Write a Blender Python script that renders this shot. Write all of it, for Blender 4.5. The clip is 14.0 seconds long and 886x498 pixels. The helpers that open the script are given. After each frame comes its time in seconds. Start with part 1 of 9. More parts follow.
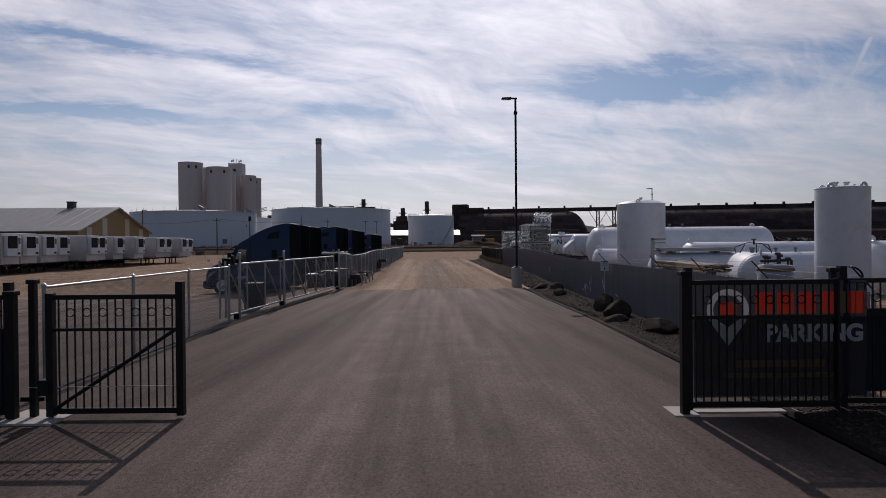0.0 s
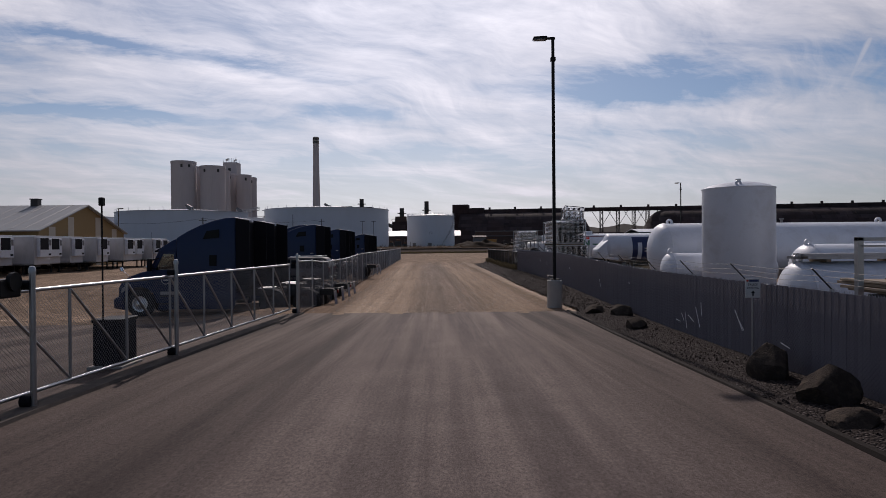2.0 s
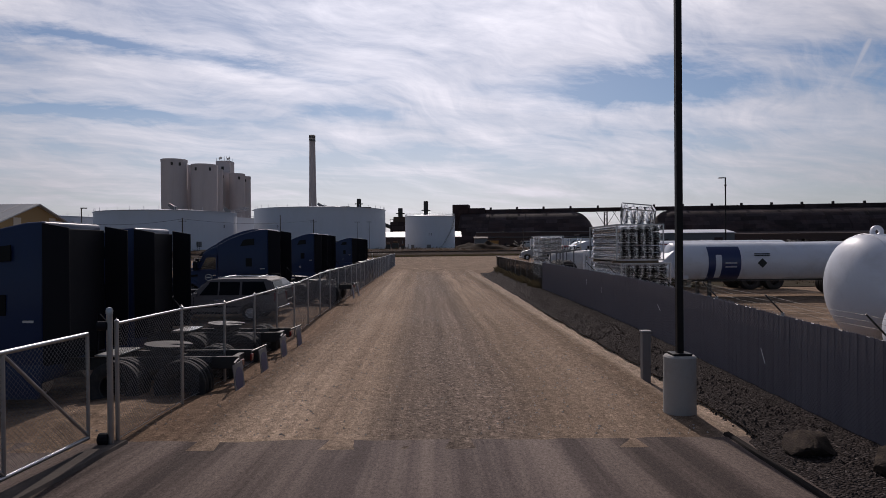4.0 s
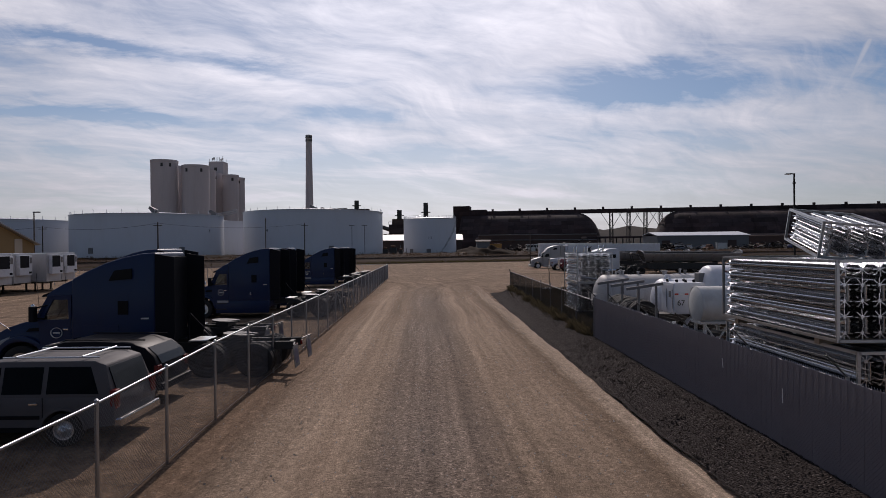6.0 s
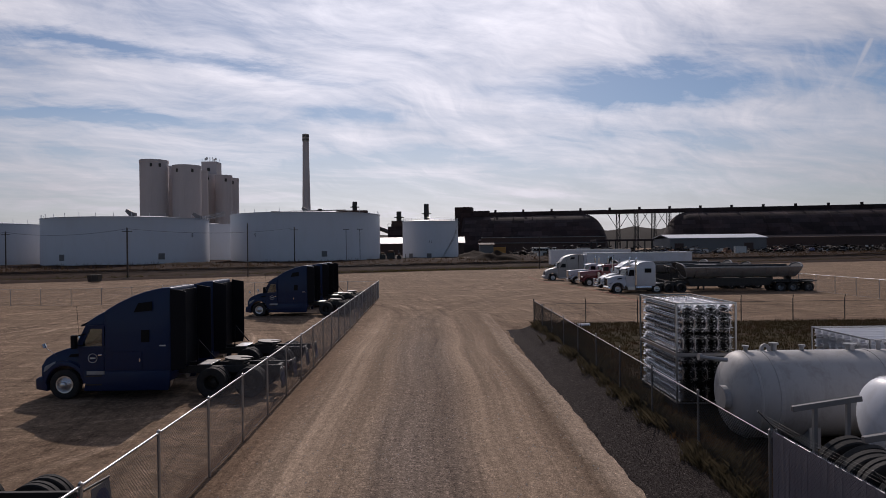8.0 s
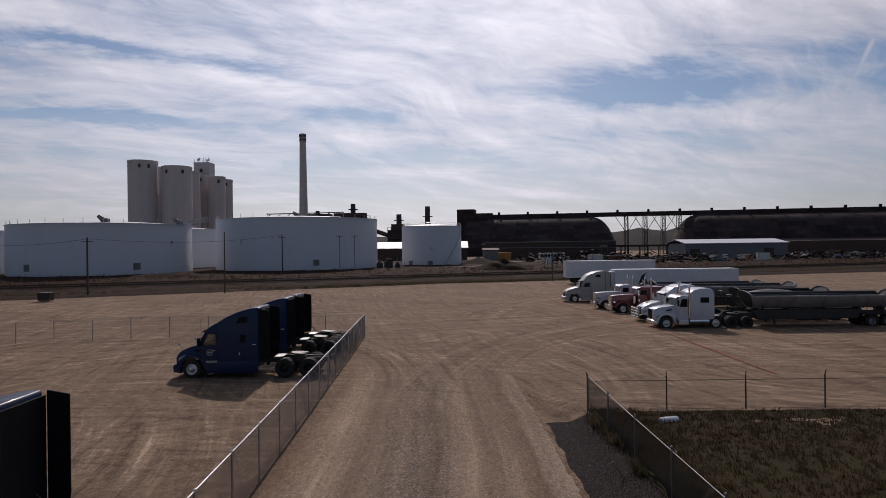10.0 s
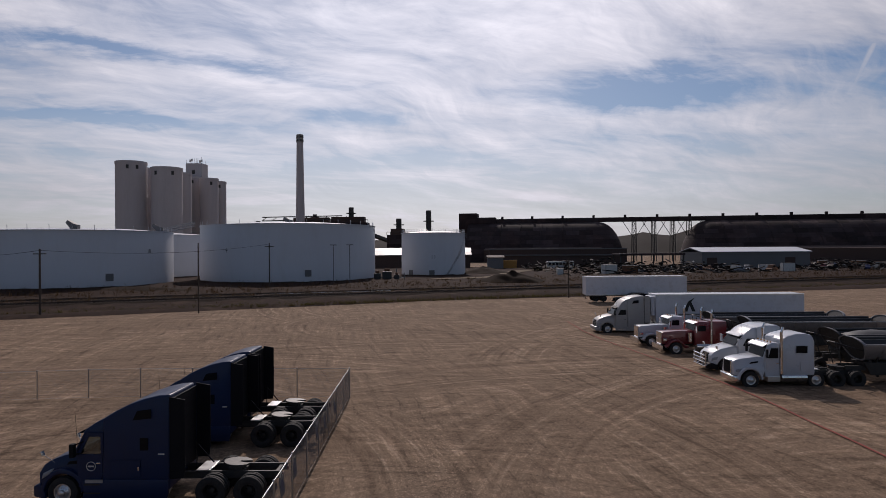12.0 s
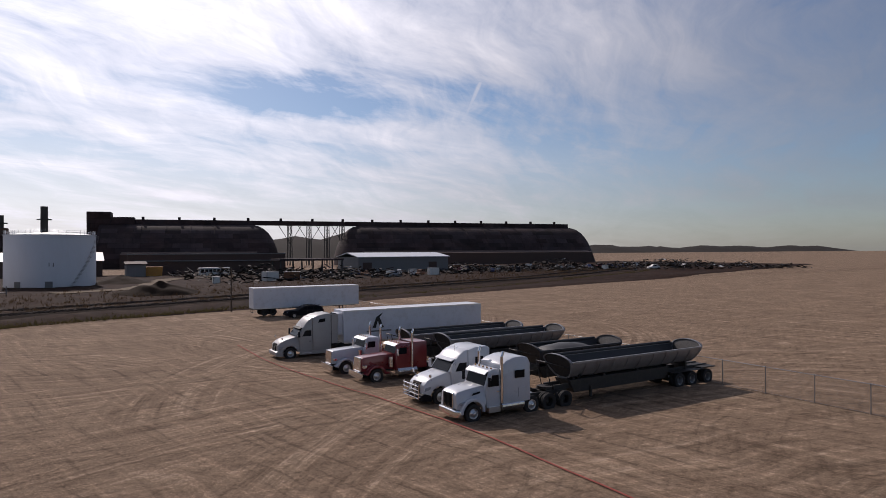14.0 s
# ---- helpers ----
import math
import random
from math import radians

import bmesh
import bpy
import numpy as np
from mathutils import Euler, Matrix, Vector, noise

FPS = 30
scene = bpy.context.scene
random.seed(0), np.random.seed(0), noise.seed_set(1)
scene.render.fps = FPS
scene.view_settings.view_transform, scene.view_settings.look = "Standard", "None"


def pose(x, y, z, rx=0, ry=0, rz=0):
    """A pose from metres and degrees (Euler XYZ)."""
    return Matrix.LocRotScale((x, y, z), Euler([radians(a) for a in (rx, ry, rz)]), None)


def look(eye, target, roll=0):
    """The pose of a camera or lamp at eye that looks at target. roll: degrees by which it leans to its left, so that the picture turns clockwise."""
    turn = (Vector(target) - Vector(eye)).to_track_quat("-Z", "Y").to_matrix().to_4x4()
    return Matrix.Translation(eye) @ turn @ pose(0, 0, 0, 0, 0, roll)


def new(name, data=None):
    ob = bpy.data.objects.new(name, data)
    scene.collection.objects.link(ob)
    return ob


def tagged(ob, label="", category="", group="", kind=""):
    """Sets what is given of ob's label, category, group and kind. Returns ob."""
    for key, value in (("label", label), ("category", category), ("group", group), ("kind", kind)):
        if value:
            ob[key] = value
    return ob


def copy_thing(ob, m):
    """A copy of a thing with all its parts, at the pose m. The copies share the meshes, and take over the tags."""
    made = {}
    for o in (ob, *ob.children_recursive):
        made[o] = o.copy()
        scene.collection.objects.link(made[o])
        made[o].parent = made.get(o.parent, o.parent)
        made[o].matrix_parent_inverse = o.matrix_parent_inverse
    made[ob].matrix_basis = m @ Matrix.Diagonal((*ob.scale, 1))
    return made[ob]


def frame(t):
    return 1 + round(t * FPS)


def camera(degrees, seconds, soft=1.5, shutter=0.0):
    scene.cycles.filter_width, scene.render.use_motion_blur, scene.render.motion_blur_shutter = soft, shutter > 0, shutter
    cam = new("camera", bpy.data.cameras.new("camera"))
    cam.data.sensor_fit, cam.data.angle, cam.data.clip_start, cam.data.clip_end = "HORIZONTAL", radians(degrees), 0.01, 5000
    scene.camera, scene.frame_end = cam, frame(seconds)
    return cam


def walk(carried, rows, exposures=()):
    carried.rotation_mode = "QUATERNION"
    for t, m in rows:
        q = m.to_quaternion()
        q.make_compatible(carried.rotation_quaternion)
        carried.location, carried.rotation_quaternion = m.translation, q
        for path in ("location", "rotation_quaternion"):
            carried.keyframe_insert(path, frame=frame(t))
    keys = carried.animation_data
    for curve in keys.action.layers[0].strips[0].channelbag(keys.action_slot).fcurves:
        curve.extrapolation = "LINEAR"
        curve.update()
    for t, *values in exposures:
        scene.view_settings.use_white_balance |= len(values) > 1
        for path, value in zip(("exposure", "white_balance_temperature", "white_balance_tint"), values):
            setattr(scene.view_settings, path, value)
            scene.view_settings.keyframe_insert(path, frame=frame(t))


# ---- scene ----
cam = camera(70.1, 14.0, soft=0.85)
PATH = [
    (0, (0.598, -0.284, 2.206), (0.601, 1.716, 2.191), -0.5),
    (0.5, (0.571, 1.744, 2.229), (0.575, 3.744, 2.214), -0.4),
    (1, (0.534, 4.166, 2.246), (0.536, 6.166, 2.23), -0.5),
    (1.5, (0.442, 6.755, 2.265), (0.445, 8.755, 2.251), -0.5),
    (2, (0.378, 9.486, 2.269), (0.382, 11.486, 2.257), -0.5),
    (2.5, (0.328, 12.278, 2.293), (0.333, 14.278, 2.283), -0.4),
    (3, (0.322, 15.284, 2.432), (0.326, 17.284, 2.422), -0.4),
    (3.2, (0.301, 16.502, 2.512), (0.308, 18.502, 2.499), -0.4),
    (5.5, (0.534, 30.643, 3.613), (0.533, 32.643, 3.606), -0.6),
    (6, (0.391, 33.746, 3.848), (0.394, 35.746, 3.841), -0.6),
    (6.5, (0.344, 36.971, 4.2), (0.346, 38.971, 4.194), -0.7),
    (7, (0.352, 40.209, 4.506), (0.354, 42.209, 4.499), -0.7),
    (7.5, (0.375, 43.486, 4.884), (0.376, 45.486, 4.877), -0.7),
    (8, (0.401, 46.713, 5.174), (0.4, 48.713, 5.168), -0.7),
    (10.5, (0.118, 63.861, 7.535), (0.112, 65.861, 7.532), -0.7),
    (11, (-0.109, 67.227, 7.916), (-0.114, 69.227, 7.916), -0.7),
    (11.5, (-0.244, 70.398, 8.386), (-0.251, 72.398, 8.387), -0.5),
    (12, (-0.493, 73.417, 8.867), (-0.499, 75.417, 8.87), -0.4),
    (12.5, (-0.642, 76.663, 9.27), (-0.582, 78.662, 9.272), -0.3),
    (13, (-0.775, 79.771, 9.432), (-0.422, 81.74, 9.435), -0.2),
    (13.5, (-0.781, 82.049, 9.554), (-0.076, 83.921, 9.56), -0.4),
    (14, (-0.72, 83.9, 9.62), (0.304, 85.618, 9.626), -0.3),
]
walk(cam, [(t, look(eye, goal, roll)) for t, eye, goal, roll in PATH], [(0, -0.03, 6630, 20), (8, -0.03, 6630, 20), (10.5, -0.08, 6630, 20), (13.2, -0.10, 6630, 20), (13.5, -0.04, 6630, 20), (14, 0.30, 6630, 20)])

# ---- world, sun, exposure ----
SUN_TO = Vector((-0.08, 1.40, 1.0)).normalized()
world = bpy.data.worlds.new("world")
scene.world = world
world.use_nodes = True


class Nodes:
    """A small writer of node trees."""

    def __init__(self, tree):
        self.tree, self.nodes, self.links = tree, tree.nodes, tree.links

    def add(self, kind, _op=None, **values):
        n = self.nodes.new(kind)
        if _op:
            n.operation = _op
        for k, v in values.items():
            k = k.replace("_", " ")
            sock = n.inputs[int(k[1:])] if k[0] == "i" and k[1:].isdigit() else n.inputs[k]
            if isinstance(v, bpy.types.NodeSocket):
                self.links.new(v, sock)
            else:
                sock.default_value = v
        return n

    def math(self, op, a, b=0.0, clamp=False):
        n = self.add("ShaderNodeMath", op, i0=a, i1=b)
        n.use_clamp = clamp
        return n.outputs[0]

    def noise(self, vec, scale, detail=4.0, rough=0.55, dist=0.0):
        return self.add("ShaderNodeTexNoise", Vector=vec, Scale=scale, Detail=detail, Roughness=rough, Distortion=dist).outputs["Fac"]

    def ramp(self, fac, *stops):
        n = self.add("ShaderNodeValToRGB", Fac=fac)
        while len(n.color_ramp.elements) < len(stops):
            n.color_ramp.elements.new(0.5)
        for el, (pos, col) in zip(n.color_ramp.elements, stops):
            el.position = pos
            el.color = (*col, 1) if isinstance(col, tuple) else (col, col, col, 1)
        return n.outputs["Color"]

    def mix(self, fac, a, b, blend="MIX"):
        n = self.nodes.new("ShaderNodeMix")
        n.data_type, n.blend_type = "RGBA", blend
        for sock, v in ((n.inputs[0], fac), (n.inputs[6], a), (n.inputs[7], b)):
            if isinstance(v, bpy.types.NodeSocket):
                self.links.new(v, sock)
            else:
                sock.default_value = v if not isinstance(v, tuple) else (*v, 1)
        return n.outputs[2]

    def scaled(self, vec, sx, sy, sz, rz=0.0):
        n = self.add("ShaderNodeMapping", Vector=vec, Scale=(sx, sy, sz), Rotation=(0, 0, rz))
        return n.outputs[0]


def build_world():
    n = Nodes(world.node_tree)
    bg = n.nodes["Background"]
    sky = n.nodes.new("ShaderNodeTexSky")
    sky.sky_type, sky.sun_disc = "NISHITA", False
    sky.sun_elevation = math.asin(SUN_TO.z)
    sky.sun_rotation = math.atan2(SUN_TO.x, SUN_TO.y)
    sky.air_density, sky.dust_density, sky.ozone_density = 1.0, 0.6, 1.5
    d = n.nodes.new("ShaderNodeTexCoord").outputs["Generated"]
    sep = n.add("ShaderNodeSeparateXYZ", Vector=d)
    # a flat, high layer of cirrus: the direction meets a plane overhead
    up = n.math("MAXIMUM", sep.outputs[2], 0.0)
    den = n.math("ADD", up, 0.10)
    px, py = n.math("DIVIDE", sep.outputs[0], den), n.math("DIVIDE", sep.outputs[1], den)
    flat = n.add("ShaderNodeCombineXYZ", X=px, Y=py, Z=0.0).outputs[0]
    warp = n.add("ShaderNodeTexNoise", Vector=flat, Scale=0.6, Detail=4.0).outputs["Color"]
    bent = n.add("ShaderNodeVectorMath", "MULTIPLY_ADD", i0=warp, i1=(1.0, 1.0, 0), i2=flat).outputs[0]
    drawn = n.scaled(n.scaled(bent, 1, 1, 1, CLOUD_TURN), 0.62, 1.55, 1)
    streak = n.noise(drawn, 1.25, 12, 0.62, 0.25)
    wide = n.noise(n.scaled(flat, 1, 1.25, 1), 0.42, 2, 0.5)
    # the fine structure of the layer is rounder than its bands
    den2 = n.math("ADD", up, 0.34)
    soft_plane = n.add("ShaderNodeCombineXYZ", X=n.math("DIVIDE", sep.outputs[0], den2), Y=n.math("DIVIDE", sep.outputs[1], den2), Z=0.0).outputs[0]
    curl = n.add("ShaderNodeTexNoise", Vector=soft_plane, Scale=1.8, Detail=3.0).outputs["Color"]
    curled = n.add("ShaderNodeVectorMath", "MULTIPLY_ADD", i0=curl, i1=(0.55, 0.55, 0), i2=soft_plane).outputs[0]
    fibre = n.noise(n.scaled(n.scaled(curled, 1, 1, 1, -0.62), 0.75, 2.1, 1), 3.4, 9, 0.62, 0.2)
    wisp = n.noise(n.scaled(n.scaled(curled, 1, 1, 1, -0.25), 0.9, 1.7, 1), 9.0, 8, 0.66, 0.4)
    cover = n.math("ADD", n.math("ADD", n.math("MULTIPLY", streak, 0.40), n.math("MULTIPLY", fibre, 0.26)), n.math("ADD", n.math("MULTIPLY", wide, 0.38), n.math("MULTIPLY", wisp, 0.08)))
    # clear rifts in the layer
    ragged = n.add("ShaderNodeTexNoise", Vector=n.scaled(flat, 0.7, 1.4, 1), Scale=1.9, Detail=8.0, Roughness=0.65).outputs["Color"]
    loose = n.add("ShaderNodeVectorMath", "MULTIPLY_ADD", i0=ragged, i1=(0.7, 0.7, 0), i2=flat).outputs[0]
    for u, v, turn, ru, rv, amount in RIFTS:
        off = n.add("ShaderNodeVectorMath", "SUBTRACT", i0=loose, i1=(u + 0.35, v + 0.35, 0)).outputs[0]
        far = n.add("ShaderNodeVectorMath", "LENGTH", i0=n.scaled(n.scaled(off, 1, 1, 1, -turn), 1 / ru, 1 / rv, 0)).outputs["Value"]
        cover = n.math("SUBTRACT", cover, n.ramp(n.math("MULTIPLY", far, 0.5), (0.0, amount), (0.75, 0.0)))
    mask = n.ramp(cover, (0.44, 0.0), (0.535, 0.58), (0.65, 1.0))
    # nearer the horizon the layer is seen edge-on and closes up
    low = n.ramp(up, (0.0, 0.9), (0.10, 0.55), (0.2, 0.0))
    mask = n.math("MAXIMUM", mask, low)
    # a faint vapour trail
    from_tail = n.add("ShaderNodeVectorMath", "SUBTRACT", i0=flat, i1=(1.93, 3.10, 0)).outputs[0]
    along_it = n.add("ShaderNodeVectorMath", "DOT_PRODUCT", i0=from_tail, i1=(-0.426, -0.905, 0)).outputs["Value"]
    beside_it = n.math("ABSOLUTE", n.add("ShaderNodeVectorMath", "DOT_PRODUCT", i0=from_tail, i1=(0.905, -0.426, 0)).outputs["Value"])
    trail = n.math("MULTIPLY", n.ramp(beside_it, (0.004, 1.0), (0.016, 0.0)), n.ramp(along_it, (0.0, 0.0), (0.25, 0.55), (0.95, 1.0), (1.0, 0.0)))
    mask = n.math("MAXIMUM", mask, n.math("MULTIPLY", trail, n.math("ADD", wisp, 0.05)))
    # thin cirrus scatters forward: brighter towards the sun
    cosine = n.add("ShaderNodeVectorMath", "DOT_PRODUCT", i0=d, i1=tuple(SUN_TO)).outputs["Value"]
    glow = n.ramp(n.math("MULTIPLY_ADD", cosine, 0.5), (0.0, 0.0), (1.0, 1.0))
    toward = n.math("POWER", n.math("MAXIMUM", cosine, 0.0), 3.0)
    mask = n.math("MULTIPLY", mask, n.ramp(toward, (0.0, 0.40), (0.45, 1.0)))
    bright = n.math("ADD", n.math("MULTIPLY", toward, CLOUD_SUNWARD), CLOUD_BASE)
    fine = n.math("ADD", n.math("ADD", n.math("MULTIPLY", streak, 0.55), n.math("MULTIPLY", fibre, 0.45)), 0.50)
    bright = n.math("MULTIPLY", bright, fine)
    cloud = n.mix(1.0, (0.91, 0.952, 1.02), n.add("ShaderNodeCombineXYZ", X=bright, Y=bright, Z=bright).outputs[0], "MULTIPLY")
    blue = n.mix(1.0, sky.outputs[0], (SKY_STRENGTH * 0.82, SKY_STRENGTH * 0.96, SKY_STRENGTH * 1.08), "MULTIPLY")
    n.links.new(n.mix(mask, blue, cloud), bg.inputs["Color"])
    bg.inputs["Strength"].default_value = 1.0


CLOUD_TURN, CLOUD_BASE, CLOUD_SUNWARD, SKY_STRENGTH = -0.45, 0.16, 0.92, 0.055
RIFTS = ((0.80, 2.82, 0.0, 0.48, 0.28, 0.24), (-0.78, 2.48, 0.55, 0.50, 0.10, 0.14), (-1.38, 2.18, 0.6, 0.40, 0.10, 0.14), (-0.48, 3.2, 0.4, 0.20, 0.16, 0.12), (1.5, 2.35, 0.2, 0.40, 0.12, 0.08), (-1.7, 3.0, 0.3, 0.6, 0.12, 0.12))
build_world()
sun = new("sun", bpy.data.lights.new("sun", "SUN"))
sun.data.energy, sun.data.angle, sun.data.color = 2.4, radians(0.55), (1.0, 0.94, 0.86)
sun.matrix_world = look(SUN_TO * 300, (0, 0, 0))
scene.view_settings.exposure = 0.0


# ---- materials ----
def material(name, base=(0.5, 0.5, 0.5), rough=0.6, metal=0.0, vary=0.12, scale=3.0, fine=40.0, bump=0.0, stain=None, stain_amount=0.35, stretch=(1, 1, 1), coat=0.0, spec=0.5, rand=0.0):
    """A surface with two scales of variation: broad blotches or stains, and a fine grain."""
    m = bpy.data.materials.new(name)
    m.use_nodes = True
    n = Nodes(m.node_tree)
    b = n.nodes["Principled BSDF"]
    at = n.scaled(n.nodes.new("ShaderNodeTexCoord").outputs["Object"], *stretch)
    broad, grain = n.noise(at, scale, 5, 0.6), n.noise(at, fine, 3, 0.6)
    lo, hi = tuple(c * (1 - vary) for c in base), tuple(min(1, c * (1 + vary)) for c in base)
    col = n.mix(n.math("ADD", n.math("MULTIPLY", broad, 0.65), n.math("MULTIPLY", grain, 0.35)), lo, hi)
    if stain:
        mask = n.math("MULTIPLY", n.ramp(n.noise(at, scale * 1.7, 7, 0.7, 0.4), (0.48, 0.0), (0.72, 1.0)), stain_amount)
        col = n.mix(mask, col, stain)
    if rand:
        r = n.nodes.new("ShaderNodeObjectInfo").outputs["Random"]
        k = n.math("ADD", n.math("MULTIPLY", r, rand * 2), 1 - rand)
        col = n.mix(1.0, col, n.add("ShaderNodeCombineXYZ", X=k, Y=k, Z=k).outputs[0], "MULTIPLY")
    n.links.new(col, b.inputs["Base Color"])
    b.inputs["Metallic"].default_value = metal
    b.inputs["Specular IOR Level"].default_value = spec
    b.inputs["Coat Weight"].default_value = coat
    b.inputs["Coat Roughness"].default_value = 0.08
    n.links.new(n.math("ADD", n.math("MULTIPLY", broad, 0.25), rough - 0.12, True), b.inputs["Roughness"])
    if bump:
        h = n.add("ShaderNodeBump", Strength=bump, Distance=0.02, Height=n.math("ADD", grain, n.math("MULTIPLY", broad, 0.6)))
        n.links.new(h.outputs[0], b.inputs["Normal"])
    return m


def ground_material(name, kind):
    """Dirt with tyre tracks, asphalt with dusty lanes, or loose gravel; the grain is in metres of the place."""
    m = bpy.data.materials.new(name)
    m.use_nodes = True
    n = Nodes(m.node_tree)
    b = n.nodes["Principled BSDF"]
    at = n.nodes.new("ShaderNodeTexCoord").outputs["Object"]
    sep = n.add("ShaderNodeSeparateXYZ", Vector=at)
    x, y = sep.outputs[0], sep.outputs[1]
    broad, mid, grain = n.noise(at, 0.09, 5, 0.6), n.noise(at, 0.9, 6, 0.65), n.noise(at, 14, 4, 0.7)
    if kind == "dirt":
        bend = n.add("ShaderNodeTexNoise", Vector=at, Scale=0.05, Detail=2.0).outputs["Color"]
        bent = n.add("ShaderNodeVectorMath", "MULTIPLY_ADD", i0=bend, i1=(3.0, 7.0, 0), i2=at).outputs[0]
        # the lane: wheel paths of pale dust at its sides, grey grit between them, a bright berm at the gravel
        sway = n.math("MULTIPLY", n.math("SUBTRACT", n.noise(n.scaled(at, 0.02, 0.06, 1), 1.0, 2), 0.5), 0.7)
        across = n.math("ADD", n.math("ADD", x, n.math("MULTIPLY", n.math("SUBTRACT", y, 42.0), 0.0255)), sway)
        ragged = n.math("MULTIPLY", n.math("SUBTRACT", mid, 0.5), 0.05)
        p = n.math("ADD", n.math("MULTIPLY", across, 0.1), n.math("ADD", ragged, 0.487), True)
        lane_col = n.ramp(p, (0.0, (0.125, 0.084, 0.052)), (0.10, (0.150, 0.104, 0.066)), (0.17, (0.285, 0.216, 0.145)), (0.25, (0.300, 0.229, 0.155)), (0.31, (0.235, 0.177, 0.119)), (0.36, (0.250, 0.191, 0.129)), (0.42, (0.190, 0.150, 0.109)),
                          (0.50, (0.170, 0.137, 0.103)), (0.61, (0.185, 0.146, 0.107)), (0.69, (0.250, 0.190, 0.128)), (0.80, (0.235, 0.178, 0.120)), (0.87, (0.200, 0.150, 0.100)), (0.905, (0.140, 0.102, 0.066)), (0.945, (0.330, 0.262, 0.186)))
        lean = n.add("ShaderNodeVectorMath", "MULTIPLY_ADD", i0=bend, i1=(0.9, 0, 0), i2=n.add("ShaderNodeCombineXYZ", X=across, Y=y, Z=0.0).outputs[0]).outputs[0]
        fine_rut = n.noise(n.scaled(lean, 1.0, 0.016, 1), 3.6, 5, 0.66)
        wide_rut = n.noise(n.scaled(lean, 1.0, 0.020, 1), 0.9, 4, 0.6)
        rut = n.ramp(n.math("ADD", n.math("MULTIPLY", fine_rut, 0.36), n.math("MULTIPLY", wide_rut, 0.64)), (0.36, 0.62), (0.50, 1.0), (0.64, 1.42))
        lane_col = n.mix(1.0, lane_col, rut, "MULTIPLY")
        # the lot: crossed by turning lorries, whose wheels leave sheaves of concentric arcs
        cross = n.math("ADD", n.math("MULTIPLY", n.noise(n.scaled(bent, 0.05, 1.1, 1, 0.14), 1.6, 7, 0.70), 0.6), n.math("MULTIPLY", n.noise(n.scaled(bent, 0.5, 0.08, 1, -0.5), 1.3, 6, 0.66), 0.4))
        tracks = cross
        for cx, cy, r, w, seed in ((30.0, 94.0, 29.0, 7.0, 1.0), (-26.0, 128.0, 34.0, 6.0, 2.3), (4.0, 92.0, 44.0, 8.0, 3.9), (14.0, 182.0, 42.0, 9.0, 5.1), (-2.0, 150.0, 17.0, 5.0, 6.6), (34.0, 150.0, 26.0, 6.0, 8.2), (-40.0, 74.0, 30.0, 8.0, 9.4), (40.0, 118.0, 36.0, 6.0, 11.3), (-20.0, 96.0, 30.0, 5.0, 12.7), (20.0, 70.0, 52.0, 7.0, 14.1), (27.0, 92.0, 25.0, 3.5, 15.9), (36.0, 88.0, 37.0, 4.0, 17.3), (-30.0, 92.0, 29.0, 4.0, 19.1)):
            dx, dy = n.math("SUBTRACT", x, cx), n.math("SUBTRACT", y, cy)
            d = n.math("SQRT", n.math("ADD", n.math("MULTIPLY", dx, dx), n.math("MULTIPLY", dy, dy)))
            band = n.ramp(n.math("DIVIDE", n.math("ABSOLUTE", n.math("SUBTRACT", d, r)), w), (0.35, 1.0), (1.0, 0.0))
            lines = n.noise(n.add("ShaderNodeCombineXYZ", X=d, Y=n.math("MULTIPLY", y, 0.03), Z=seed).outputs[0], 1.7, 5, 0.72)
            patch = n.ramp(n.noise(n.add("ShaderNodeCombineXYZ", X=n.math("MULTIPLY", x, 0.05), Y=n.math("MULTIPLY", y, 0.05), Z=seed).outputs[0], 1.0, 3), (0.36, 0.0), (0.48, 1.0))
            tracks = n.mix(n.math("MULTIPLY", band, patch), tracks, lines)
        scuff = n.noise(n.scaled(bent, 0.16, 0.75, 1, 0.3), 2.2, 8, 0.72)
        tracks = n.math("ADD", n.math("MULTIPLY", tracks, 0.72), n.math("MULTIPLY", scuff, 0.28))
        lot_col = n.ramp(tracks, (0.34, (0.074, 0.052, 0.033)), (0.44, (0.136, 0.097, 0.062)), (0.54, (0.186, 0.136, 0.088)), (0.66, (0.32, 0.246, 0.168)))
        # short scuffs where wheels have turned and skidded
        for turn, sx, sy, lo, hi in ((0.15, 0.11, 1.7, 0.68, 1.30), (-0.55, 0.22, 2.6, 0.74, 1.20), (1.35, 0.12, 2.0, 0.66, 1.32), (0.7, 0.45, 3.6, 0.80, 1.16)):
            stroke = n.noise(n.scaled(n.scaled(bent, 1, 1, 1, turn), sx, sy, 1), 1.0, 7, 0.66)
            lot_col = n.mix(1.0, lot_col, n.ramp(stroke, (0.36, lo), (0.44, 1.0), (0.54, 1.02), (0.63, hi)), "MULTIPLY")
        ahead = n.math("ADD", y, n.math("MULTIPLY", mid, 8.0))
        lot = n.ramp(n.math("DIVIDE", n.math("SUBTRACT", ahead, 82.0), 22.0, True), (0.0, 0.0), (1.0, 1.0))
        outside = n.math("GREATER_THAN", n.math("ABSOLUTE", n.math("SUBTRACT", p, 0.5)), 0.496)
        col = n.mix(n.math("MAXIMUM", lot, outside), lane_col, lot_col)
        col = n.mix(n.math("MULTIPLY", n.ramp(broad, (0.38, 0.0), (0.66, 1.0)), 0.35), col, (0.135, 0.094, 0.060))
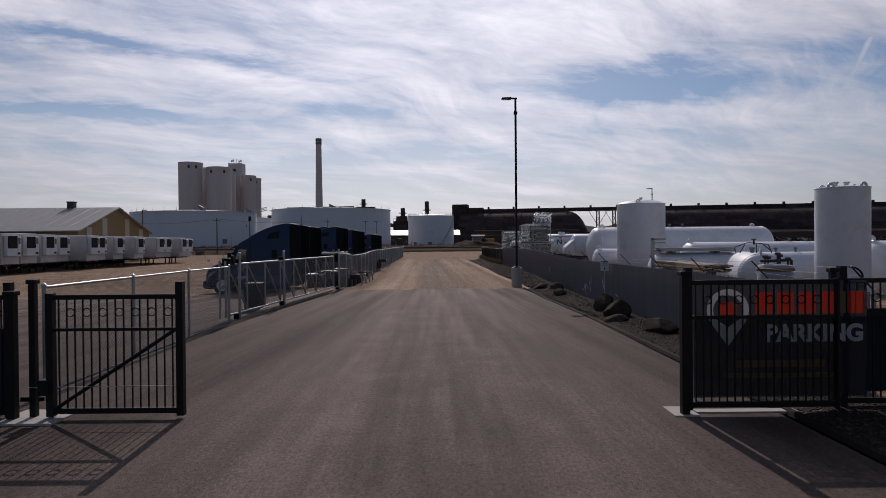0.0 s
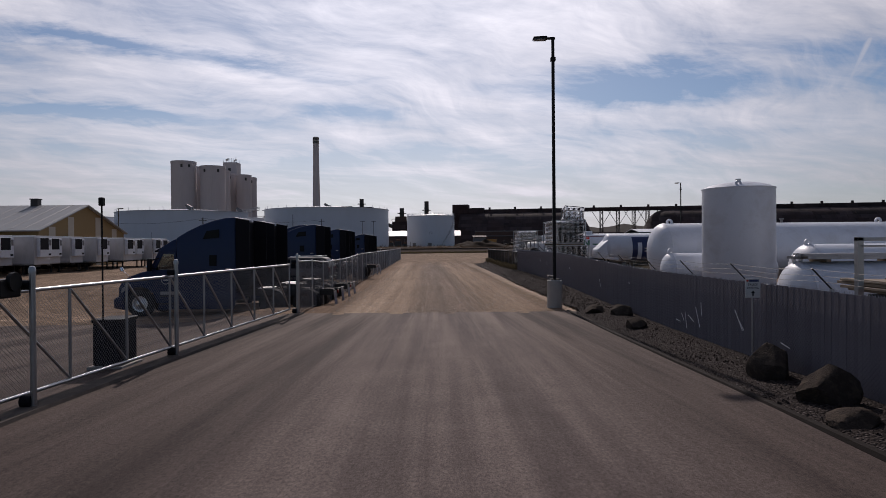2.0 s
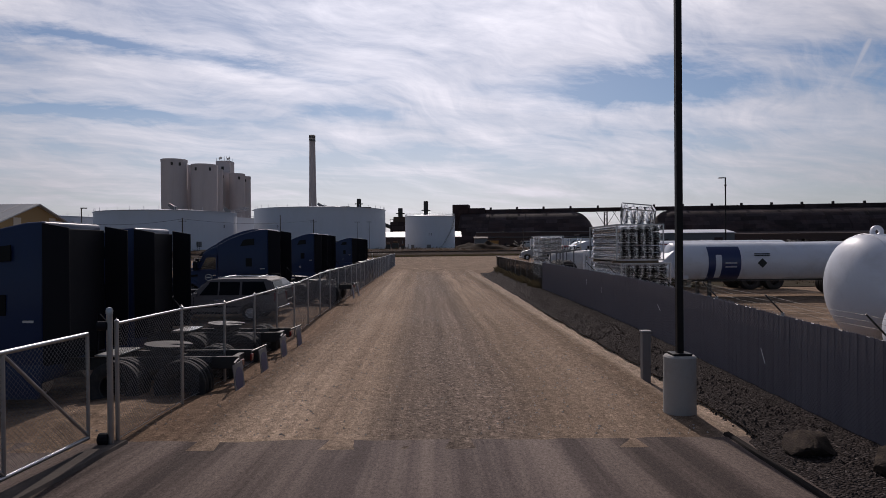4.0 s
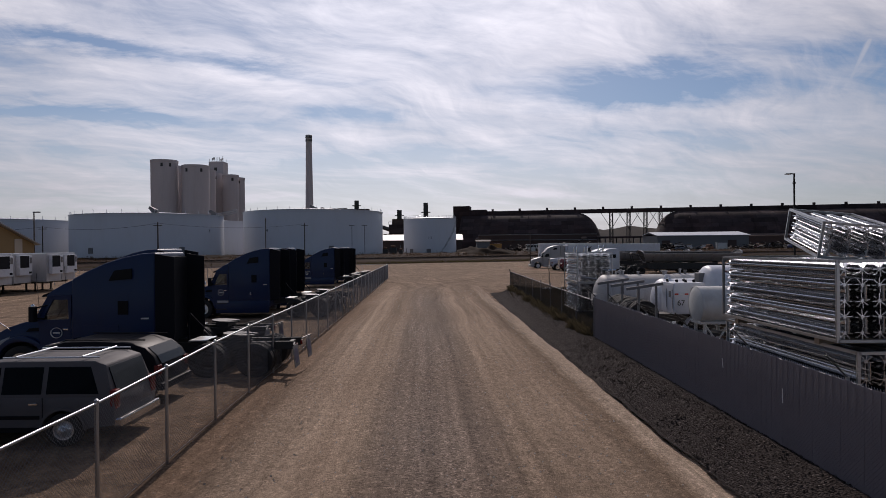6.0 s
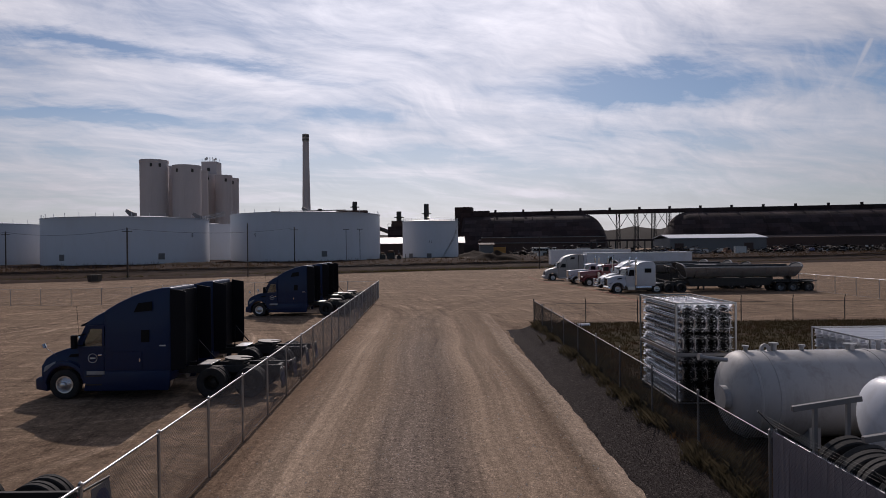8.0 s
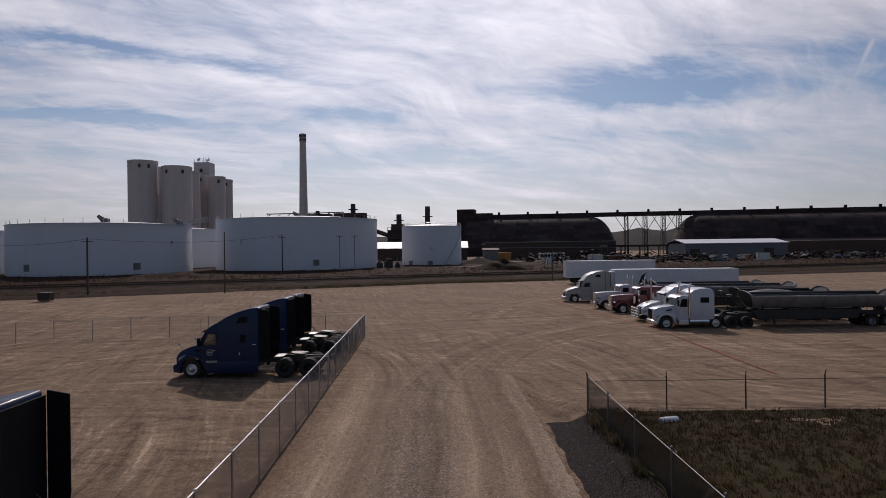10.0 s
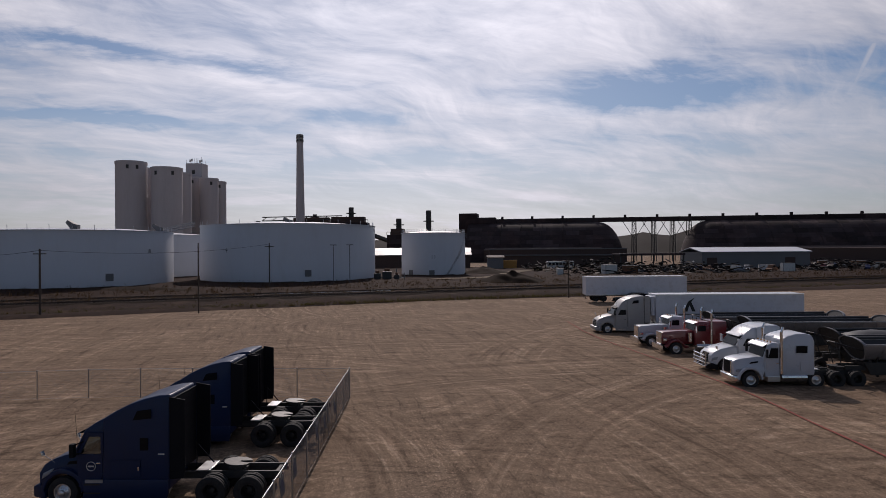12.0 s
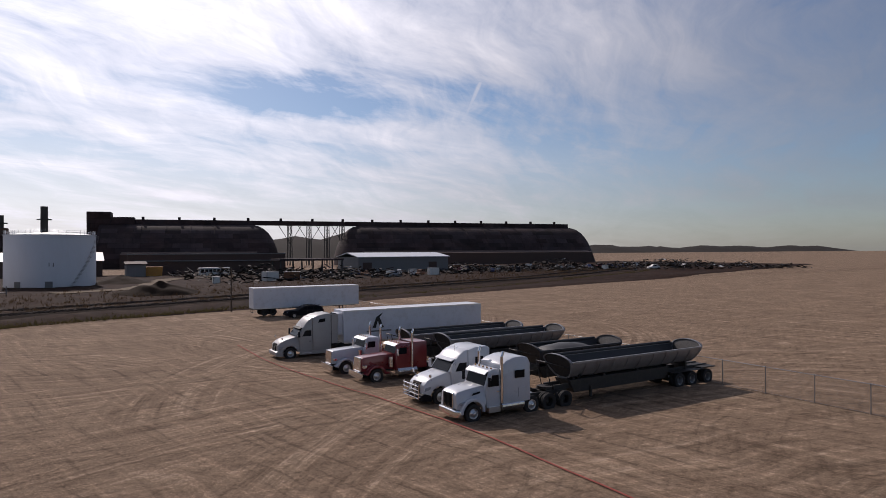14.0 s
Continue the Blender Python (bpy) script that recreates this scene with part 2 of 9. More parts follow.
        coarse = n.noise(n.scaled(at, 1.0, 0.45, 1), 7.0, 9, 0.84)
        col = n.mix(1.0, col, n.ramp(coarse, (0.36, 0.70), (0.50, 1.0), (0.64, 1.36)), "MULTIPLY")
        # grit: single stones, pale and dark, thickest between the wheel paths
        stones = n.add("ShaderNodeTexVoronoi", Vector=at, Scale=26.0, Randomness=1.0)
        grit = n.ramp(n.add("ShaderNodeSeparateColor", Color=stones.outputs["Color"]).outputs[0], (0.0, 0.38), (0.30, 0.80), (0.70, 1.10), (0.90, 1.35), (1.0, 2.3))
        thick = n.ramp(n.math("ADD", n.math("ABSOLUTE", n.math("SUBTRACT", p, 0.52)), n.math("MULTIPLY", n.math("SUBTRACT", mid, 0.5), 0.5)), (0.03, 0.75), (0.20, 0.32), (0.45, 0.42))
        col = n.mix(thick, col, grit, "MULTIPLY")
        col = n.mix(0.45, col, n.ramp(n.noise(n.scaled(at, 1.0, 0.6, 1), 48, 5, 0.8), (0.36, 0.40), (0.50, 1.0), (0.66, 1.75)), "MULTIPLY")
        height, rough, strength = n.math("ADD", n.math("ADD", n.math("MULTIPLY", tracks, 2.2), n.math("MULTIPLY", fine_rut, 0.35)), n.math("MULTIPLY", coarse, 2.0)), 0.95, 0.7
    elif kind == "asphalt":
        # wheel paths fan out towards the gate
        spread = n.math("DIVIDE", x, n.math("ADD", n.math("MULTIPLY", n.math("SUBTRACT", 31.0, y), 0.022), 1.0))
        fan = n.add("ShaderNodeCombineXYZ", X=spread, Y=n.math("MULTIPLY", y, 0.035), Z=0.0).outputs[0]
        lane = n.math("ADD", n.math("MULTIPLY", n.noise(fan, 1.3, 4, 0.6), 0.72), n.math("MULTIPLY", n.noise(fan, 5.5, 5, 0.7), 0.28))
        col = n.ramp(n.math("ADD", n.math("MULTIPLY", lane, 0.72), n.math("MULTIPLY", mid, 0.28)), (0.38, (0.062, 0.049, 0.043)), (0.49, (0.088, 0.071, 0.061)), (0.60, (0.130, 0.108, 0.092)))
        edge = n.ramp(n.math("ADD", n.math("DIVIDE", n.math("SUBTRACT", n.math("ABSOLUTE", n.math("SUBTRACT", spread, 0.40)), 1.35), 1.15), n.math("MULTIPLY", n.math("SUBTRACT", mid, 0.5), 0.8), True), (0.0, 0.0), (1.0, 1.0))
        col = n.mix(n.math("MULTIPLY", edge, 0.85), col, n.ramp(lane, (0.35, (0.024, 0.017, 0.014)), (0.65, (0.046, 0.034, 0.028))))
        dust = n.math("MULTIPLY", n.ramp(n.math("DIVIDE", n.math("SUBTRACT", y, 16.0), 15.0, True), (0.0, 0.10), (1.0, 0.65)), n.ramp(lane, (0.42, 0.1), (0.58, 1.0)))
        col = n.mix(dust, col, (0.185, 0.150, 0.118))
        col = n.mix(1.0, col, n.ramp(n.noise(n.scaled(at, 1.0, 0.6, 1), 26, 9, 0.86), (0.37, 0.52), (0.50, 1.0), (0.63, 1.5)), "MULTIPLY")
        spots = n.ramp(n.noise(at, 6, 5, 0.75), (0.27, 1.0), (0.33, 0.0))
        col = n.mix(n.math("MULTIPLY", spots, 0.7), col, (0.02, 0.017, 0.015))
        height, rough, strength = n.noise(at, 60, 4, 0.75), 0.88, 0.45
    else:
        cells = n.add("ShaderNodeTexVoronoi", Vector=at, Scale=27.0, Randomness=1.0)
        col = n.ramp(cells.outputs["Color"], (0.1, (0.010, 0.007, 0.006)), (0.55, (0.033, 0.027, 0.026)), (0.85, (0.095, 0.080, 0.076)), (0.97, (0.22, 0.19, 0.18)))
        col = n.mix(0.36, col, (0.062, 0.049, 0.044))
        height, rough, strength = n.math("MULTIPLY", cells.outputs["Distance"], -3.0), 0.9, 0.8
    if kind != "gravel":
        col = n.mix(1.0, col, (1.27, 1.225, 1.30) if kind == "dirt" else (1.29, 1.215, 1.27), "MULTIPLY")
    n.links.new(col, b.inputs["Base Color"])
    b.inputs["Roughness"].default_value = rough
    b.inputs["Specular IOR Level"].default_value = 0.06 if kind != "asphalt" else 0.15
    n.links.new(n.add("ShaderNodeBump", Strength=strength, Distance=0.04, Height=height).outputs[0], b.inputs["Normal"])
    return m


M = {}
M["dirt"] = ground_material("dirt", "dirt")
M["asphalt"] = ground_material("asphalt", "asphalt")
M["gravel"] = ground_material("gravel", "gravel")
M["tank_white"] = material("tank_white", (0.61, 0.62, 0.65), 0.45, vary=0.05, scale=0.25, fine=6, stain=(0.5, 0.49, 0.47), stain_amount=0.25, stretch=(1, 1, 0.25))
M["reefer_white"] = material("reefer_white", (0.47, 0.465, 0.48), 0.45, vary=0.12, scale=0.6, fine=15, stain=(0.30, 0.28, 0.26), stain_amount=0.5, stretch=(1, 1, 0.35))
M["white_paint"] = material("white_paint", (0.63, 0.65, 0.70), 0.42, vary=0.1, scale=0.8, fine=20, stain=(0.40, 0.385, 0.38), stain_amount=0.45, coat=0.15)
M["dirty_white"] = material("dirty_white", (0.62, 0.61, 0.58), 0.5, vary=0.1, scale=1.2, fine=25, stain=(0.34, 0.31, 0.27), stain_amount=0.4)
M["silo_concrete"] = material("silo_concrete", (0.50, 0.46, 0.46), 0.9, vary=0.12, scale=0.12, fine=2, stain=(0.33, 0.305, 0.30), stain_amount=0.4, stretch=(1, 1, 0.15))
M["concrete"] = material("concrete", (0.38, 0.36, 0.33), 0.9, vary=0.15, scale=1.5, fine=50, bump=0.3, stain=(0.22, 0.2, 0.18))
M["shed_dark"] = material("shed_dark", (0.038, 0.029, 0.029), 0.85, vary=0.5, scale=0.05, fine=0.5, stain=(0.095, 0.066, 0.060), stain_amount=0.65, spec=0.2)
# sheet-metal panels of uneven age on the dark shed
n = Nodes(M["shed_dark"].node_tree)
lit = n.nodes["Principled BSDF"]
at = n.nodes.new("ShaderNodeTexCoord").outputs["Object"]
sep = n.add("ShaderNodeSeparateXYZ", Vector=at)
sheets = n.add("ShaderNodeTexBrick", Vector=n.add("ShaderNodeCombineXYZ", X=sep.outputs[0], Y=sep.outputs[2], Z=0.0).outputs[0], Color1=(0.55, 0.5, 0.5, 1), Color2=(1.55, 1.5, 1.6, 1), Mortar=(0.5, 0.45, 0.45, 1), Scale=1.0, Mortar_Size=0.06, Brick_Width=7.5, Row_Height=2.6)
rusty = n.mix(n.ramp(n.noise(n.scaled(at, 1, 1, 2.2), 0.055, 4, 0.6), (0.45, 0.0), (0.62, 0.6)), sheets.outputs["Color"], (1.25, 0.98, 0.95))
n.links.new(n.mix(1.0, lit.inputs["Base Color"].links[0].from_socket, rusty, "MULTIPLY"), lit.inputs["Base Color"])
M["shed_brown"] = material("shed_brown", (0.075, 0.045, 0.036), 0.8, vary=0.3, scale=0.1, fine=1.5)
M["steel_dark"] = material("steel_dark", (0.05, 0.048, 0.046), 0.6, metal=0.3, vary=0.25, scale=1, fine=20)
M["gate_black"] = material("gate_black", (0.010, 0.0085, 0.0085), 0.5, spec=0.18, vary=0.3, scale=3, fine=60, stain=(0.05, 0.045, 0.04), stain_amount=0.2)
M["galvanised"] = material("galvanised", (0.36, 0.365, 0.375), 0.36, metal=0.9, vary=0.18, scale=6, fine=60)
M["wire"] = material("wire", (0.15, 0.15, 0.155), 0.5, metal=0.5, vary=0.15, scale=6, fine=60)
M["slat"] = material("slat", (0.146, 0.136, 0.154), 0.75, spec=0.2, vary=0.1, scale=1.5, fine=30, stain=(0.09, 0.085, 0.09), stain_amount=0.22, rand=0.09)
M["truck_blue"] = material("truck_blue", (0.007, 0.020, 0.068), 0.42, vary=0.12, scale=1, fine=30, coat=0.12, stain=(0.02, 0.025, 0.04), stain_amount=0.2, spec=0.28)
M["truck_white"] = material("truck_white", (0.53, 0.55, 0.59), 0.3, vary=0.04, scale=1, fine=30, coat=0.5, stain=(0.5, 0.47, 0.43), stain_amount=0.25)
M["truck_red"] = material("truck_red", (0.19, 0.014, 0.02), 0.3, vary=0.12, scale=1, fine=30, coat=0.6)
M["truck_grey"] = material("truck_grey", (0.36, 0.345, 0.33), 0.42, vary=0.08, scale=1, fine=30, coat=0.2, stain=(0.3, 0.27, 0.24), stain_amount=0.4)
M["suv_tan"] = material("suv_tan", (0.120, 0.112, 0.112), 0.62, vary=0.10, scale=1, fine=30, spec=0.12)
M["suv_dark"] = material("suv_dark", (0.012, 0.011, 0.014), 0.5, vary=0.1, scale=1, fine=30, spec=0.08)
M["black_plastic"] = material("black_plastic", (0.009, 0.009, 0.012), 0.65, spec=0.14, vary=0.25, scale=2, fine=40)
M["rubber"] = material("rubber", (0.027, 0.026, 0.026), 0.8, spec=0.3, vary=0.3, scale=4, fine=50, bump=0.3, stain=(0.09, 0.075, 0.06), stain_amount=0.35)
M["chrome"] = material("chrome", (0.72, 0.72, 0.73), 0.18, metal=1.0, vary=0.05, scale=3, fine=30)
M["aluminium"] = material("aluminium", (0.66, 0.67, 0.68), 0.32, metal=0.95, vary=0.1, scale=3, fine=30)
# Paler copy of fin_aluminium, with the sun's glare on the tubes put into colour.
M["fin_bright"] = material("fin_bright", (0.80, 0.80, 0.82), 0.42, metal=0.35, vary=0.1, scale=2, fine=20)
M["fin_aluminium"] = material("fin_aluminium", (0.42, 0.43, 0.455), 0.24, metal=0.95, vary=0.12, scale=2, fine=20)
M["glass_dark"] = material("glass_dark", (0.007, 0.009, 0.012), 0.2, vary=0.1, scale=1, fine=10, spec=0.12)
M["chassis"] = material("chassis", (0.03, 0.028, 0.026), 0.65, vary=0.3, scale=3, fine=40, stain=(0.09, 0.07, 0.055), stain_amount=0.35)
M["lamp_red"] = material("lamp_red", (0.17, 0.008, 0.008), 0.25, vary=0.1, coat=0.5)
M["lamp_clear"] = material("lamp_clear", (0.3, 0.32, 0.34), 0.15, vary=0.1, coat=0.5)
M["wood"] = material("wood", (0.22, 0.165, 0.115), 0.85, vary=0.25, scale=2, fine=30, stretch=(1, 1, 0.1))
M["pole_wood"] = material("pole_wood", (0.075, 0.058, 0.046), 0.9, vary=0.25, scale=1, fine=20, stretch=(4, 4, 0.3))
M["rust"] = material("rust", (0.16, 0.075, 0.04), 0.85, vary=0.35, scale=0.8, fine=20)
M["stone_dark"] = material("stone_dark", (0.042, 0.035, 0.032), 0.95, vary=0.6, scale=8, fine=60, stain=(0.13, 0.105, 0.085), stain_amount=0.5, spec=0.06)
M["rock"] = material("rock", (0.052, 0.041, 0.034), 0.95, vary=0.5, scale=5, fine=40, bump=1.0, stain=(0.15, 0.115, 0.085), stain_amount=0.5, spec=0.06)
M["grass"] = material("grass", (0.042, 0.032, 0.015), 0.9, vary=0.5, scale=0.35, fine=10, stain=(0.055, 0.028, 0.018), stain_amount=0.7)
M["weeds"] = material("weeds", (0.070, 0.044, 0.024), 0.9, vary=0.4, scale=0.7, fine=10, stain=(0.11, 0.075, 0.038), stain_amount=0.6)
M["brush"] = material("brush", (0.064, 0.052, 0.032), 0.9, vary=0.45, scale=0.6, fine=9, stain=(0.045, 0.040, 0.020), stain_amount=0.6)
M["olive_grass"] = material("olive_grass", (0.070, 0.060, 0.022), 0.9, vary=0.5, scale=0.15, fine=6, stain=(0.085, 0.050, 0.024), stain_amount=0.6)
M["roof_metal"] = material("roof_metal", (0.30, 0.30, 0.30), 0.55, metal=0.2, vary=0.12, scale=0.15, fine=3, stain=(0.25, 0.23, 0.21), stain_amount=0.35)
M["barn_tan"] = material("barn_tan", (0.235, 0.15, 0.06), 0.8, vary=0.12, scale=0.2, fine=4)
M["barn_cream"] = material("barn_cream", (0.42, 0.36, 0.29), 0.8, vary=0.1, scale=0.2, fine=4)
M["metal_wall"] = material("metal_wall", (0.17, 0.165, 0.165), 0.65, metal=0.1, vary=0.12, scale=0.2, fine=4, stain=(0.15, 0.14, 0.13), stain_amount=0.3)
M["tarp"] = material("tarp", (0.045, 0.044, 0.046), 0.6, vary=0.2, scale=1.5, fine=30)
M["orange"] = material("orange", (0.52, 0.24, 0.05), 0.6, vary=0.15, scale=1, fine=10)
M["rail"] = material("rail", (0.075, 0.055, 0.046), 0.75, metal=0.1, vary=0.3, spec=0.15)
M["pool"] = material("pool", (0.03, 0.026, 0.022), 0.14, vary=0.2, scale=0.4, fine=3, spec=0.6)
M["tie_wood"] = material("tie_wood", (0.026, 0.020, 0.017), 0.95, vary=0.4, scale=1.5, fine=15, spec=0.05)
M["ballast"] = material("ballast", (0.034, 0.022, 0.016), 0.95, vary=0.4, scale=0.5, fine=8, bump=0.6, stain=(0.035, 0.029, 0.026), stain_amount=0.7, spec=0.06)
M["verge"] = material("verge", (0.027, 0.014, 0.010), 0.95, vary=0.85, scale=0.22, fine=2.5, bump=1.0, stain=(0.080, 0.048, 0.030), stain_amount=0.6, spec=0.06)
# Darker copy of the asphalt: the kerb's shadow line is put into its colour.
M["kerb_black"] = material("kerb_black", (0.020, 0.016, 0.014), 0.9, vary=0.4, scale=1.5, fine=40, bump=0.4, spec=0.1)
M["sill_grey"] = material("sill_grey", (0.085, 0.072, 0.064), 0.95, vary=0.35, scale=1.5, fine=40, bump=0.4, stain=(0.16, 0.13, 0.11), stain_amount=0.5, spec=0.1)
M["turf"] = material("turf", (0.040, 0.031, 0.016), 0.95, vary=0.5, scale=0.35, fine=9, bump=1.0, stain=(0.055, 0.027, 0.018), stain_amount=0.8, spec=0.05)
M["tank_weathered"] = material("tank_weathered", (0.40, 0.39, 0.385), 0.55, vary=0.14, scale=0.9, fine=14, stain=(0.20, 0.165, 0.14), stain_amount=0.6, stretch=(1.6, 1.6, 0.5))
M["tub_worn"] = material("tub_worn", (0.30, 0.295, 0.30), 0.45, metal=0.5, vary=0.2, scale=0.9, fine=14, stain=(0.11, 0.095, 0.085), stain_amount=0.55)
M["grease"] = material("grease", (0.032, 0.030, 0.029), 0.5, metal=0.25, vary=0.4, scale=6, fine=40, stain=(0.16, 0.14, 0.12), stain_amount=0.5)
M["maroon"] = material("maroon", (0.14, 0.02, 0.03), 0.6, vary=0.1)
M["track_dirt"] = material("track_dirt", (0.16, 0.125, 0.09), 0.95, vary=0.2, scale=0.3, fine=4, bump=0.4, stain=(0.15, 0.115, 0.08), stain_amount=0.5, spec=0.06)
M["earth_heap"] = material("earth_heap", (0.030, 0.020, 0.014), 0.95, vary=0.35, scale=0.6, fine=6, bump=0.8, stain=(0.055, 0.036, 0.024), stain_amount=0.5, spec=0.06)
M["tub_steel"] = material("tub_steel", (0.40, 0.40, 0.41), 0.5, metal=0.6, vary=0.15, scale=1.2, fine=20, stain=(0.14, 0.12, 0.10), stain_amount=0.5)
M["hill"] = material("hill", (0.040, 0.034, 0.030), 0.95, vary=0.25, scale=0.006, fine=0.08, stain=(0.032, 0.031, 0.024), stain_amount=0.7, spec=0.06)
M["navy"] = material("navy", (0.018, 0.03, 0.10), 0.4, vary=0.1, scale=1, fine=20)
M["sign_red"] = material("sign_red", (0.60, 0.07, 0.04), 0.6, vary=0.1, scale=2, fine=40)
M["sign_white"] = material("sign_white", (0.74, 0.75, 0.77), 0.6, vary=0.06, scale=2, fine=40)
M["sign_dark"] = material("sign_dark", (0.022, 0.022, 0.028), 0.7, vary=0.2, scale=2, fine=60, spec=0.2)
M["sign_gold"] = material("sign_gold", (0.085, 0.06, 0.018), 0.6, vary=0.1, scale=2, fine=40)
M["black_paint"] = material("black_paint", (0.012, 0.012, 0.012), 0.6, vary=0.2)
M["green"] = material("green", (0.03, 0.14, 0.08), 0.5, vary=0.1)
M["banner_dark"] = material("banner_dark", (0.045, 0.045, 0.055), 0.8, vary=0.2, scale=2, fine=60, spec=0.1)
for key in ("grass", "weeds", "brush", "olive_grass", "sign_red", "sign_white", "banner_dark"):
    # thin blades and banner cloth let the sun through
    n = Nodes(M[key].node_tree)
    lit = n.nodes["Principled BSDF"]
    thin = n.add("ShaderNodeBsdfTranslucent", Color=lit.inputs["Base Color"].links[0].from_socket)
    both = n.add("ShaderNodeMixShader", Fac=0.5)
    n.links.new(lit.outputs[0], both.inputs[1])
    n.links.new(thin.outputs[0], both.inputs[2])
    n.links.new(both.outputs[0], n.nodes["Material Output"].inputs["Surface"])
# printed on the cloth, and glowing with the sun behind it
M["print_red"] = material("print_red", (0.80, 0.07, 0.04), 0.6, vary=0.1, scale=2, fine=40)
M["print_white"] = material("print_white", (0.78, 0.79, 0.80), 0.6, vary=0.06, scale=2, fine=40)
for key in ("print_red", "print_white"):
    n = Nodes(M[key].node_tree)
    lit = n.nodes["Principled BSDF"]
    thin = n.add("ShaderNodeBsdfTranslucent", Color=lit.inputs["Base Color"].links[0].from_socket)
    both = n.add("ShaderNodeMixShader", Fac=0.75)
    n.links.new(lit.outputs[0], both.inputs[1])
    n.links.new(thin.outputs[0], both.inputs[2])
    n.links.new(both.outputs[0], n.nodes["Material Output"].inputs["Surface"])
# open weave: part of the cloth is holes
n = Nodes(M["banner_dark"].node_tree)
woven = n.nodes["Material Output"].inputs["Surface"].links[0].from_socket
weave = n.add("ShaderNodeMixShader", Fac=0.34)
n.links.new(woven, weave.inputs[1])
n.links.new(n.add("ShaderNodeBsdfTransparent").outputs[0], weave.inputs[2])
n.links.new(weave.outputs[0], n.nodes["Material Output"].inputs["Surface"])
# cab glass: mostly clear, with a sheen
M["cab_glass"] = bpy.data.materials.new("cab_glass")
M["cab_glass"].use_nodes = True
n = Nodes(M["cab_glass"].node_tree)
n.nodes.remove(n.nodes["Principled BSDF"])
pane = n.add("ShaderNodeMixShader", Fac=0.16)
n.links.new(n.add("ShaderNodeBsdfTransparent", Color=(0.62, 0.66, 0.64, 1)).outputs[0], pane.inputs[1])
n.links.new(n.add("ShaderNodeBsdfGlossy", Color=(0.8, 0.85, 0.9, 1), Roughness=0.05).outputs[0], pane.inputs[2])
n.links.new(pane.outputs[0], n.nodes["Material Output"].inputs["Surface"])
M["red_line"] = material("red_line", (0.33, 0.06, 0.04), 0.9, vary=0.35, scale=2, fine=15)


# ---- mesh helpers ----
def finish(name, bm, mat, smooth=False):
    me = bpy.data.meshes.new(name)
    bm.normal_update()
    bm.to_mesh(me)
    bm.free()
    me.materials.append(M[mat] if isinstance(mat, str) else mat)
    if smooth:
        me.polygons.foreach_set("use_smooth", [True] * len(me.polygons))
        me.set_sharp_from_angle(angle=radians(smooth if smooth is not True else 35))
    return me


def part(name, bm, mat, parent, label="", smooth=False, m=None):
    """Links a bmesh as one mesh object under a thing or a part."""
    ob = new(name, finish(name, bm, mat, smooth))
    ob.parent = parent
    if m is not None:
        ob.matrix_basis = m
    return tagged(ob, label)


def again(ob, parent, m):
    """The same mesh once more, as an object of its own."""
    o = new(ob.name.split(".")[0], ob.data)
    o.parent = parent
    o.matrix_basis = m
    return o


def thing(name, label, category, m=None, group="", kind=""):
    ob = new(name)
    ob.empty_display_size = 0.2
    if m is not None:
        ob.matrix_basis = m
    return tagged(ob, label, category, group, kind)


def structure(name, bm, mat, label="", smooth=False):
    return tagged(new(name, finish(name, bm, mat, smooth)), label, "", "", "structure")


def box(bm, x0, x1, y0, y1, z0, z1, bevel=0.0, m=None):
    at = [Vector((x, y, z)) for x in (x0, x1) for y in (y0, y1) for z in (z0, z1)]
    r = [bm.verts.new(m @ p if m is not None and not bevel else p) for p in at]
    for q in ((0, 1, 3, 2), (4, 6, 7, 5), (0, 4, 5, 1), (2, 3, 7, 6), (0, 2, 6, 4), (1, 5, 7, 3)):
        bm.faces.new([r[k] for k in q])
    if not bevel:
        return bm
    es = list({e for v in r for e in v.link_edges})
    out = bmesh.ops.bevel(bm, geom=es, offset=bevel, segments=2, affect="EDGES", profile=0.6)
    r = list({v for f in out["faces"] for v in f.verts} | {v for v in r if v.is_valid})
    if m is not None:
        bmesh.ops.transform(bm, matrix=m, verts=r)
    return bm


def boxed(*a, **k):
    return box(bmesh.new(), *a, **k)


def rod(bm, a, b, r, seg=8, r2=None):
    """A round bar from a to b."""
    a, b = Vector(a), Vector(b)
    d = b - a
    q = d.to_track_quat("Z", "Y").to_matrix()
    rings = []
    for end, radius in ((a, r), (b, r if r2 is None else r2)):
        rings.append([bm.verts.new(end + (q @ Vector((radius * math.cos(2 * math.pi * k / seg), radius * math.sin(2 * math.pi * k / seg), 0)))) for k in range(seg)])
    for k in range(seg):
        bm.faces.new((rings[0][k], rings[0][(k + 1) % seg], rings[1][(k + 1) % seg], rings[1][k]))
    bm.faces.new(list(reversed(rings[0])))
    bm.faces.new(rings[1])
    return bm


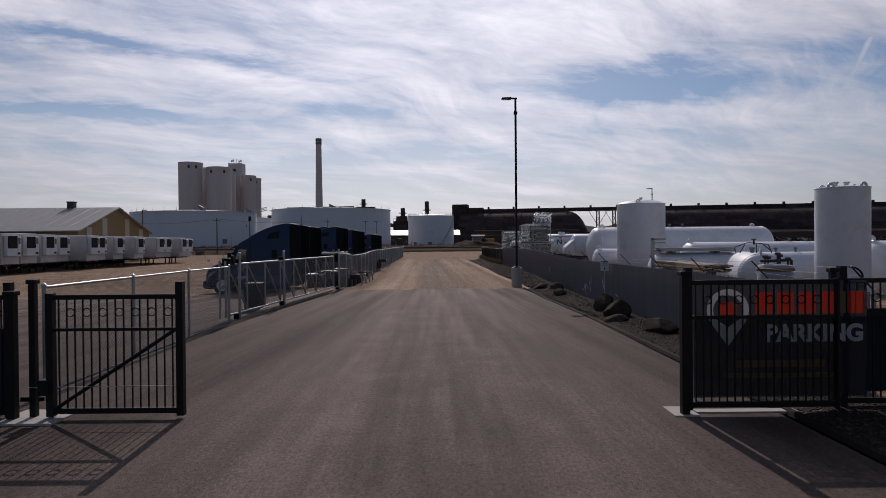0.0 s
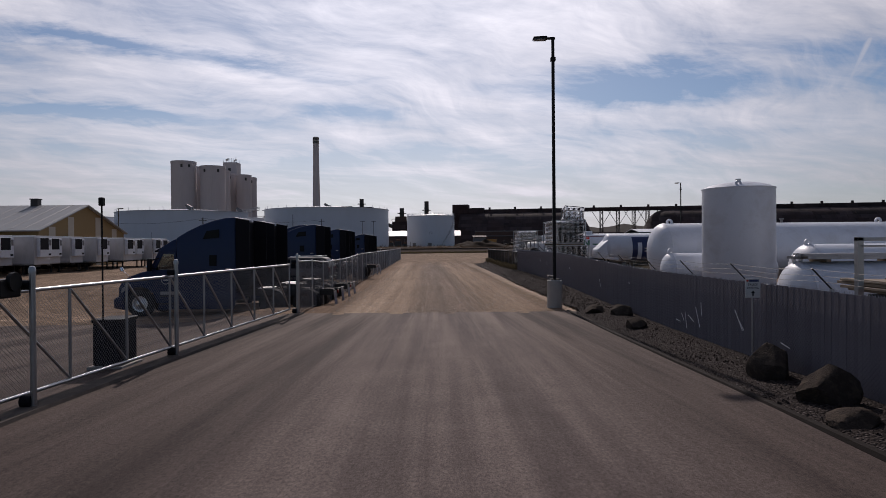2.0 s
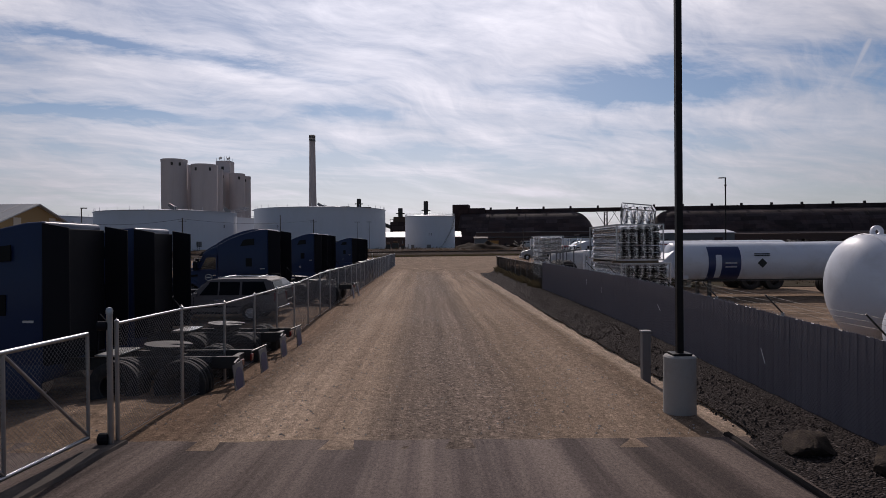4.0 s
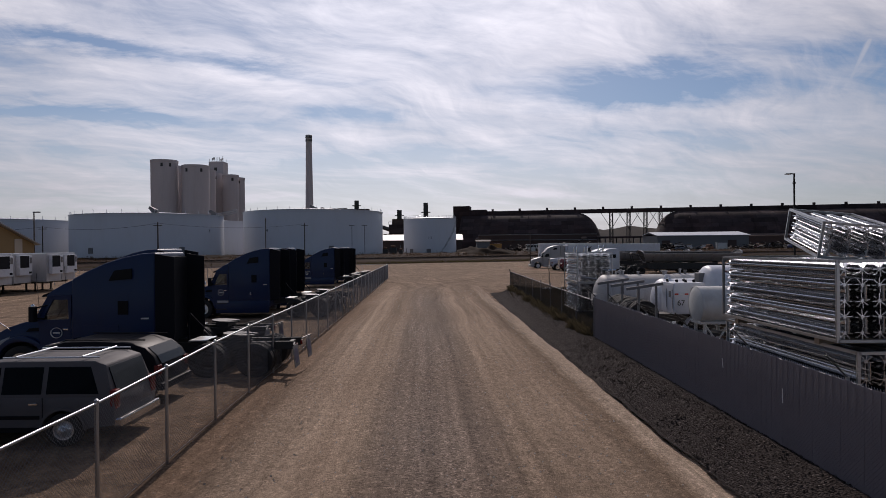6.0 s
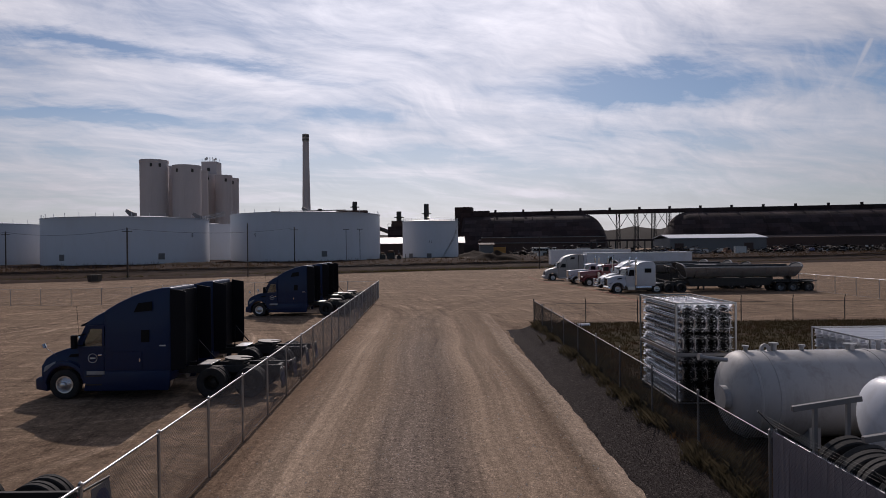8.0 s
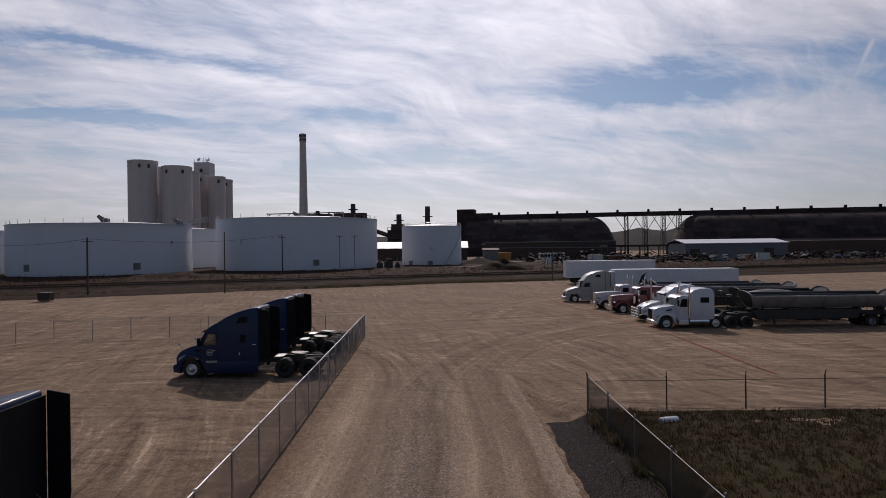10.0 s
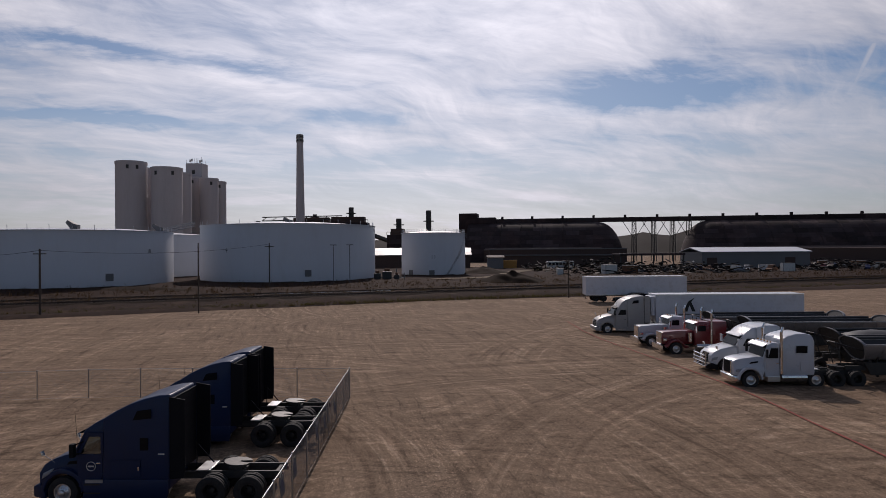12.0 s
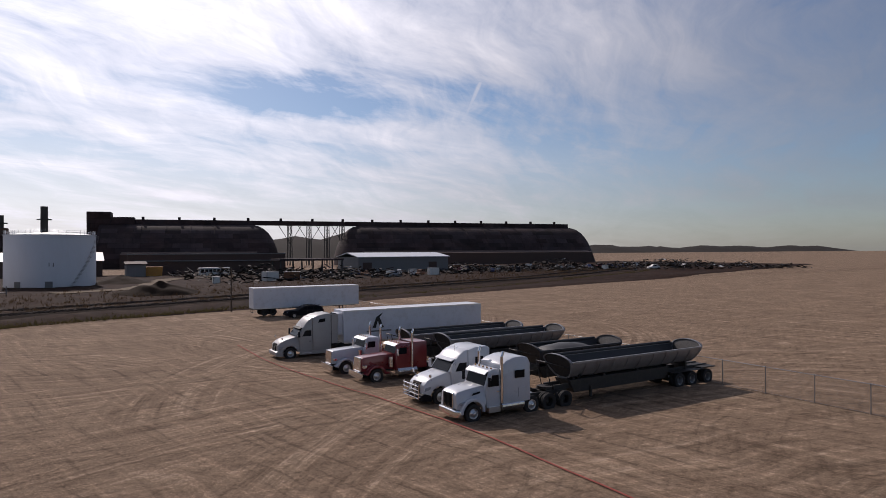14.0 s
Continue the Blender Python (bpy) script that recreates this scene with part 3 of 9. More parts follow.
def lathe(profile, seg=32, m=None, bm=None, arc=2 * math.pi, start=0.0):
    """Turns a profile of (radius, height) round the z axis."""
    bm = bm or bmesh.new()
    closed = abs(arc - 2 * math.pi) < 1e-6
    count = seg if closed else seg + 1
    rings = []
    for r, z in profile:
        if r < 1e-6:
            rings.append([bm.verts.new((0, 0, z))] * count)
        else:
            rings.append([bm.verts.new((r * math.cos(start + arc * i / seg), r * math.sin(start + arc * i / seg), z)) for i in range(count)])
    for a, b in zip(rings, rings[1:]):
        for i in range(seg):
            j = (i + 1) % count
            q = []
            for v in (a[i], a[j], b[j], b[i]):
                if v not in q:
                    q.append(v)
            if len(q) > 2:
                try:
                    bm.faces.new(q)
                except ValueError:
                    pass
    if m is not None:
        bmesh.ops.transform(bm, matrix=m, verts=list({v for ring in rings for v in ring}))
    return bm


def prism(profile, y0, y1, bevel=0.0, bm=None, inset_top=None, seg=2):
    """Extrudes a side profile of (x, z) across from y0 to y1; inset_top narrows it towards the top as (z_from, z_to, metres)."""
    bm = bm or bmesh.new()
    sides = []
    for y in (y0, y1):
        row = []
        for x, z in profile:
            yy = y
            if inset_top:
                k = max(0.0, min(1.0, (z - inset_top[0]) / (inset_top[1] - inset_top[0]))) * inset_top[2]
                yy = y + (k if y == y0 else -k)
            row.append(bm.verts.new((x, yy, z)))
        sides.append(row)
    n = len(profile)
    faces = [bm.faces.new(sides[0]), bm.faces.new(list(reversed(sides[1])))]
    for i in range(n):
        j = (i + 1) % n
        faces.append(bm.faces.new((sides[0][i], sides[1][i], sides[1][j], sides[0][j])))
    bmesh.ops.recalc_face_normals(bm, faces=faces)
    if bevel:
        es = {e for f in faces for e in f.edges if e.calc_face_angle(0) > radians(35)}
        bmesh.ops.bevel(bm, geom=list(es), offset=bevel, segments=seg, affect="EDGES", profile=0.55, clamp_overlap=True)
    return bm


def bars(width, height, rows, bm=None, m=None):
    """Plain bars that stand for writing."""
    bm = bm or bmesh.new()
    for k in range(rows):
        z0 = -height / 2 + height * (k + 0.2) / rows
        box(bm, -width / 2, width / 2, -0.002, 0.002, z0, z0 + height * 0.6 / rows, m=m)
    return bm


def lettering(text, size, mat, parent, m, name="lettering", label="", bold=0.0):
    """Raised letters in the built-in font, as a mesh."""
    cu = bpy.data.curves.new(name, "FONT")
    cu.body, cu.size, cu.extrude, cu.align_x, cu.align_y = text, size, 0.002, "CENTER", "CENTER"
    cu.offset = bold
    tmp = bpy.data.objects.new(name, cu)
    scene.collection.objects.link(tmp)
    me = bpy.data.meshes.new_from_object(tmp.evaluated_get(bpy.context.evaluated_depsgraph_get()))
    bpy.data.objects.remove(tmp)
    me.materials.clear()
    me.materials.append(M[mat])
    ob = new(name, me)
    ob.parent, ob.matrix_basis = parent, m
    return tagged(ob, label)


# ---- ground ----
def smooth(v, a, b):
    k = max(0.0, min(1.0, (v - a) / (b - a)))
    return k * k * (3 - 2 * k)


def lot_edge(x):
    """Where the dirt lot ends and the strip along the railway begins."""
    return 183 + 0.36 * max(-90, min(120, x))


def ground_z(x, y):
    s = y - lot_edge(x)
    z = 0.75 * smooth(s, 0, 9) + 0.8 * smooth(s, 14, 32)
    z += (0.04 + 0.27 * smooth(y, 24, 44)) * smooth(x, 4.9, 6.0) * (1 - smooth(y, 86.5, 96)) + 0.10 * smooth(x, 6, 14) * smooth(y, 86.5, 96) * (1 - smooth(s, -10, 0))
    z -= 0.32 * smooth(-x, 5.7, 9) * (1 - smooth(y, 40, 48)) * smooth(y, 4, 20)
    z -= 0.16 * smooth(-x, 3.4, 4.6) * smooth(y, 32, 36) * (1 - smooth(y, 42, 50))
    z -= 0.45 * smooth(-x, 18, 38) * smooth(y, 20, 45) * (1 - smooth(s, -45, -8))
    return z


def steps(*spans):
    out = []
    for a, b, n in spans:
        out += [a + (b - a) * i / n for i in range(n)]
    return out + [spans[-1][1]]


def sheet(xs, ys, height):
    bm = bmesh.new()
    rows = [[bm.verts.new((x, y, height(x, y))) for x in xs] for y in ys]
    for a, b in zip(rows, rows[1:]):
        for i in range(len(xs) - 1):
            bm.faces.new((a[i], a[i + 1], b[i + 1], b[i]))
    return bm


def dirt_height(x, y):
    """Dirt drops under the paved drive, and carries shallow ruts along the lane and the lot."""
    z = ground_z(x, y)
    if y < 30.2 and x < 4.9:
        return z - 0.12
    if 4.6 < x < 6.6 and y < 87:
        return z - 0.10
    if -7 < x < 4.6 and y < 120:
        z += 0.03 * noise.noise(Vector((x * 1.1, y * 0.12, 0))) + 0.012 * noise.noise(Vector((x * 3.0, y * 0.5, 4)))
    elif y < 200 and abs(x) < 80:
        z += 0.03 * noise.noise(Vector((x * 0.25, y * 0.5, 2)))
    return z


ground = structure("ground", sheet(steps((-2500, -200, 8), (-200, -40, 20), (-40, -8, 20), (-8, 8, 80), (8, 48, 26), (48, 300, 36), (300, 2500, 8)),
                                   steps((-150, -10, 8), (-10, 30, 24), (30, 31, 3), (31, 95, 220), (95, 130, 50), (130, 240, 66), (240, 700, 23), (700, 4200, 8)), dirt_height),
                   "dirt", "tan dirt yard with tyre ruts and loose grit", smooth=60)


def drive_edge(x):
    """The ragged seam between asphalt and dirt."""
    return 30.75 + 0.10 * noise.noise(Vector((x * 0.9, 3, 0))) + 0.05 * noise.noise(Vector((x * 4, 7, 0)))


def paved():
    bm = bmesh.new()
    xs = steps((-46, -8, 20), (-8, 4.9, 60))
    ys = steps((-60, -8, 8), (-8, 30, 70))
    rows = [[bm.verts.new((x, y, ground_z(x, y) * (x < 3) + 0.004 + 0.006 * noise.noise(Vector((x * 0.4, y * 0.3, 9))))) for x in xs] for y in ys]
    last = [bm.verts.new((x, drive_edge(x), ground_z(x, 30.5) * (x < 3) + 0.008)) for x in xs]
    skirt = [bm.verts.new((x, drive_edge(x) + 0.02, ground_z(x, 30.5) * (x < 3) - 0.06)) for x in xs]
    for a, b in zip(rows + [last], rows[1:] + [last, skirt]):
        for i in range(len(xs) - 1):
            bm.faces.new((a[i], a[i + 1], b[i + 1], b[i]))
    return bm


road = structure("road", paved(), "asphalt", "dusty worn asphalt drive", smooth=True)


def kerb_x(y):
    return 5.12 - 0.42 * smooth(y, 12, 30)


def kerb_mesh():
    bm = bmesh.new()
    prev = None
    for y in steps((-8, 30.9, 80)):
        x = kerb_x(y) + 0.01 * noise.noise(Vector((0, y, 2)))
        row = [bm.verts.new(p) for p in ((x - 0.12, y, -0.02), (x - 0.09, y, 0.035), (x - 0.03, y, 0.05), (x, y, 0.02), (x + 0.02, y, -0.1))]
        if prev:
            for i in range(4):
                bm.faces.new((prev[i], prev[i + 1], row[i + 1], row[i]))
        prev = row
    return bm


kerb = structure("kerb", kerb_mesh(), "kerb_black", "low rolled asphalt kerb", smooth=True)


def gravel_strip():
    bm = bmesh.new()
    prev = None
    for y in steps((-8, 30.5, 90), (30.5, 85.7, 190)):
        wob = 0.10 * noise.noise(Vector((1, y * 0.7, 0))) + 0.05 * noise.noise(Vector((5, y * 3, 0)))
        left = kerb_x(y) - 0.02 if y < 30.6 else 4.98 - 0.0266 * (min(y, 62) - 40) - 0.010 * max(0, y - 62) + wob - 0.1 * (1 - smooth(y, 30, 40))
        right = 6.6
        row = []
        for i in range(15):
            x = left + (right - left) * i / 14
            z = ground_z(x, y) + 0.02 + 0.03 * noise.noise(Vector((x * 2.2, y * 2.2, 5)))
            row.append(bm.verts.new((x, y, z if i else -0.01)))
        if prev:
            for i in range(14):
                bm.faces.new((prev[i], prev[i + 1], row[i + 1], row[i]))
        prev = row
    return bm


structure("gravel_bed", gravel_strip(), "gravel", "dark crushed gravel bed beside the fence", smooth=60)


def rolling(profile, x0, x1, seed, n=120):
    """A long low ridge: a skyline with a foot before and behind it."""
    bm = bmesh.new()
    prev = None
    for i in range(n + 1):
        x = x0 + (x1 - x0) * i / n
        y, h = profile(x)
        h *= 0.8 + 0.35 * noise.noise(Vector((x * 0.006, seed, 0))) + 0.12 * noise.noise(Vector((x * 0.03, seed, 3)))
        row = [bm.verts.new((x, y - 160, 0.5)), bm.verts.new((x, y - 70, h * 0.55)), bm.verts.new((x, y, h)), bm.verts.new((x, y + 200, 0))]
        if prev:
            for k in range(3):
                bm.faces.new((prev[k], row[k], row[k + 1], prev[k + 1]))
        prev = row
    return bm


tagged(new("hill", finish("hill", rolling(lambda x: (900 - 0.1 * x, 30 + 12 * math.exp(-((x - 330) / 160) ** 2)), -1500, 520, 3), "hill", True)), "low brown hills on the horizon", "hill", kind="structure")
tagged(new("hill", finish("hill", rolling(lambda x: (1500, 26), 380, 2600, 8), "hill", True)), "far flat ridge with scrub and trees", "hill", kind="structure")


# ---- tanks, silos, chimney ----
def storage_tank(x, y, r, top, label, number="", num_at=0.0, num_z=6.5, stairs=False, roof_bits=0):
    z0 = ground_z(x, y - r) - 0.15
    t = thing("storage_tank", label, "tank", pose(x, y, z0))
    h = top - z0
    prof = [(r + 0.12, -0.3), (r + 0.12, 0.12), (r, 0.16)]
    courses = 5
    for k in range(courses):
        a = 0.16 + (h - 0.16) * k / courses
        b = 0.16 + (h - 0.16) * (k + 1) / courses
        prof += [(r - 0.012 * k, a + 0.02), (r - 0.012 * k, b - 0.02)]
    prof += [(r + 0.10, h - 0.02), (r + 0.10, h + 0.12), (r - 0.1, h + 0.12)]
    shell = part("shell", lathe(prof, 96), "tank_white", t, smooth=25)
    part("roof", lathe([(r - 0.1, h + 0.1), (r * 0.6, h + 0.35 + r * 0.018), (0, h + 0.5 + r * 0.03)], 96), "tank_white", t, smooth=25)
    n = max(10, int(r * 1.6))
    for k in range(n):
        a = 2 * math.pi * k / n + 0.1
        bm = rod(bmesh.new(), (0, 0, h), (0, 0, h + 0.95), 0.05, 6)
        rod(bm, (0, 0, h + 0.95), (0.0, -0.22, h + 1.05), 0.05, 6)
        part("roof_vent", bm, "tank_white", t, m=pose((r - 0.3) * math.cos(a), (r - 0.3) * math.sin(a), 0))
    if number:
        e = Vector((0.0 - x, 70 - y)).normalized()
        base = math.atan2(e.y, e.x) + num_at
        m = pose((r + 0.02) * math.cos(base), (r + 0.02) * math.sin(base), num_z - z0, 90, 0, math.degrees(base) + 90)
        for k, digit in enumerate(number):
            lettering(digit, 1.35, "black_paint", t, m @ pose((k - (len(number) - 1) / 2) * 0.80, 0, 0), "tank_digit", "black painted digit")
    return t, h, z0


T_BIG, hb, zb = storage_tank(-40.81, 237.9, 22.0, 15.1, "huge white cylindrical storage tank with a low roof", "9", -0.70, 9.0)
T_11, h11, z11 = storage_tank(-3.9, 260.0, 9.4, 13.7, "white cylindrical storage tank beside the railway", "11", 0.0, 6.9)
T_3, h3, z3 = storage_tank(-83.6, 215.6, 20.2, 13.3, "wide white storage tank with a low roof", "8", 0.75, 9.0)
T_4, h4, z4 = storage_tank(-92.0, 263.0, 21.5, 13.6, "white storage tank set back between larger tanks")
T_5, h5, z5 = storage_tank(-131.0, 222.0, 21.0, 12.6, "white storage tank at the end of the row")

# hatches, pipes and doors on the large tanks
def roof_vent_box(t, x, y, z, turn):
    bm = prism([(-0.7, 0), (0.7, 0), (0.7, 0.8), (0.1, 0.95), (-1.3, 1.75), (-1.7, 1.2)], -0.6, 0.6, 0.05)
    part("roof_hatch", bm, "metal_wall", t, "hooded roof vent", m=pose(x, y, z, 0, 0, turn))


roof_vent_box(T_3, 8, -14, h3 + 0.4, 0)
roof_vent_box(T_3, 18, 2, h3 + 0.3, 20)
roof_vent_box(T_BIG, 2, -8, hb + 0.5, 0)
for t, r, a in ((T_BIG, 22.0, -1.15), (T_3, 20.2, -0.75), (T_3, 20.2, -1.9), (T_11, 9.4, -2.3), (T_11, 9.4, -1.6)):
    big = t is not T_11
    bm = boxed(-0.75, 0.75, -0.10, 0.12, 0.0, 1.5, bevel=0.05)
    part("manway", bm, "metal_wall", t, "grey access hatch", m=pose(r * math.cos(a), r * math.sin(a), 1.6 if big else 0.3, 0, 0, math.degrees(a) + 90))
# stair strip on the number eleven tank
bm = bmesh.new()
for k in range(40):
    a = -1.15 + 0.95 * k / 40
    zz = 0.5 + (h11 - 0.4) * k / 40
    box(bm, -0.05, 0.75, -0.13, 0.13, 0, 0.06, m=pose(9.4 * math.cos(a), 9.4 * math.sin(a), zz, 0, 0, math.degrees(a)))
part("stair", bm, "metal_wall", T_11, "spiral stair")
bm = bmesh.new()
for k in range(36):
    a = 2 * math.pi * k / 36
    p = (9.3 * math.cos(a), 9.3 * math.sin(a))
    b = 2 * math.pi * (k + 1) / 36
    q = (9.3 * math.cos(b), 9.3 * math.sin(b))
    rod(bm, (*p, h11), (*p, h11 + 1.05), 0.03, 5)
    for zz in (0.55, 1.05):
        rod(bm, (*p, h11 + zz), (*q, h11 + zz), 0.025, 5)
part("guard_rail", bm, "galvanised", T_11)
# walkway between the big tank and its neighbours
bm = bmesh.new()
for zz in (0.0, 0.6, 1.1):
    rod(bm, (-24, -2, hb + 0.3 + zz), (-36, 6, hb - 1.3 + zz), 0.07, 6)
    rod(bm, (-24, -3.2, hb + 0.3 + zz), (-36, 4.8, hb - 1.3 + zz), 0.07, 6)
box(bm, -22.5, -20.0, -4, -1, hb, hb + 0.15)
for k in range(9):
    f = k / 8
    rod(bm, (-24 - 12 * f, -2 + 8 * f, hb + 0.3 - 1.6 * f), (-24 - 12 * f, -2 + 8 * f, hb + 1.4 - 1.6 * f), 0.06, 6)
part("walkway", bm, "galvanised", T_BIG, "railed steel walkway")


def silo(x, y, r, top, hatch):
    s = thing("grain_silo", "tall grey-beige concrete silo with small top hatches", "silo", pose(x, y, 1.4), "silo cluster")
    h = top - 1.4
    part("shaft", lathe([(r, -0.5), (r, h - 1.2), (r + 0.15, h - 1.15), (r + 0.15, h), (r - 0.2, h + 0.02), (0, h + 0.25)], 48), "silo_concrete", s, smooth=30)
    for a in hatch:
        part("hatch", boxed(-0.55, 0.55, -0.12, 0.12, 0, 1.7, bevel=0.03), "steel_dark", s, "dark hatch opening",
             m=pose((r + 0.02) * math.cos(a), (r + 0.02) * math.sin(a), h - 3.6, 0, 0, math.degrees(a) + 90))
    return s


silo(-139.7, 353.7, 6.5, 48.9, (-1.35, -0.75))
silo(-143.4, 372.0, 6.5, 48.3, (-1.1,))
silo(-124.1, 354.3, 6.6, 46.2, (-0.8, -1.9))
silo(-128.5, 376.0, 6.3, 46.5, (-0.9,))
silo(-129.8, 392.0, 6.3, 46.5, (-0.9,))
silo(-117.7, 387.6, 4.4, 45.2, (-1.0,))
silo(-118.1, 400.0, 4.4, 45.0, (-1.0,))
tower = thing("silo_headhouse", "concrete lift tower with aerials above the silos", "tower", pose(-129.4, 402.0, 1.4))
part("shaft", boxed(-4.2, 4.2, -4, 4, -0.5, 53.0, bevel=0.08), "silo_concrete", tower)
part("window", boxed(-1.0, 0.6, -4.1, -3.9, 47.5, 49.5), "steel_dark", tower, "dark opening")
part("window", boxed(-1.0, 0.6, -4.1, -3.9, 42.5, 44.5), "steel_dark", tower, "dark opening")
for k in range(9):
    a = -3.9 + k * 0.97
    bm = rod(bmesh.new(), (a, -3.8 + (k % 3) * 3, 53.0), (a + random.uniform(-0.3, 0.3), -3.8 + (k % 3) * 3, 54.6 + (k * 7 % 5) * 0.45), 0.10, 6)
    if k % 2:
        box(bm, a - 0.45, a + 0.45, -4.3 + (k % 3) * 3, -4.0 + (k % 3) * 3, 54.0, 55.3)
    part("aerial", bm, "dirty_white", tower)

chimney = thing("chimney", "tall tapering concrete factory chimney with a banded top", "chimney", pose(-86.9, 451.3, 1.0))
part("shaft", lathe([(3.1, -0.5), (2.75, 20), (2.25, 50), (2.0, 70), (1.95, 72.6)], 40), "silo_concrete", chimney, smooth=30)
part("cap", lathe([(2.02, 72.5), (2.10, 73.0), (2.10, 77.4), (1.7, 77.6), (1.6, 74)], 40), "concrete", chimney, smooth=30)
for k in range(9):
    a = math.pi + math.pi * k / 8
    for zz in (73.2, 75.4):
        part("dark_mark", boxed(-0.28, 0.28, -0.04, 0.04, 0, 1.3), "steel_dark", chimney, m=pose(2.11 * math.cos(a), 2.11 * math.sin(a), zz, 0, 0, math.degrees(a) + 90))


# ---- the long dark storage shed with its conveyor bridge ----
SH0, SH1 = Vector((9.0, 462.0)), Vector((300.0, 409.0))
SHD = (SH1 - SH0).normalized()
SHANG = math.degrees(math.atan2(SHD.y, SHD.x))
SHL = (SH1 - SH0).length


def vault(x0, x1, half, h, round_left, round_right, name, label):
    """A parabolic vault along x; a rounded end is a quarter of a dome."""
    t = thing(name, label, "building", Matrix.Translation((SH0.x, SH0.y, 1.3)) @ pose(0, 0, 0, 0, 0, SHANG))
    bm = bmesh.new()
    ns, prev = 18, None
    stations = []
    if round_left:
        stations += [(x0 + half * 0.56 * (1 - math.cos(math.pi / 2 * i / 8)), math.sin(math.pi / 2 * i / 8)) for i in range(9)]
    else:
        stations += [(x0, 1.0)]
    n = int((x1 - x0) / 6)
    a = stations[-1][0]
    b = x1 - (half * 0.56 if round_right else 0)
    stations += [(a + (b - a) * i / n, 1.0) for i in range(1, n + 1)]
    if round_right:
        stations += [(b + half * 0.56 * math.sin(math.pi / 2 * i / 8), math.cos(math.pi / 2 * i / 8)) for i in range(1, 9)]
    for x, k in stations:
        row = []
        for i in range(ns + 1):
            u = -1 + 2 * i / ns
            row.append(bm.verts.new((x, u * half * max(k, 0.02), h * max(k, 0.02) * (1 - abs(u) ** 2.2) + 0.0)))
        if prev:
            for i in range(ns):
                bm.faces.new((prev[i], prev[i + 1], row[i + 1], row[i]))
        else:
            bm.faces.new(row)
        prev = row
    bm.faces.new(list(reversed(prev)))
    bmesh.ops.recalc_face_normals(bm, faces=bm.faces)
    part("vault", bm, "shed_dark", t, smooth=30)
    for k in range(int((x1 - x0 - 40) / 12)):
        xx = x0 + 20 + 12 * k
        bm = bmesh.new()
        for i in range(10):
            u0, u1 = -0.99 + 0.1 * i, -0.99 + 0.1 * (i + 1)
            p = [(xx, u * half * 1.003, h * (1 - abs(u) ** 2.2) + 0.12) for u in (u0, u1)]
            rod(bm, p[0], p[1], 0.16, 5)
        bmesh.ops.remove_doubles(bm, verts=bm.verts, dist=0.12)
        part("rib", bm, "shed_dark", t)
    # lower lean-to along the foot
    part("lean_to", prism([(-half * 1.12, 0), (-half * 0.8, 0), (-half * 0.8, 8.6), (-half * 1.12, 7.2)], x0 + 12, x1 - 14, 0.0), "shed_brown", t, "long brown lean-to").matrix_basis = pose(0, 0, 0, 0, 0, 0) @ Matrix(((0, 1, 0, 0), (1, 0, 0, 0), (0, 0, 1, 0), (0, 0, 0, 1)))
    return t


V1 = vault(6, 97, 26, 23.5, False, True, "storage_shed", "long black vaulted storage shed")
V2 = vault(129, SHL + 7, 26, 23.5, True, True, "storage_shed", "long black vaulted storage shed with rounded ends")
part("head_tower", boxed(0, 11, -5, 5, 0, 29.6, bevel=0.1), "shed_dark", V1, "square tower at the shed's end")
part("head_tower", boxed(11, 22, -4, 4, 20, 27.0, bevel=0.1), "shed_dark", V1)
conveyor = thing("conveyor_bridge", "long dark conveyor gallery on steel trestles over the sheds", "conveyor", Matrix.Translation((SH0.x, SH0.y, 1.3)) @ pose(0, 0, 0, 0, 0, SHANG))
part("gallery", boxed(8, SHL - 8, -1.6, 1.6, 23.4, 26.0, bevel=0.05), "shed_dark", conveyor)
for k in range(15):
    part("roof_vent", boxed(-0.7, 0.7, -0.6, 0.6, 0, 1.5, bevel=0.1), "shed_dark", conveyor, m=pose(26 + k * 18.0, 0, 26.0))
for xx in (103.0, 114.0, 124.5, 133.5):
    bm = bmesh.new()
    for sx in (-0.9, 0.9):
        for sy in (-2.2, 2.2):
            rod(bm, (xx + sx, sy * 2, 0), (xx + sx, sy, 23.5), 0.22, 6)
    for k in range(5):
        rod(bm, (xx - 0.9, -2.2, 4 + k * 4), (xx + 0.9, -2.2, 8 + k * 4), 0.12, 5)
        rod(bm, (xx + 0.9, -2.2, 4 + k * 4), (xx - 0.9, -2.2, 8 + k * 4), 0.12, 5)
    for s in (-1, 1):
        rod(bm, (xx, -2, 13), (xx + s * 6.5, -1.6, 23.5), 0.18, 5)
    part("trestle", bm, "steel_dark", conveyor, "lattice steel trestle")


# ---- lorries and cars ----
def tyre_mesh(r, w, rim):
    """A tyre round the y axis, with shoulders and three tread grooves."""
    h = w / 2
    prof = [(rim, -h * 0.85), (rim + 0.04, -h), (r - 0.09, -h), (r - 0.02, -h * 0.88), (r, -h * 0.74)]
    for g in (-0.4, 0.0, 0.4):
        prof += [(r, (g - 0.08) * w), (r - 0.018, (g - 0.06) * w), (r - 0.018, (g + 0.06) * w), (r, (g + 0.08) * w)] if abs(g) < 0.3 else [(r, g * w * 0.75)]
    prof += [(r, h * 0.74), (r - 0.02, h * 0.88), (r - 0.09, h), (rim + 0.04, h), (rim, h * 0.85)]
    return lathe(prof, 36, Matrix.Rotation(radians(90), 4, "X"))


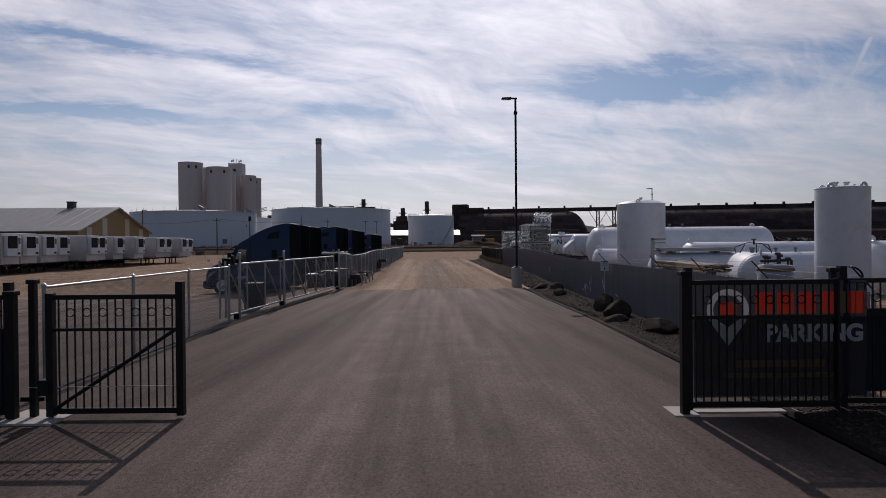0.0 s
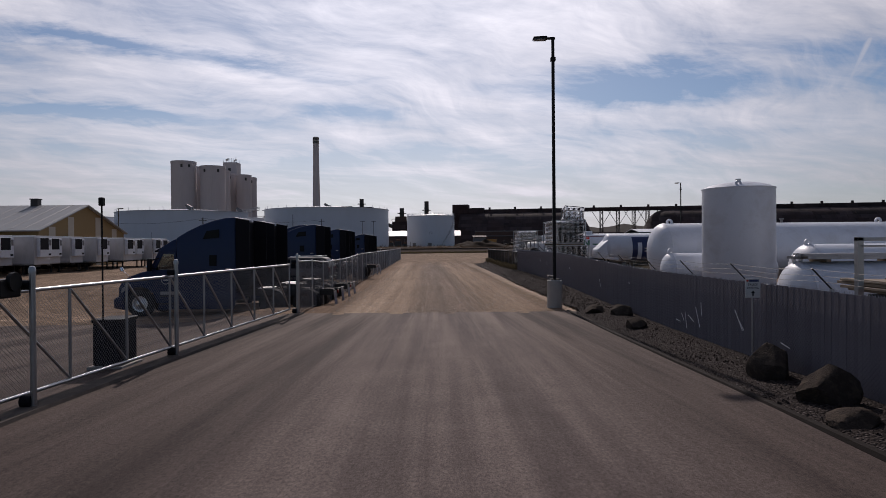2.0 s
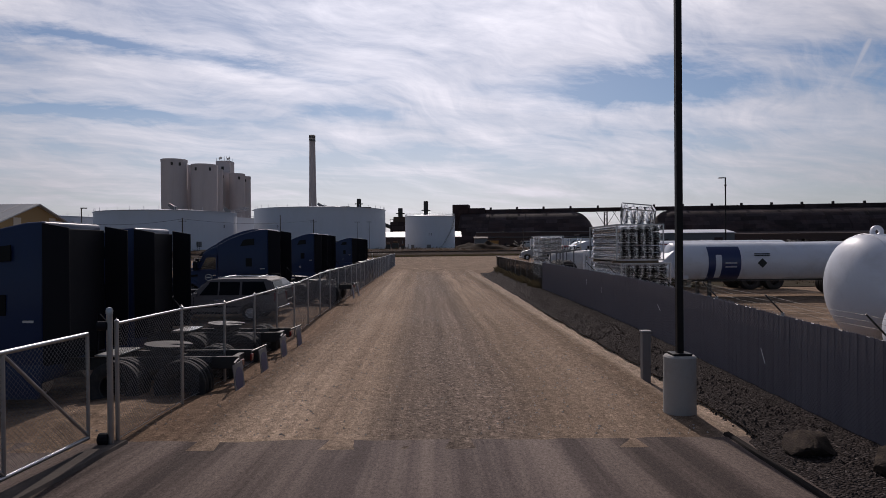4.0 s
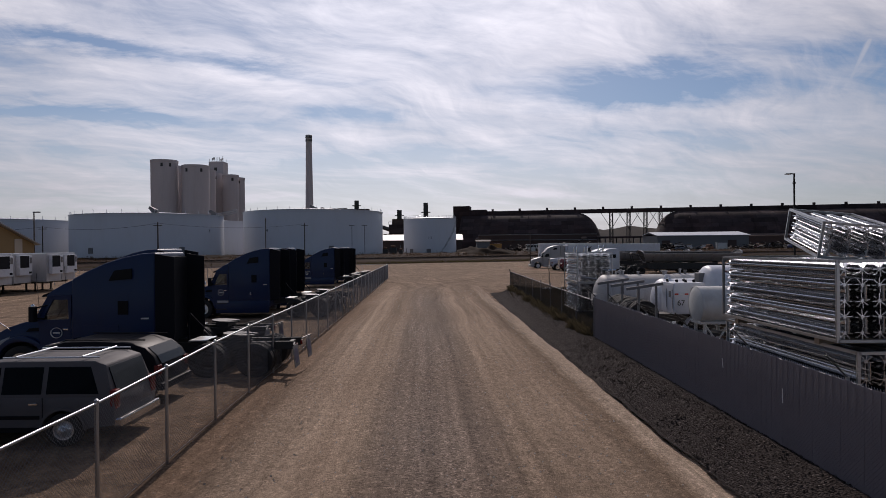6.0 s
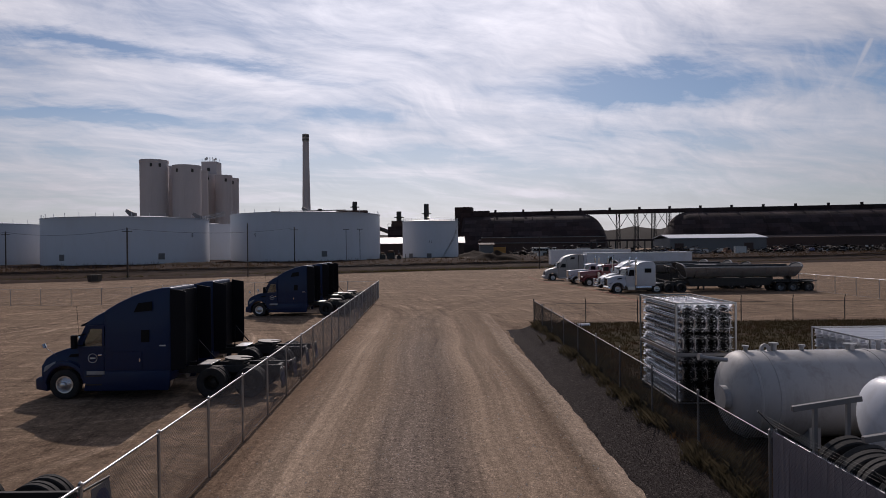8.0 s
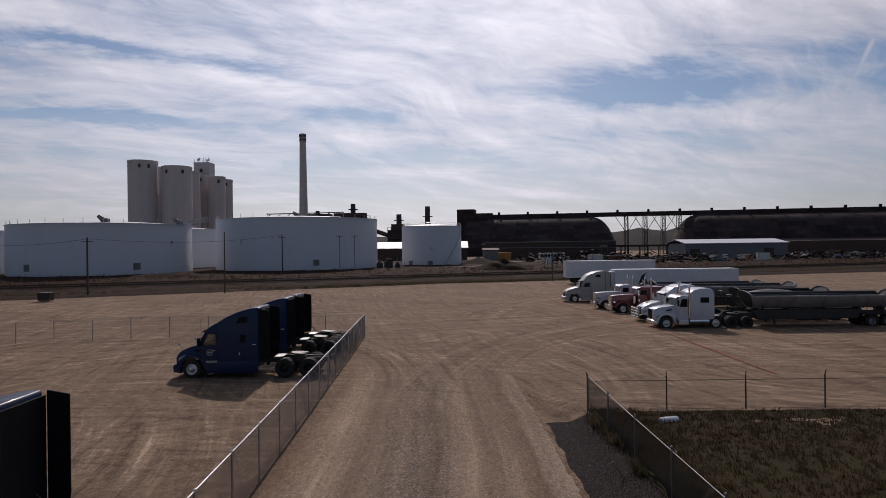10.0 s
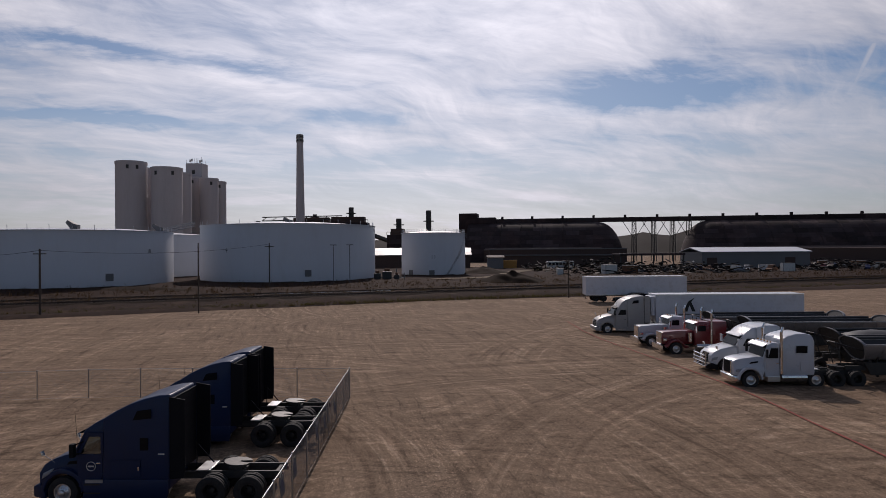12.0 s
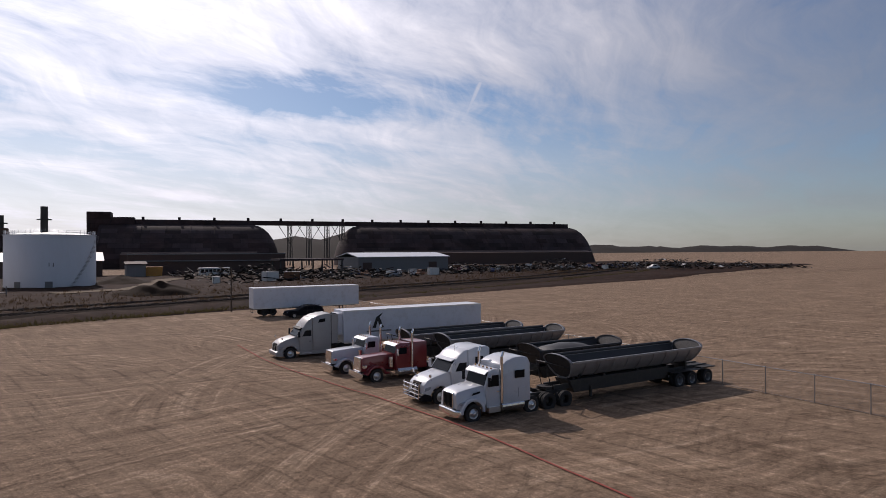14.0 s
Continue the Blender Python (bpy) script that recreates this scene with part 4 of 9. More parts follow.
def rim_mesh(rim, w, deep, steer):
    """A disc wheel with hand holes' ring, hub and nuts; it faces -y."""
    h = w / 2
    face = -h * 0.55 if steer else h * 0.25
    prof = [(rim + 0.02, -h * 0.9), (rim - 0.02, -h * 0.86), (rim - 0.03, face + 0.02), (rim * 0.72, face), (rim * 0.52, face - 0.04 if steer else face),
            (rim * 0.46, face - 0.05), (rim * 0.36, face - 0.06), (rim * 0.34, face - 0.15), (rim * 0.22, face - 0.17), (0, face - 0.17)]
    bm = lathe([(r, -z) for r, z in prof], 28, Matrix.Rotation(radians(90), 4, "X"))
    for k in range(10):
        a = 2 * math.pi * k / 10
        rod(bm, (rim * 0.55 * math.cos(a), face + 0.01, rim * 0.55 * math.sin(a)), (rim * 0.55 * math.cos(a), face - 0.06, rim * 0.55 * math.sin(a)), 0.018, 6)
    for k in range(8):
        a = 2 * math.pi * (k + 0.5) / 8
        rod(bm, (rim * 0.80 * math.cos(a), face + 0.015, rim * 0.80 * math.sin(a)), (rim * 0.80 * math.cos(a), face - 0.004, rim * 0.80 * math.sin(a)), 0.028, 8)
    bmesh.ops.recalc_face_normals(bm, faces=bm.faces)
    return bm


TYRE = finish("tyre", tyre_mesh(0.52, 0.28, 0.29), "rubber", 30)
DUAL = bmesh.new()
for off in (-0.16, 0.17):
    tmp = bpy.data.meshes.new("tmp")
    b2 = tyre_mesh(0.52, 0.27, 0.29)
    bmesh.ops.translate(b2, vec=(0, off, 0), verts=b2.verts)
    b2.to_mesh(tmp)
    b2.free()
    DUAL.from_mesh(tmp)
    bpy.data.meshes.remove(tmp)
TYRE_DUAL = finish("tyre", DUAL, "rubber", 30)
RIM_STEER = finish("rim", rim_mesh(0.29, 0.28, 0.1, True), "aluminium", 35)
RIM_DRIVE = finish("rim", rim_mesh(0.29, 0.60, 0.1, False), "chassis", 35)
RIM_DRIVE_PALE = finish("rim", rim_mesh(0.29, 0.60, 0.1, False), "tub_steel", 35)
CAR_TYRE = finish("tyre", tyre_mesh(0.37, 0.24, 0.21), "rubber", 30)
CAR_RIM = finish("rim", rim_mesh(0.21, 0.24, 0.1, True), "aluminium", 35)


def wheel(parent, x, y, r=0.52, dual=False, rim=None, car=False):
    """A tyre with its rim; the rim faces away from the thing's middle."""
    t = new("wheel", CAR_TYRE if car else (TYRE_DUAL if dual else TYRE))
    t.parent = parent
    t.matrix_basis = pose(x, y, r, 0, 0, 0 if y < 0 else 180)
    k = new("rim", CAR_RIM if car else (rim or (RIM_DRIVE if dual else RIM_STEER)))
    k.parent = t
    return t


def slab(profile, y, side, thick=0.012):
    """A thin upright plate, given by its outline (x, z), lying on a flank at y."""
    return prism(profile, y if side < 0 else y - thick, y + thick if side < 0 else y)


def fifth_wheel(parent, x):
    plate = [(0.50 * math.cos(a), 0.46 * math.sin(a)) for a in [math.radians(18 + 324 * k / 22) for k in range(23)]] + [(0.06, -0.05), (0.06, 0.05)]
    bm = bmesh.new()
    lo = [bm.verts.new((x + px, py, 1.15 - 0.06 * px)) for px, py in plate]
    hi = [bm.verts.new((x + px, py, 1.21 - 0.06 * px)) for px, py in plate]
    bm.faces.new(list(reversed(lo)))
    bm.faces.new(hi)
    for i in range(len(plate)):
        j = (i + 1) % len(plate)
        bm.faces.new((lo[i], lo[j], hi[j], hi[i]))
    box(bm, x - 0.22, x + 0.22, -0.42, 0.42, 1.0, 1.15)
    part("fifth_wheel", bm, "grease", parent, "greasy steel coupling plate")


def chassis(parent, back, axles, rim=None, deck=True, flaps=True, front=0.3, deck_from=3.95):
    for s in (-1, 1):
        part("frame_rail", boxed(front, back, s * 0.43 - 0.045, s * 0.43 + 0.045, 0.74, 1.0, bevel=0.01), "chassis", parent)
    bar = None
    for k in range(6):
        m = pose(front + 0.6 + (back - front - 0.8) * k / 5, 0, 0)
        bar = part("cross_member", boxed(-0.06, 0.06, -0.42, 0.42, 0.78, 0.95), "chassis", parent, m=m) if bar is None else (again(bar, parent, m) or bar)
    for ax in axles:
        part("axle", rod(bmesh.new(), (ax, -0.9, 0.52), (ax, 0.9, 0.52), 0.09, 10), "chassis", parent)
        for s in (-1, 1):
            wheel(parent, ax, s * 0.93, dual=True, rim=rim)
    if deck:
        part("deck_plate", boxed(deck_from, deck_from + 0.5, -0.5, 0.5, 1.02, 1.06, bevel=0.008), "aluminium", parent, "chequered aluminium deck plate")
        fifth_wheel(parent, sum(axles) / len(axles) - 0.05)
        part("brake_line_rack", rod(rod(bmesh.new(), (deck_from - 0.1, -0.2, 1.0), (deck_from - 0.05, -0.2, 1.9), 0.02), (deck_from - 0.05, -0.2, 1.9), (deck_from + 0.5, -0.1, 1.2), 0.025), "black_plastic", parent)
    if flaps:
        for s in (-1, 1):
            hang = rod(bmesh.new(), (back - 0.02, s * 0.45, 0.95), (back + 0.12, s * 1.2, 0.98), 0.025)
            part("flap_hanger", hang, "grease", parent)
            flap = part("mud_flap", boxed(-0.008, 0.008, -0.3, 0.3, -0.66, 0, bevel=0.003), "metal_wall", parent, "grey mud flap with a round dark emblem", m=pose(back + 0.10, s * 0.92, 0.95, 0, -6, 0))
            part("emblem", lathe([(0, -0.012), (0.24, -0.012), (0.24, 0.012), (0, 0.012)], 24, pose(0, 0, -0.33, 0, 90, 0)), "navy", flap)
        for s in (-1, 1):
            part("tail_lamp", boxed(back, back + 0.05, s * 0.35 - 0.07, s * 0.35 + 0.07, 0.78, 0.92, bevel=0.01), "lamp_red", parent)


def arch(cx, r, z0, n=8, lo=0.45):
    """Points of a wheel arch, left to right."""
    out = []
    for k in range(n + 1):
        a = math.pi - math.pi * k / n
        out.append((cx + r * math.cos(a), max(lo, z0 + r * math.sin(a))))
    return out


def narrow_nose(bm, x_full, x_nose, most):
    """Draws the flanks in towards the nose."""
    for v in bm.verts:
        k = max(0.0, min(1.0, (x_full - v.co.x) / (x_full - x_nose)))
        v.co.y *= 1 - most * k * k


def aero_tractor(name, label, m, paint, roof="high", group="", dark_skirt=None, rim=None, emblem=True, flaps=True, guard=False, stacks=0, back=7.45, axles=(5.15, 6.47)):
    """A sloped-nose sleeper tractor; the front axle is at the origin and it faces -x."""
    t = thing(name, label, "truck", m, group)
    skirt = dark_skirt or paint
    hood_prof = [(-1.12, 0.62), (-0.70, 0.62)] + arch(0, 0.66, 0.52, 8, 0.62) + [(0.80, 0.62), (0.95, 1.2), (0.80, 1.98), (0.45, 1.93), (-0.35, 1.74), (-0.80, 1.56), (-1.08, 1.28)]
    bm = prism(hood_prof, -1.16, 1.16, 0.07, inset_top=(1.1, 1.95, 0.24))
    narrow_nose(bm, 0.5, -1.15, 0.17)
    part("hood", bm, paint, t, smooth=40)
    bm = prism([(-1.30, 0.36), (-0.62, 0.30), (-0.66, 0.66), (-1.10, 0.80), (-1.32, 0.72)], -1.2, 1.2, 0.06)
    narrow_nose(bm, -0.2, -1.3, 0.10)
    part("bumper", bm, skirt, t, smooth=40)
    grille = part("grille", prism([(-1.20, 0.80), (-1.10, 0.80), (-0.98, 1.42), (-1.07, 1.40)], -0.48, 0.48, 0.02), "black_plastic", t, "black grille")
    for k in range(5):
        part("slat", boxed(-1.215 + 0.03 * k, -1.19 + 0.03 * k, -0.44, 0.44, 0.86 + k * 0.115, 0.90 + k * 0.115), "chrome" if roof != "high" else "chassis", grille)
    for s in (-1, 1):
        part("headlight", prism([(-1.06, 0.92), (-0.66, 1.02), (-0.60, 1.22), (-0.98, 1.12)], s * 0.99 - 0.06, s * 0.99 + 0.06, 0.03), "lamp_clear", t, m=pose(0, 0, 0))
    if roof == "high":
        top = [(2.05, 3.60), (1.72, 3.42), (1.42, 3.12), (1.22, 2.84), (1.12, 2.72)]
        sl = [(2.05, 0.62), (3.80, 0.62), (3.80, 3.93), (3.2, 3.90), (2.6, 3.80), (2.05, 3.60)]
    elif roof == "mid":
        top = [(2.05, 3.28), (1.75, 3.20), (1.45, 3.0), (1.22, 2.78), (1.12, 2.70)]
        sl = [(2.05, 0.62), (3.70, 0.62), (3.70, 3.32), (3.45, 3.42), (2.6, 3.42), (2.05, 3.28)]
    part("cab", prism([(0.78, 0.62), (2.06, 0.62)] + top + [(0.60, 1.98), (0.80, 1.9)], -1.18, 1.18, 0.05, inset_top=(1.9, 3.4, 0.13)), paint, t, smooth=40)
    part("sleeper", prism(sl, -1.25, 1.25, 0.07, inset_top=(2.4, 3.9, 0.10)), paint, t, smooth=40)
    part("sun_visor", prism([(1.12, 2.70), (1.16, 2.78), (0.86, 2.66), (0.84, 2.60)], -1.02, 1.02, 0.015), "black_plastic" if roof == "high" else paint, t)
    part("windshield", prism([(0.575, 2.02), (0.60, 1.995), (1.10, 2.66), (1.075, 2.685)], -1.0, 1.0, 0.01), "glass_dark", t, "dark windscreen")
    for s in (-1, 1):
        door = part("door", slab([(0.92, 0.72), (1.98, 0.72), (1.98, 2.62), (1.28, 2.62), (0.92, 2.05)], s * 1.19, s, 0.02), paint, t)
        part("window", slab([(1.06, 1.98), (1.90, 1.98), (1.90, 2.50), (1.36, 2.50)], s * 1.197, s), "glass_dark", door, "dark side window")
        part("handle", boxed(1.72, 1.90, s * 1.215 - 0.012, s * 1.215 + 0.012, 1.50, 1.55, bevel=0.006), "black_plastic", door)
        part("sleeper_window", slab([(2.55, 3.14), (3.22, 3.20), (3.22, 3.50), (2.70, 3.46)] if roof == "high" else [(2.55, 2.35), (3.15, 2.35), (3.15, 2.80), (2.55, 2.80)], s * (1.222 if roof == "high" else 1.24), s, 0.03), "glass_dark", t, "small dark sleeper window")
        part("luggage_door", slab([(2.25, 0.98), (3.45, 0.98), (3.45, 1.62), (2.25, 1.62)], s * 1.258, s, 0.014), paint, t)
        part("side_skirt", prism([(0.80, 0.34), (3.62, 0.34), (3.70, 0.64), (0.80, 0.64)], s * 1.22 - 0.03, s * 1.22 + 0.03, 0.02), skirt, t)
        part("step", boxed(1.0, 1.9, s * 1.26 - 0.02, s * 1.26 + 0.02, 0.46, 0.52, bevel=0.01), "aluminium", t)
        arm = part("mirror", boxed(0.62, 0.76, s * 1.42 - 0.10, s * 1.42 + 0.10, 1.95, 2.50, bevel=0.04), "black_plastic" if roof == "high" else paint, t)
        part("mirror_arm", rod(bmesh.new(), (0.92, s * 1.14, 2.0), (0.69, s * 1.42, 2.05), 0.02), "black_plastic", arm)
        part("mirror_arm", rod(bmesh.new(), (1.0, s * 1.14, 2.5), (0.69, s * 1.42, 2.42), 0.02), "black_plastic", arm)
        part("hood_mirror", rod(rod(bmesh.new(), (-0.55, s * 0.95, 1.55), (-0.72, s * 1.12, 1.86), 0.014), (-0.72, s * 1.12, 1.80), (-0.74, s * 1.13, 1.98), 0.075, 10), "chrome", t, "round hood mirror")
        if roof == "high":
            part("side_extender", prism([(3.82, 1.15), (4.42, 1.15), (4.42, 3.80), (3.82, 3.92)], s * 1.235 - 0.02, s * 1.235 + 0.02, 0.015), paint, t, "side extender behind the sleeper")
        if emblem:
            part("emblem", lathe([(0.15, -0.008), (0.19, -0.008), (0.19, 0.008), (0.15, 0.008), (0.15, -0.008)], 28, pose(1.48, s * 1.222, 1.45, 90, 0, 0)), "dirty_white", t, "pale ring emblem")
            part("fleet_mark", bars(0.26, 0.09, 1, m=pose(3.45, s * 1.262, 2.12)), "dirty_white", t)
        wheel(t, 0, s * 1.05)
    part("rear_wall", boxed(3.79, 4.36 if roof == "high" else 3.83, -1.19, 1.19, 1.05, 3.74 if roof == "high" else 3.2, bevel=0.01), "black_plastic", t, "black rear wall of the sleeper")
    part("axle", rod(bmesh.new(), (0, -0.95, 0.50), (0, 0.95, 0.50), 0.07, 8), "chassis", t)
    for s in (-1, 1):
        part("fuel_tank", rod(bmesh.new(), (1.95, s * 0.85, 0.64), (3.55, s * 0.85, 0.64), 0.31, 20), "aluminium", t)
    part("aerial", rod(bmesh.new(), (0.95, -1.36, 2.4), (0.85, -1.40, 3.7), 0.008, 5), "black_plastic", t)
    if guard:
        bm = bmesh.new()
        for zz in (0.55, 0.8, 1.05, 1.3):
            rod(bm, (-1.52, -1.0, zz), (-1.52, 1.0, zz), 0.035, 8)
        for yy in (-1.0, -0.5, 0.5, 1.0):
            rod(bm, (-1.52, yy, 0.5), (-1.45, yy, 1.4), 0.04, 8)
            rod(bm, (-1.5, yy, 0.6), (-1.1, yy * 0.9, 0.62), 0.04, 8)
        part("grille_guard", bm, "chrome", t, "chrome bull bar")
    for k in range(stacks):
        s = (-1, 1)[k]
        bm = rod(bmesh.new(), (2.08, s * 1.28, 1.1), (2.08, s * 1.28, 3.55), 0.085, 14)
        rod(bm, (2.08, s * 1.28, 3.53), (2.20, s * 1.28, 3.85), 0.085, 14)
        part("exhaust_pipe", bm, "chrome", t, "chrome exhaust stack")
    chassis(t, back, axles, rim=rim, flaps=flaps, deck_from=4.48)
    return t


def long_nose_tractor(name, label, m, paint, sleeper=False, group=""):
    """A square long-nosed tractor; the front axle is at the origin and it faces -x."""
    t = thing(name, label, "truck", m, group)
    bm = prism([(-1.0, 0.85), (1.55, 0.85), (1.55, 1.98), (0.4, 1.95), (-0.85, 1.86), (-1.0, 1.80)], -0.62, 0.62, 0.06)
    part("hood", bm, paint, t, smooth=40)
    part("grille", boxed(-1.10, -0.99, -0.55, 0.55, 0.80, 1.86, bevel=0.05), "chrome", t, "tall chrome grille")
    part("bumper", prism([(-1.28, 0.40), (-1.16, 0.36), (-1.12, 0.80), (-1.26, 0.84)], -1.18, 1.18, 0.02), "chrome", t, "chrome bumper")
    for s in (-1, 1):
        fender = [(-0.92, 0.72)] + [(0.0 + 0.78 * math.cos(math.pi - math.pi * k / 8), 0.55 + 0.72 * math.sin(math.pi - math.pi * k / 8) * 1.0) for k in range(1, 8)] + [(1.05, 0.70), (1.05, 0.64), (0.68, 0.60)] + \
            [(0.0 + 0.66 * math.cos(math.pi * k / 8), 0.52 + 0.64 * math.sin(math.pi * k / 8)) for k in range(1, 8)] + [(-0.72, 0.60)]
        part("fender", prism(fender, s * 0.92 - 0.29, s * 0.92 + 0.29, 0.02), paint, t, smooth=40)
        part("headlight", boxed(-0.98, -0.70, s * 0.84 - 0.13, s * 0.84 + 0.13, 1.12, 1.36, bevel=0.04), "chrome", t)
        part("air_cleaner", rod(bmesh.new(), (1.25, s * 0.86, 1.05), (1.25, s * 0.86, 1.80), 0.19, 18), "chrome", t, "chrome air cleaner")
        bm = rod(bmesh.new(), (2.95, s * 1.05, 0.9), (2.95, s * 1.05, 3.45), 0.09, 14)
        rod(bm, (2.95, s * 1.05, 3.43), (3.07, s * 1.05, 3.75), 0.09, 14)
        part("exhaust_pipe", bm, "chrome", t, "chrome exhaust stack")
        door = part("door", slab([(1.68, 0.85), (2.55, 0.85), (2.55, 2.52), (1.80, 2.52), (1.68, 2.0)], s * 1.06, s, 0.02), paint, t)
        part("window", slab([(1.80, 1.95), (2.48, 1.95), (2.48, 2.42), (1.88, 2.42)], s * 1.068, s), "glass_dark", door, "dark side window")
        part("fuel_tank", rod(bmesh.new(), (1.7, s * 0.92, 0.66), (3.3, s * 0.92, 0.66), 0.31, 20), "chrome", t)
        part("mirror", boxed(1.52, 1.60, s * 1.38 - 0.09, s * 1.38 + 0.09, 1.9, 2.4, bevel=0.02), "chrome", t)
        wheel(t, 0, s * 1.02)
    part("cab", prism([(1.55, 0.80), (2.85, 0.80), (2.85, 2.72), (1.95, 2.76), (1.75, 2.66), (1.55, 1.98)], -1.05, 1.05, 0.06, inset_top=(2.0, 2.8, 0.08)), paint, t, smooth=40)
    part("windshield", prism([(1.535, 2.02), (1.56, 2.0), (1.77, 2.60), (1.745, 2.62)], -0.9, 0.9, 0.008), "glass_dark", t, "dark split windscreen")
    part("sun_visor", prism([(1.70, 2.66), (1.78, 2.72), (1.50, 2.58), (1.48, 2.54)], -0.98, 0.98, 0.01), "chrome", t)
    for k in range(5):
        part("marker_lamp", lathe([(0.05, 0), (0.045, 0.06), (0, 0.09)], 10), "orange", t, m=pose(1.95, -0.8 + 0.4 * k, 2.76))
    if sleeper:
        part("sleeper", prism([(3.0, 0.80), (4.2, 0.80), (4.2, 2.78), (3.0, 2.78)], -1.08, 1.08, 0.07), paint, t, smooth=40)
    part("axle", rod(bmesh.new(), (0, -0.95, 0.50), (0, 0.95, 0.50), 0.07, 8), "chassis", t)
    chassis(t, 7.0, (4.9, 6.25), deck_from=3.5 if not sleeper else 4.3, flaps=False, front=-0.9)
    return t


def bonneted_tractor(label, m, paint, group):
    """A sloped long-bonnet tractor with a tall rounded sleeper and a lift axle; it faces -x."""
    t = thing("semi_tractor", label, "truck", m, group)
    hood = [(-0.92, 0.80), (-0.70, 0.80)] + arch(0, 0.68, 0.52, 8, 0.72) + [(0.78, 0.75), (1.0, 1.2), (0.98, 1.96), (0.5, 1.93), (-0.3, 1.83), (-0.80, 1.72), (-0.94, 1.58)]
    bm = prism(hood, -1.10, 1.10, 0.07, inset_top=(1.05, 1.9, 0.30))
    narrow_nose(bm, 0.7, -1.0, 0.22)
    part("hood", bm, paint, t, smooth=40)
    grille = part("grille", prism([(-1.01, 0.80), (-0.90, 0.80), (-0.88, 1.70), (-0.99, 1.67)], -0.50, 0.50, 0.04), "chrome", t, "chrome framed grille")
    for k in range(7):
        part("slat", boxed(-1.025, -0.985, -0.42 + 0.14 * k - 0.035, -0.42 + 0.14 * k + 0.035, 0.86, 1.62), "black_plastic", grille)
    bm = prism([(-1.06, 0.40), (-0.66, 0.36), (-0.66, 0.72), (-1.00, 0.78), (-1.08, 0.72)], -1.12, 1.12, 0.05)
    narrow_nose(bm, -0.3, -1.1, 0.20)
    part("bumper", bm, "chrome", t, "chrome bumper", smooth=40)
    part("cab", prism([(0.95, 0.70), (1.88, 0.70), (1.88, 2.82), (1.45, 2.84), (1.12, 2.72), (0.84, 1.92)], -1.08, 1.08, 0.05, inset_top=(1.9, 2.8, 0.10)), paint, t, smooth=40)
    part("sleeper", prism([(1.96, 0.80), (4.02, 0.80), (4.02, 3.10), (3.88, 3.34), (3.5, 3.42), (2.9, 3.40), (2.35, 3.26), (1.96, 3.04)], -1.18, 1.18, 0.09, inset_top=(2.6, 3.4, 0.16)), paint, t, smooth=40)
    part("windshield", prism([(0.83, 1.96), (0.86, 1.93), (1.11, 2.66), (1.08, 2.69)], -0.94, 0.94, 0.01), "glass_dark", t, "dark split windscreen")
    part("sun_visor", prism([(1.06, 2.72), (1.14, 2.80), (0.84, 2.62), (0.82, 2.57)], -1.0, 1.0, 0.012), paint, t)
    for k in range(5):
        part("marker_lamp", lathe([(0.05, 0), (0.045, 0.06), (0, 0.09)], 10), "orange", t, m=pose(1.42, -0.8 + 0.4 * k, 2.84))
    for s in (-1, 1):
        door = part("door", slab([(1.02, 0.78), (1.82, 0.78), (1.82, 2.62), (1.22, 2.62), (1.02, 2.0)], s * 1.09, s, 0.02), paint, t)
        part("window", slab([(1.12, 1.88), (1.76, 1.88), (1.76, 2.52), (1.30, 2.52)], s * 1.098, s), "glass_dark", door, "dark side window")
        part("handle", boxed(1.62, 1.78, s * 1.115 - 0.012, s * 1.115 + 0.012, 1.55, 1.60, bevel=0.006), "chrome", door)
        part("sleeper_window", slab([(2.85, 2.22), (3.55, 2.22), (3.55, 2.66), (2.85, 2.66)], s * 1.188, s, 0.03), "glass_dark", t, "small dark sleeper window")
        part("luggage_door", slab([(3.10, 1.10), (3.70, 1.10), (3.70, 1.66), (3.10, 1.66)], s * 1.19, s, 0.014), paint, t)
        part("headlight", prism([(-0.86, 1.00), (-0.46, 1.06), (-0.42, 1.22), (-0.80, 1.16)], s * 0.93 - 0.06, s * 0.93 + 0.06, 0.03), "lamp_clear", t)
        fender = [(0.80 * math.cos(math.pi - math.pi * k / 12), 0.56 + 0.80 * math.sin(math.pi - math.pi * k / 12)) for k in range(13)] + [(0.67 * math.cos(math.pi * k / 12), 0.53 + 0.67 * math.sin(math.pi * k / 12)) for k in range(13)]
        part("fender_lip", prism(fender, s * 1.04 - 0.12, s * 1.04 + 0.12, 0.03), paint, t, smooth=40)
        part("side_intake", slab([(-0.05, 1.52), (0.5, 1.60), (0.5, 1.70), (0.05, 1.64)], s * 1.05, s, 0.03), "black_plastic", t, "dark bonnet intake")
        bm = rod(bmesh.new(), (1.92, s * 1.16, 0.9), (1.92, s * 1.16, 3.55), 0.085, 14)
        rod(bm, (1.92, s * 1.16, 3.53), (2.04, s * 1.16, 3.85), 0.085, 14)
        part("exhaust_pipe", bm, "chrome", t, "chrome exhaust stack")
        part("fuel_tank", rod(bmesh.new(), (1.95, s * 0.88, 0.66), (3.55, s * 0.88, 0.66), 0.31, 20), "chrome", t)
        part("step_box", boxed(1.05, 1.85, s * 0.90 - 0.24, s * 0.90 + 0.24, 0.40, 0.76, bevel=0.03), "aluminium", t)
        arm = part("mirror", boxed(0.86, 0.98, s * 1.34 - 0.09, s * 1.34 + 0.09, 1.95, 2.48, bevel=0.03), "black_plastic", t)
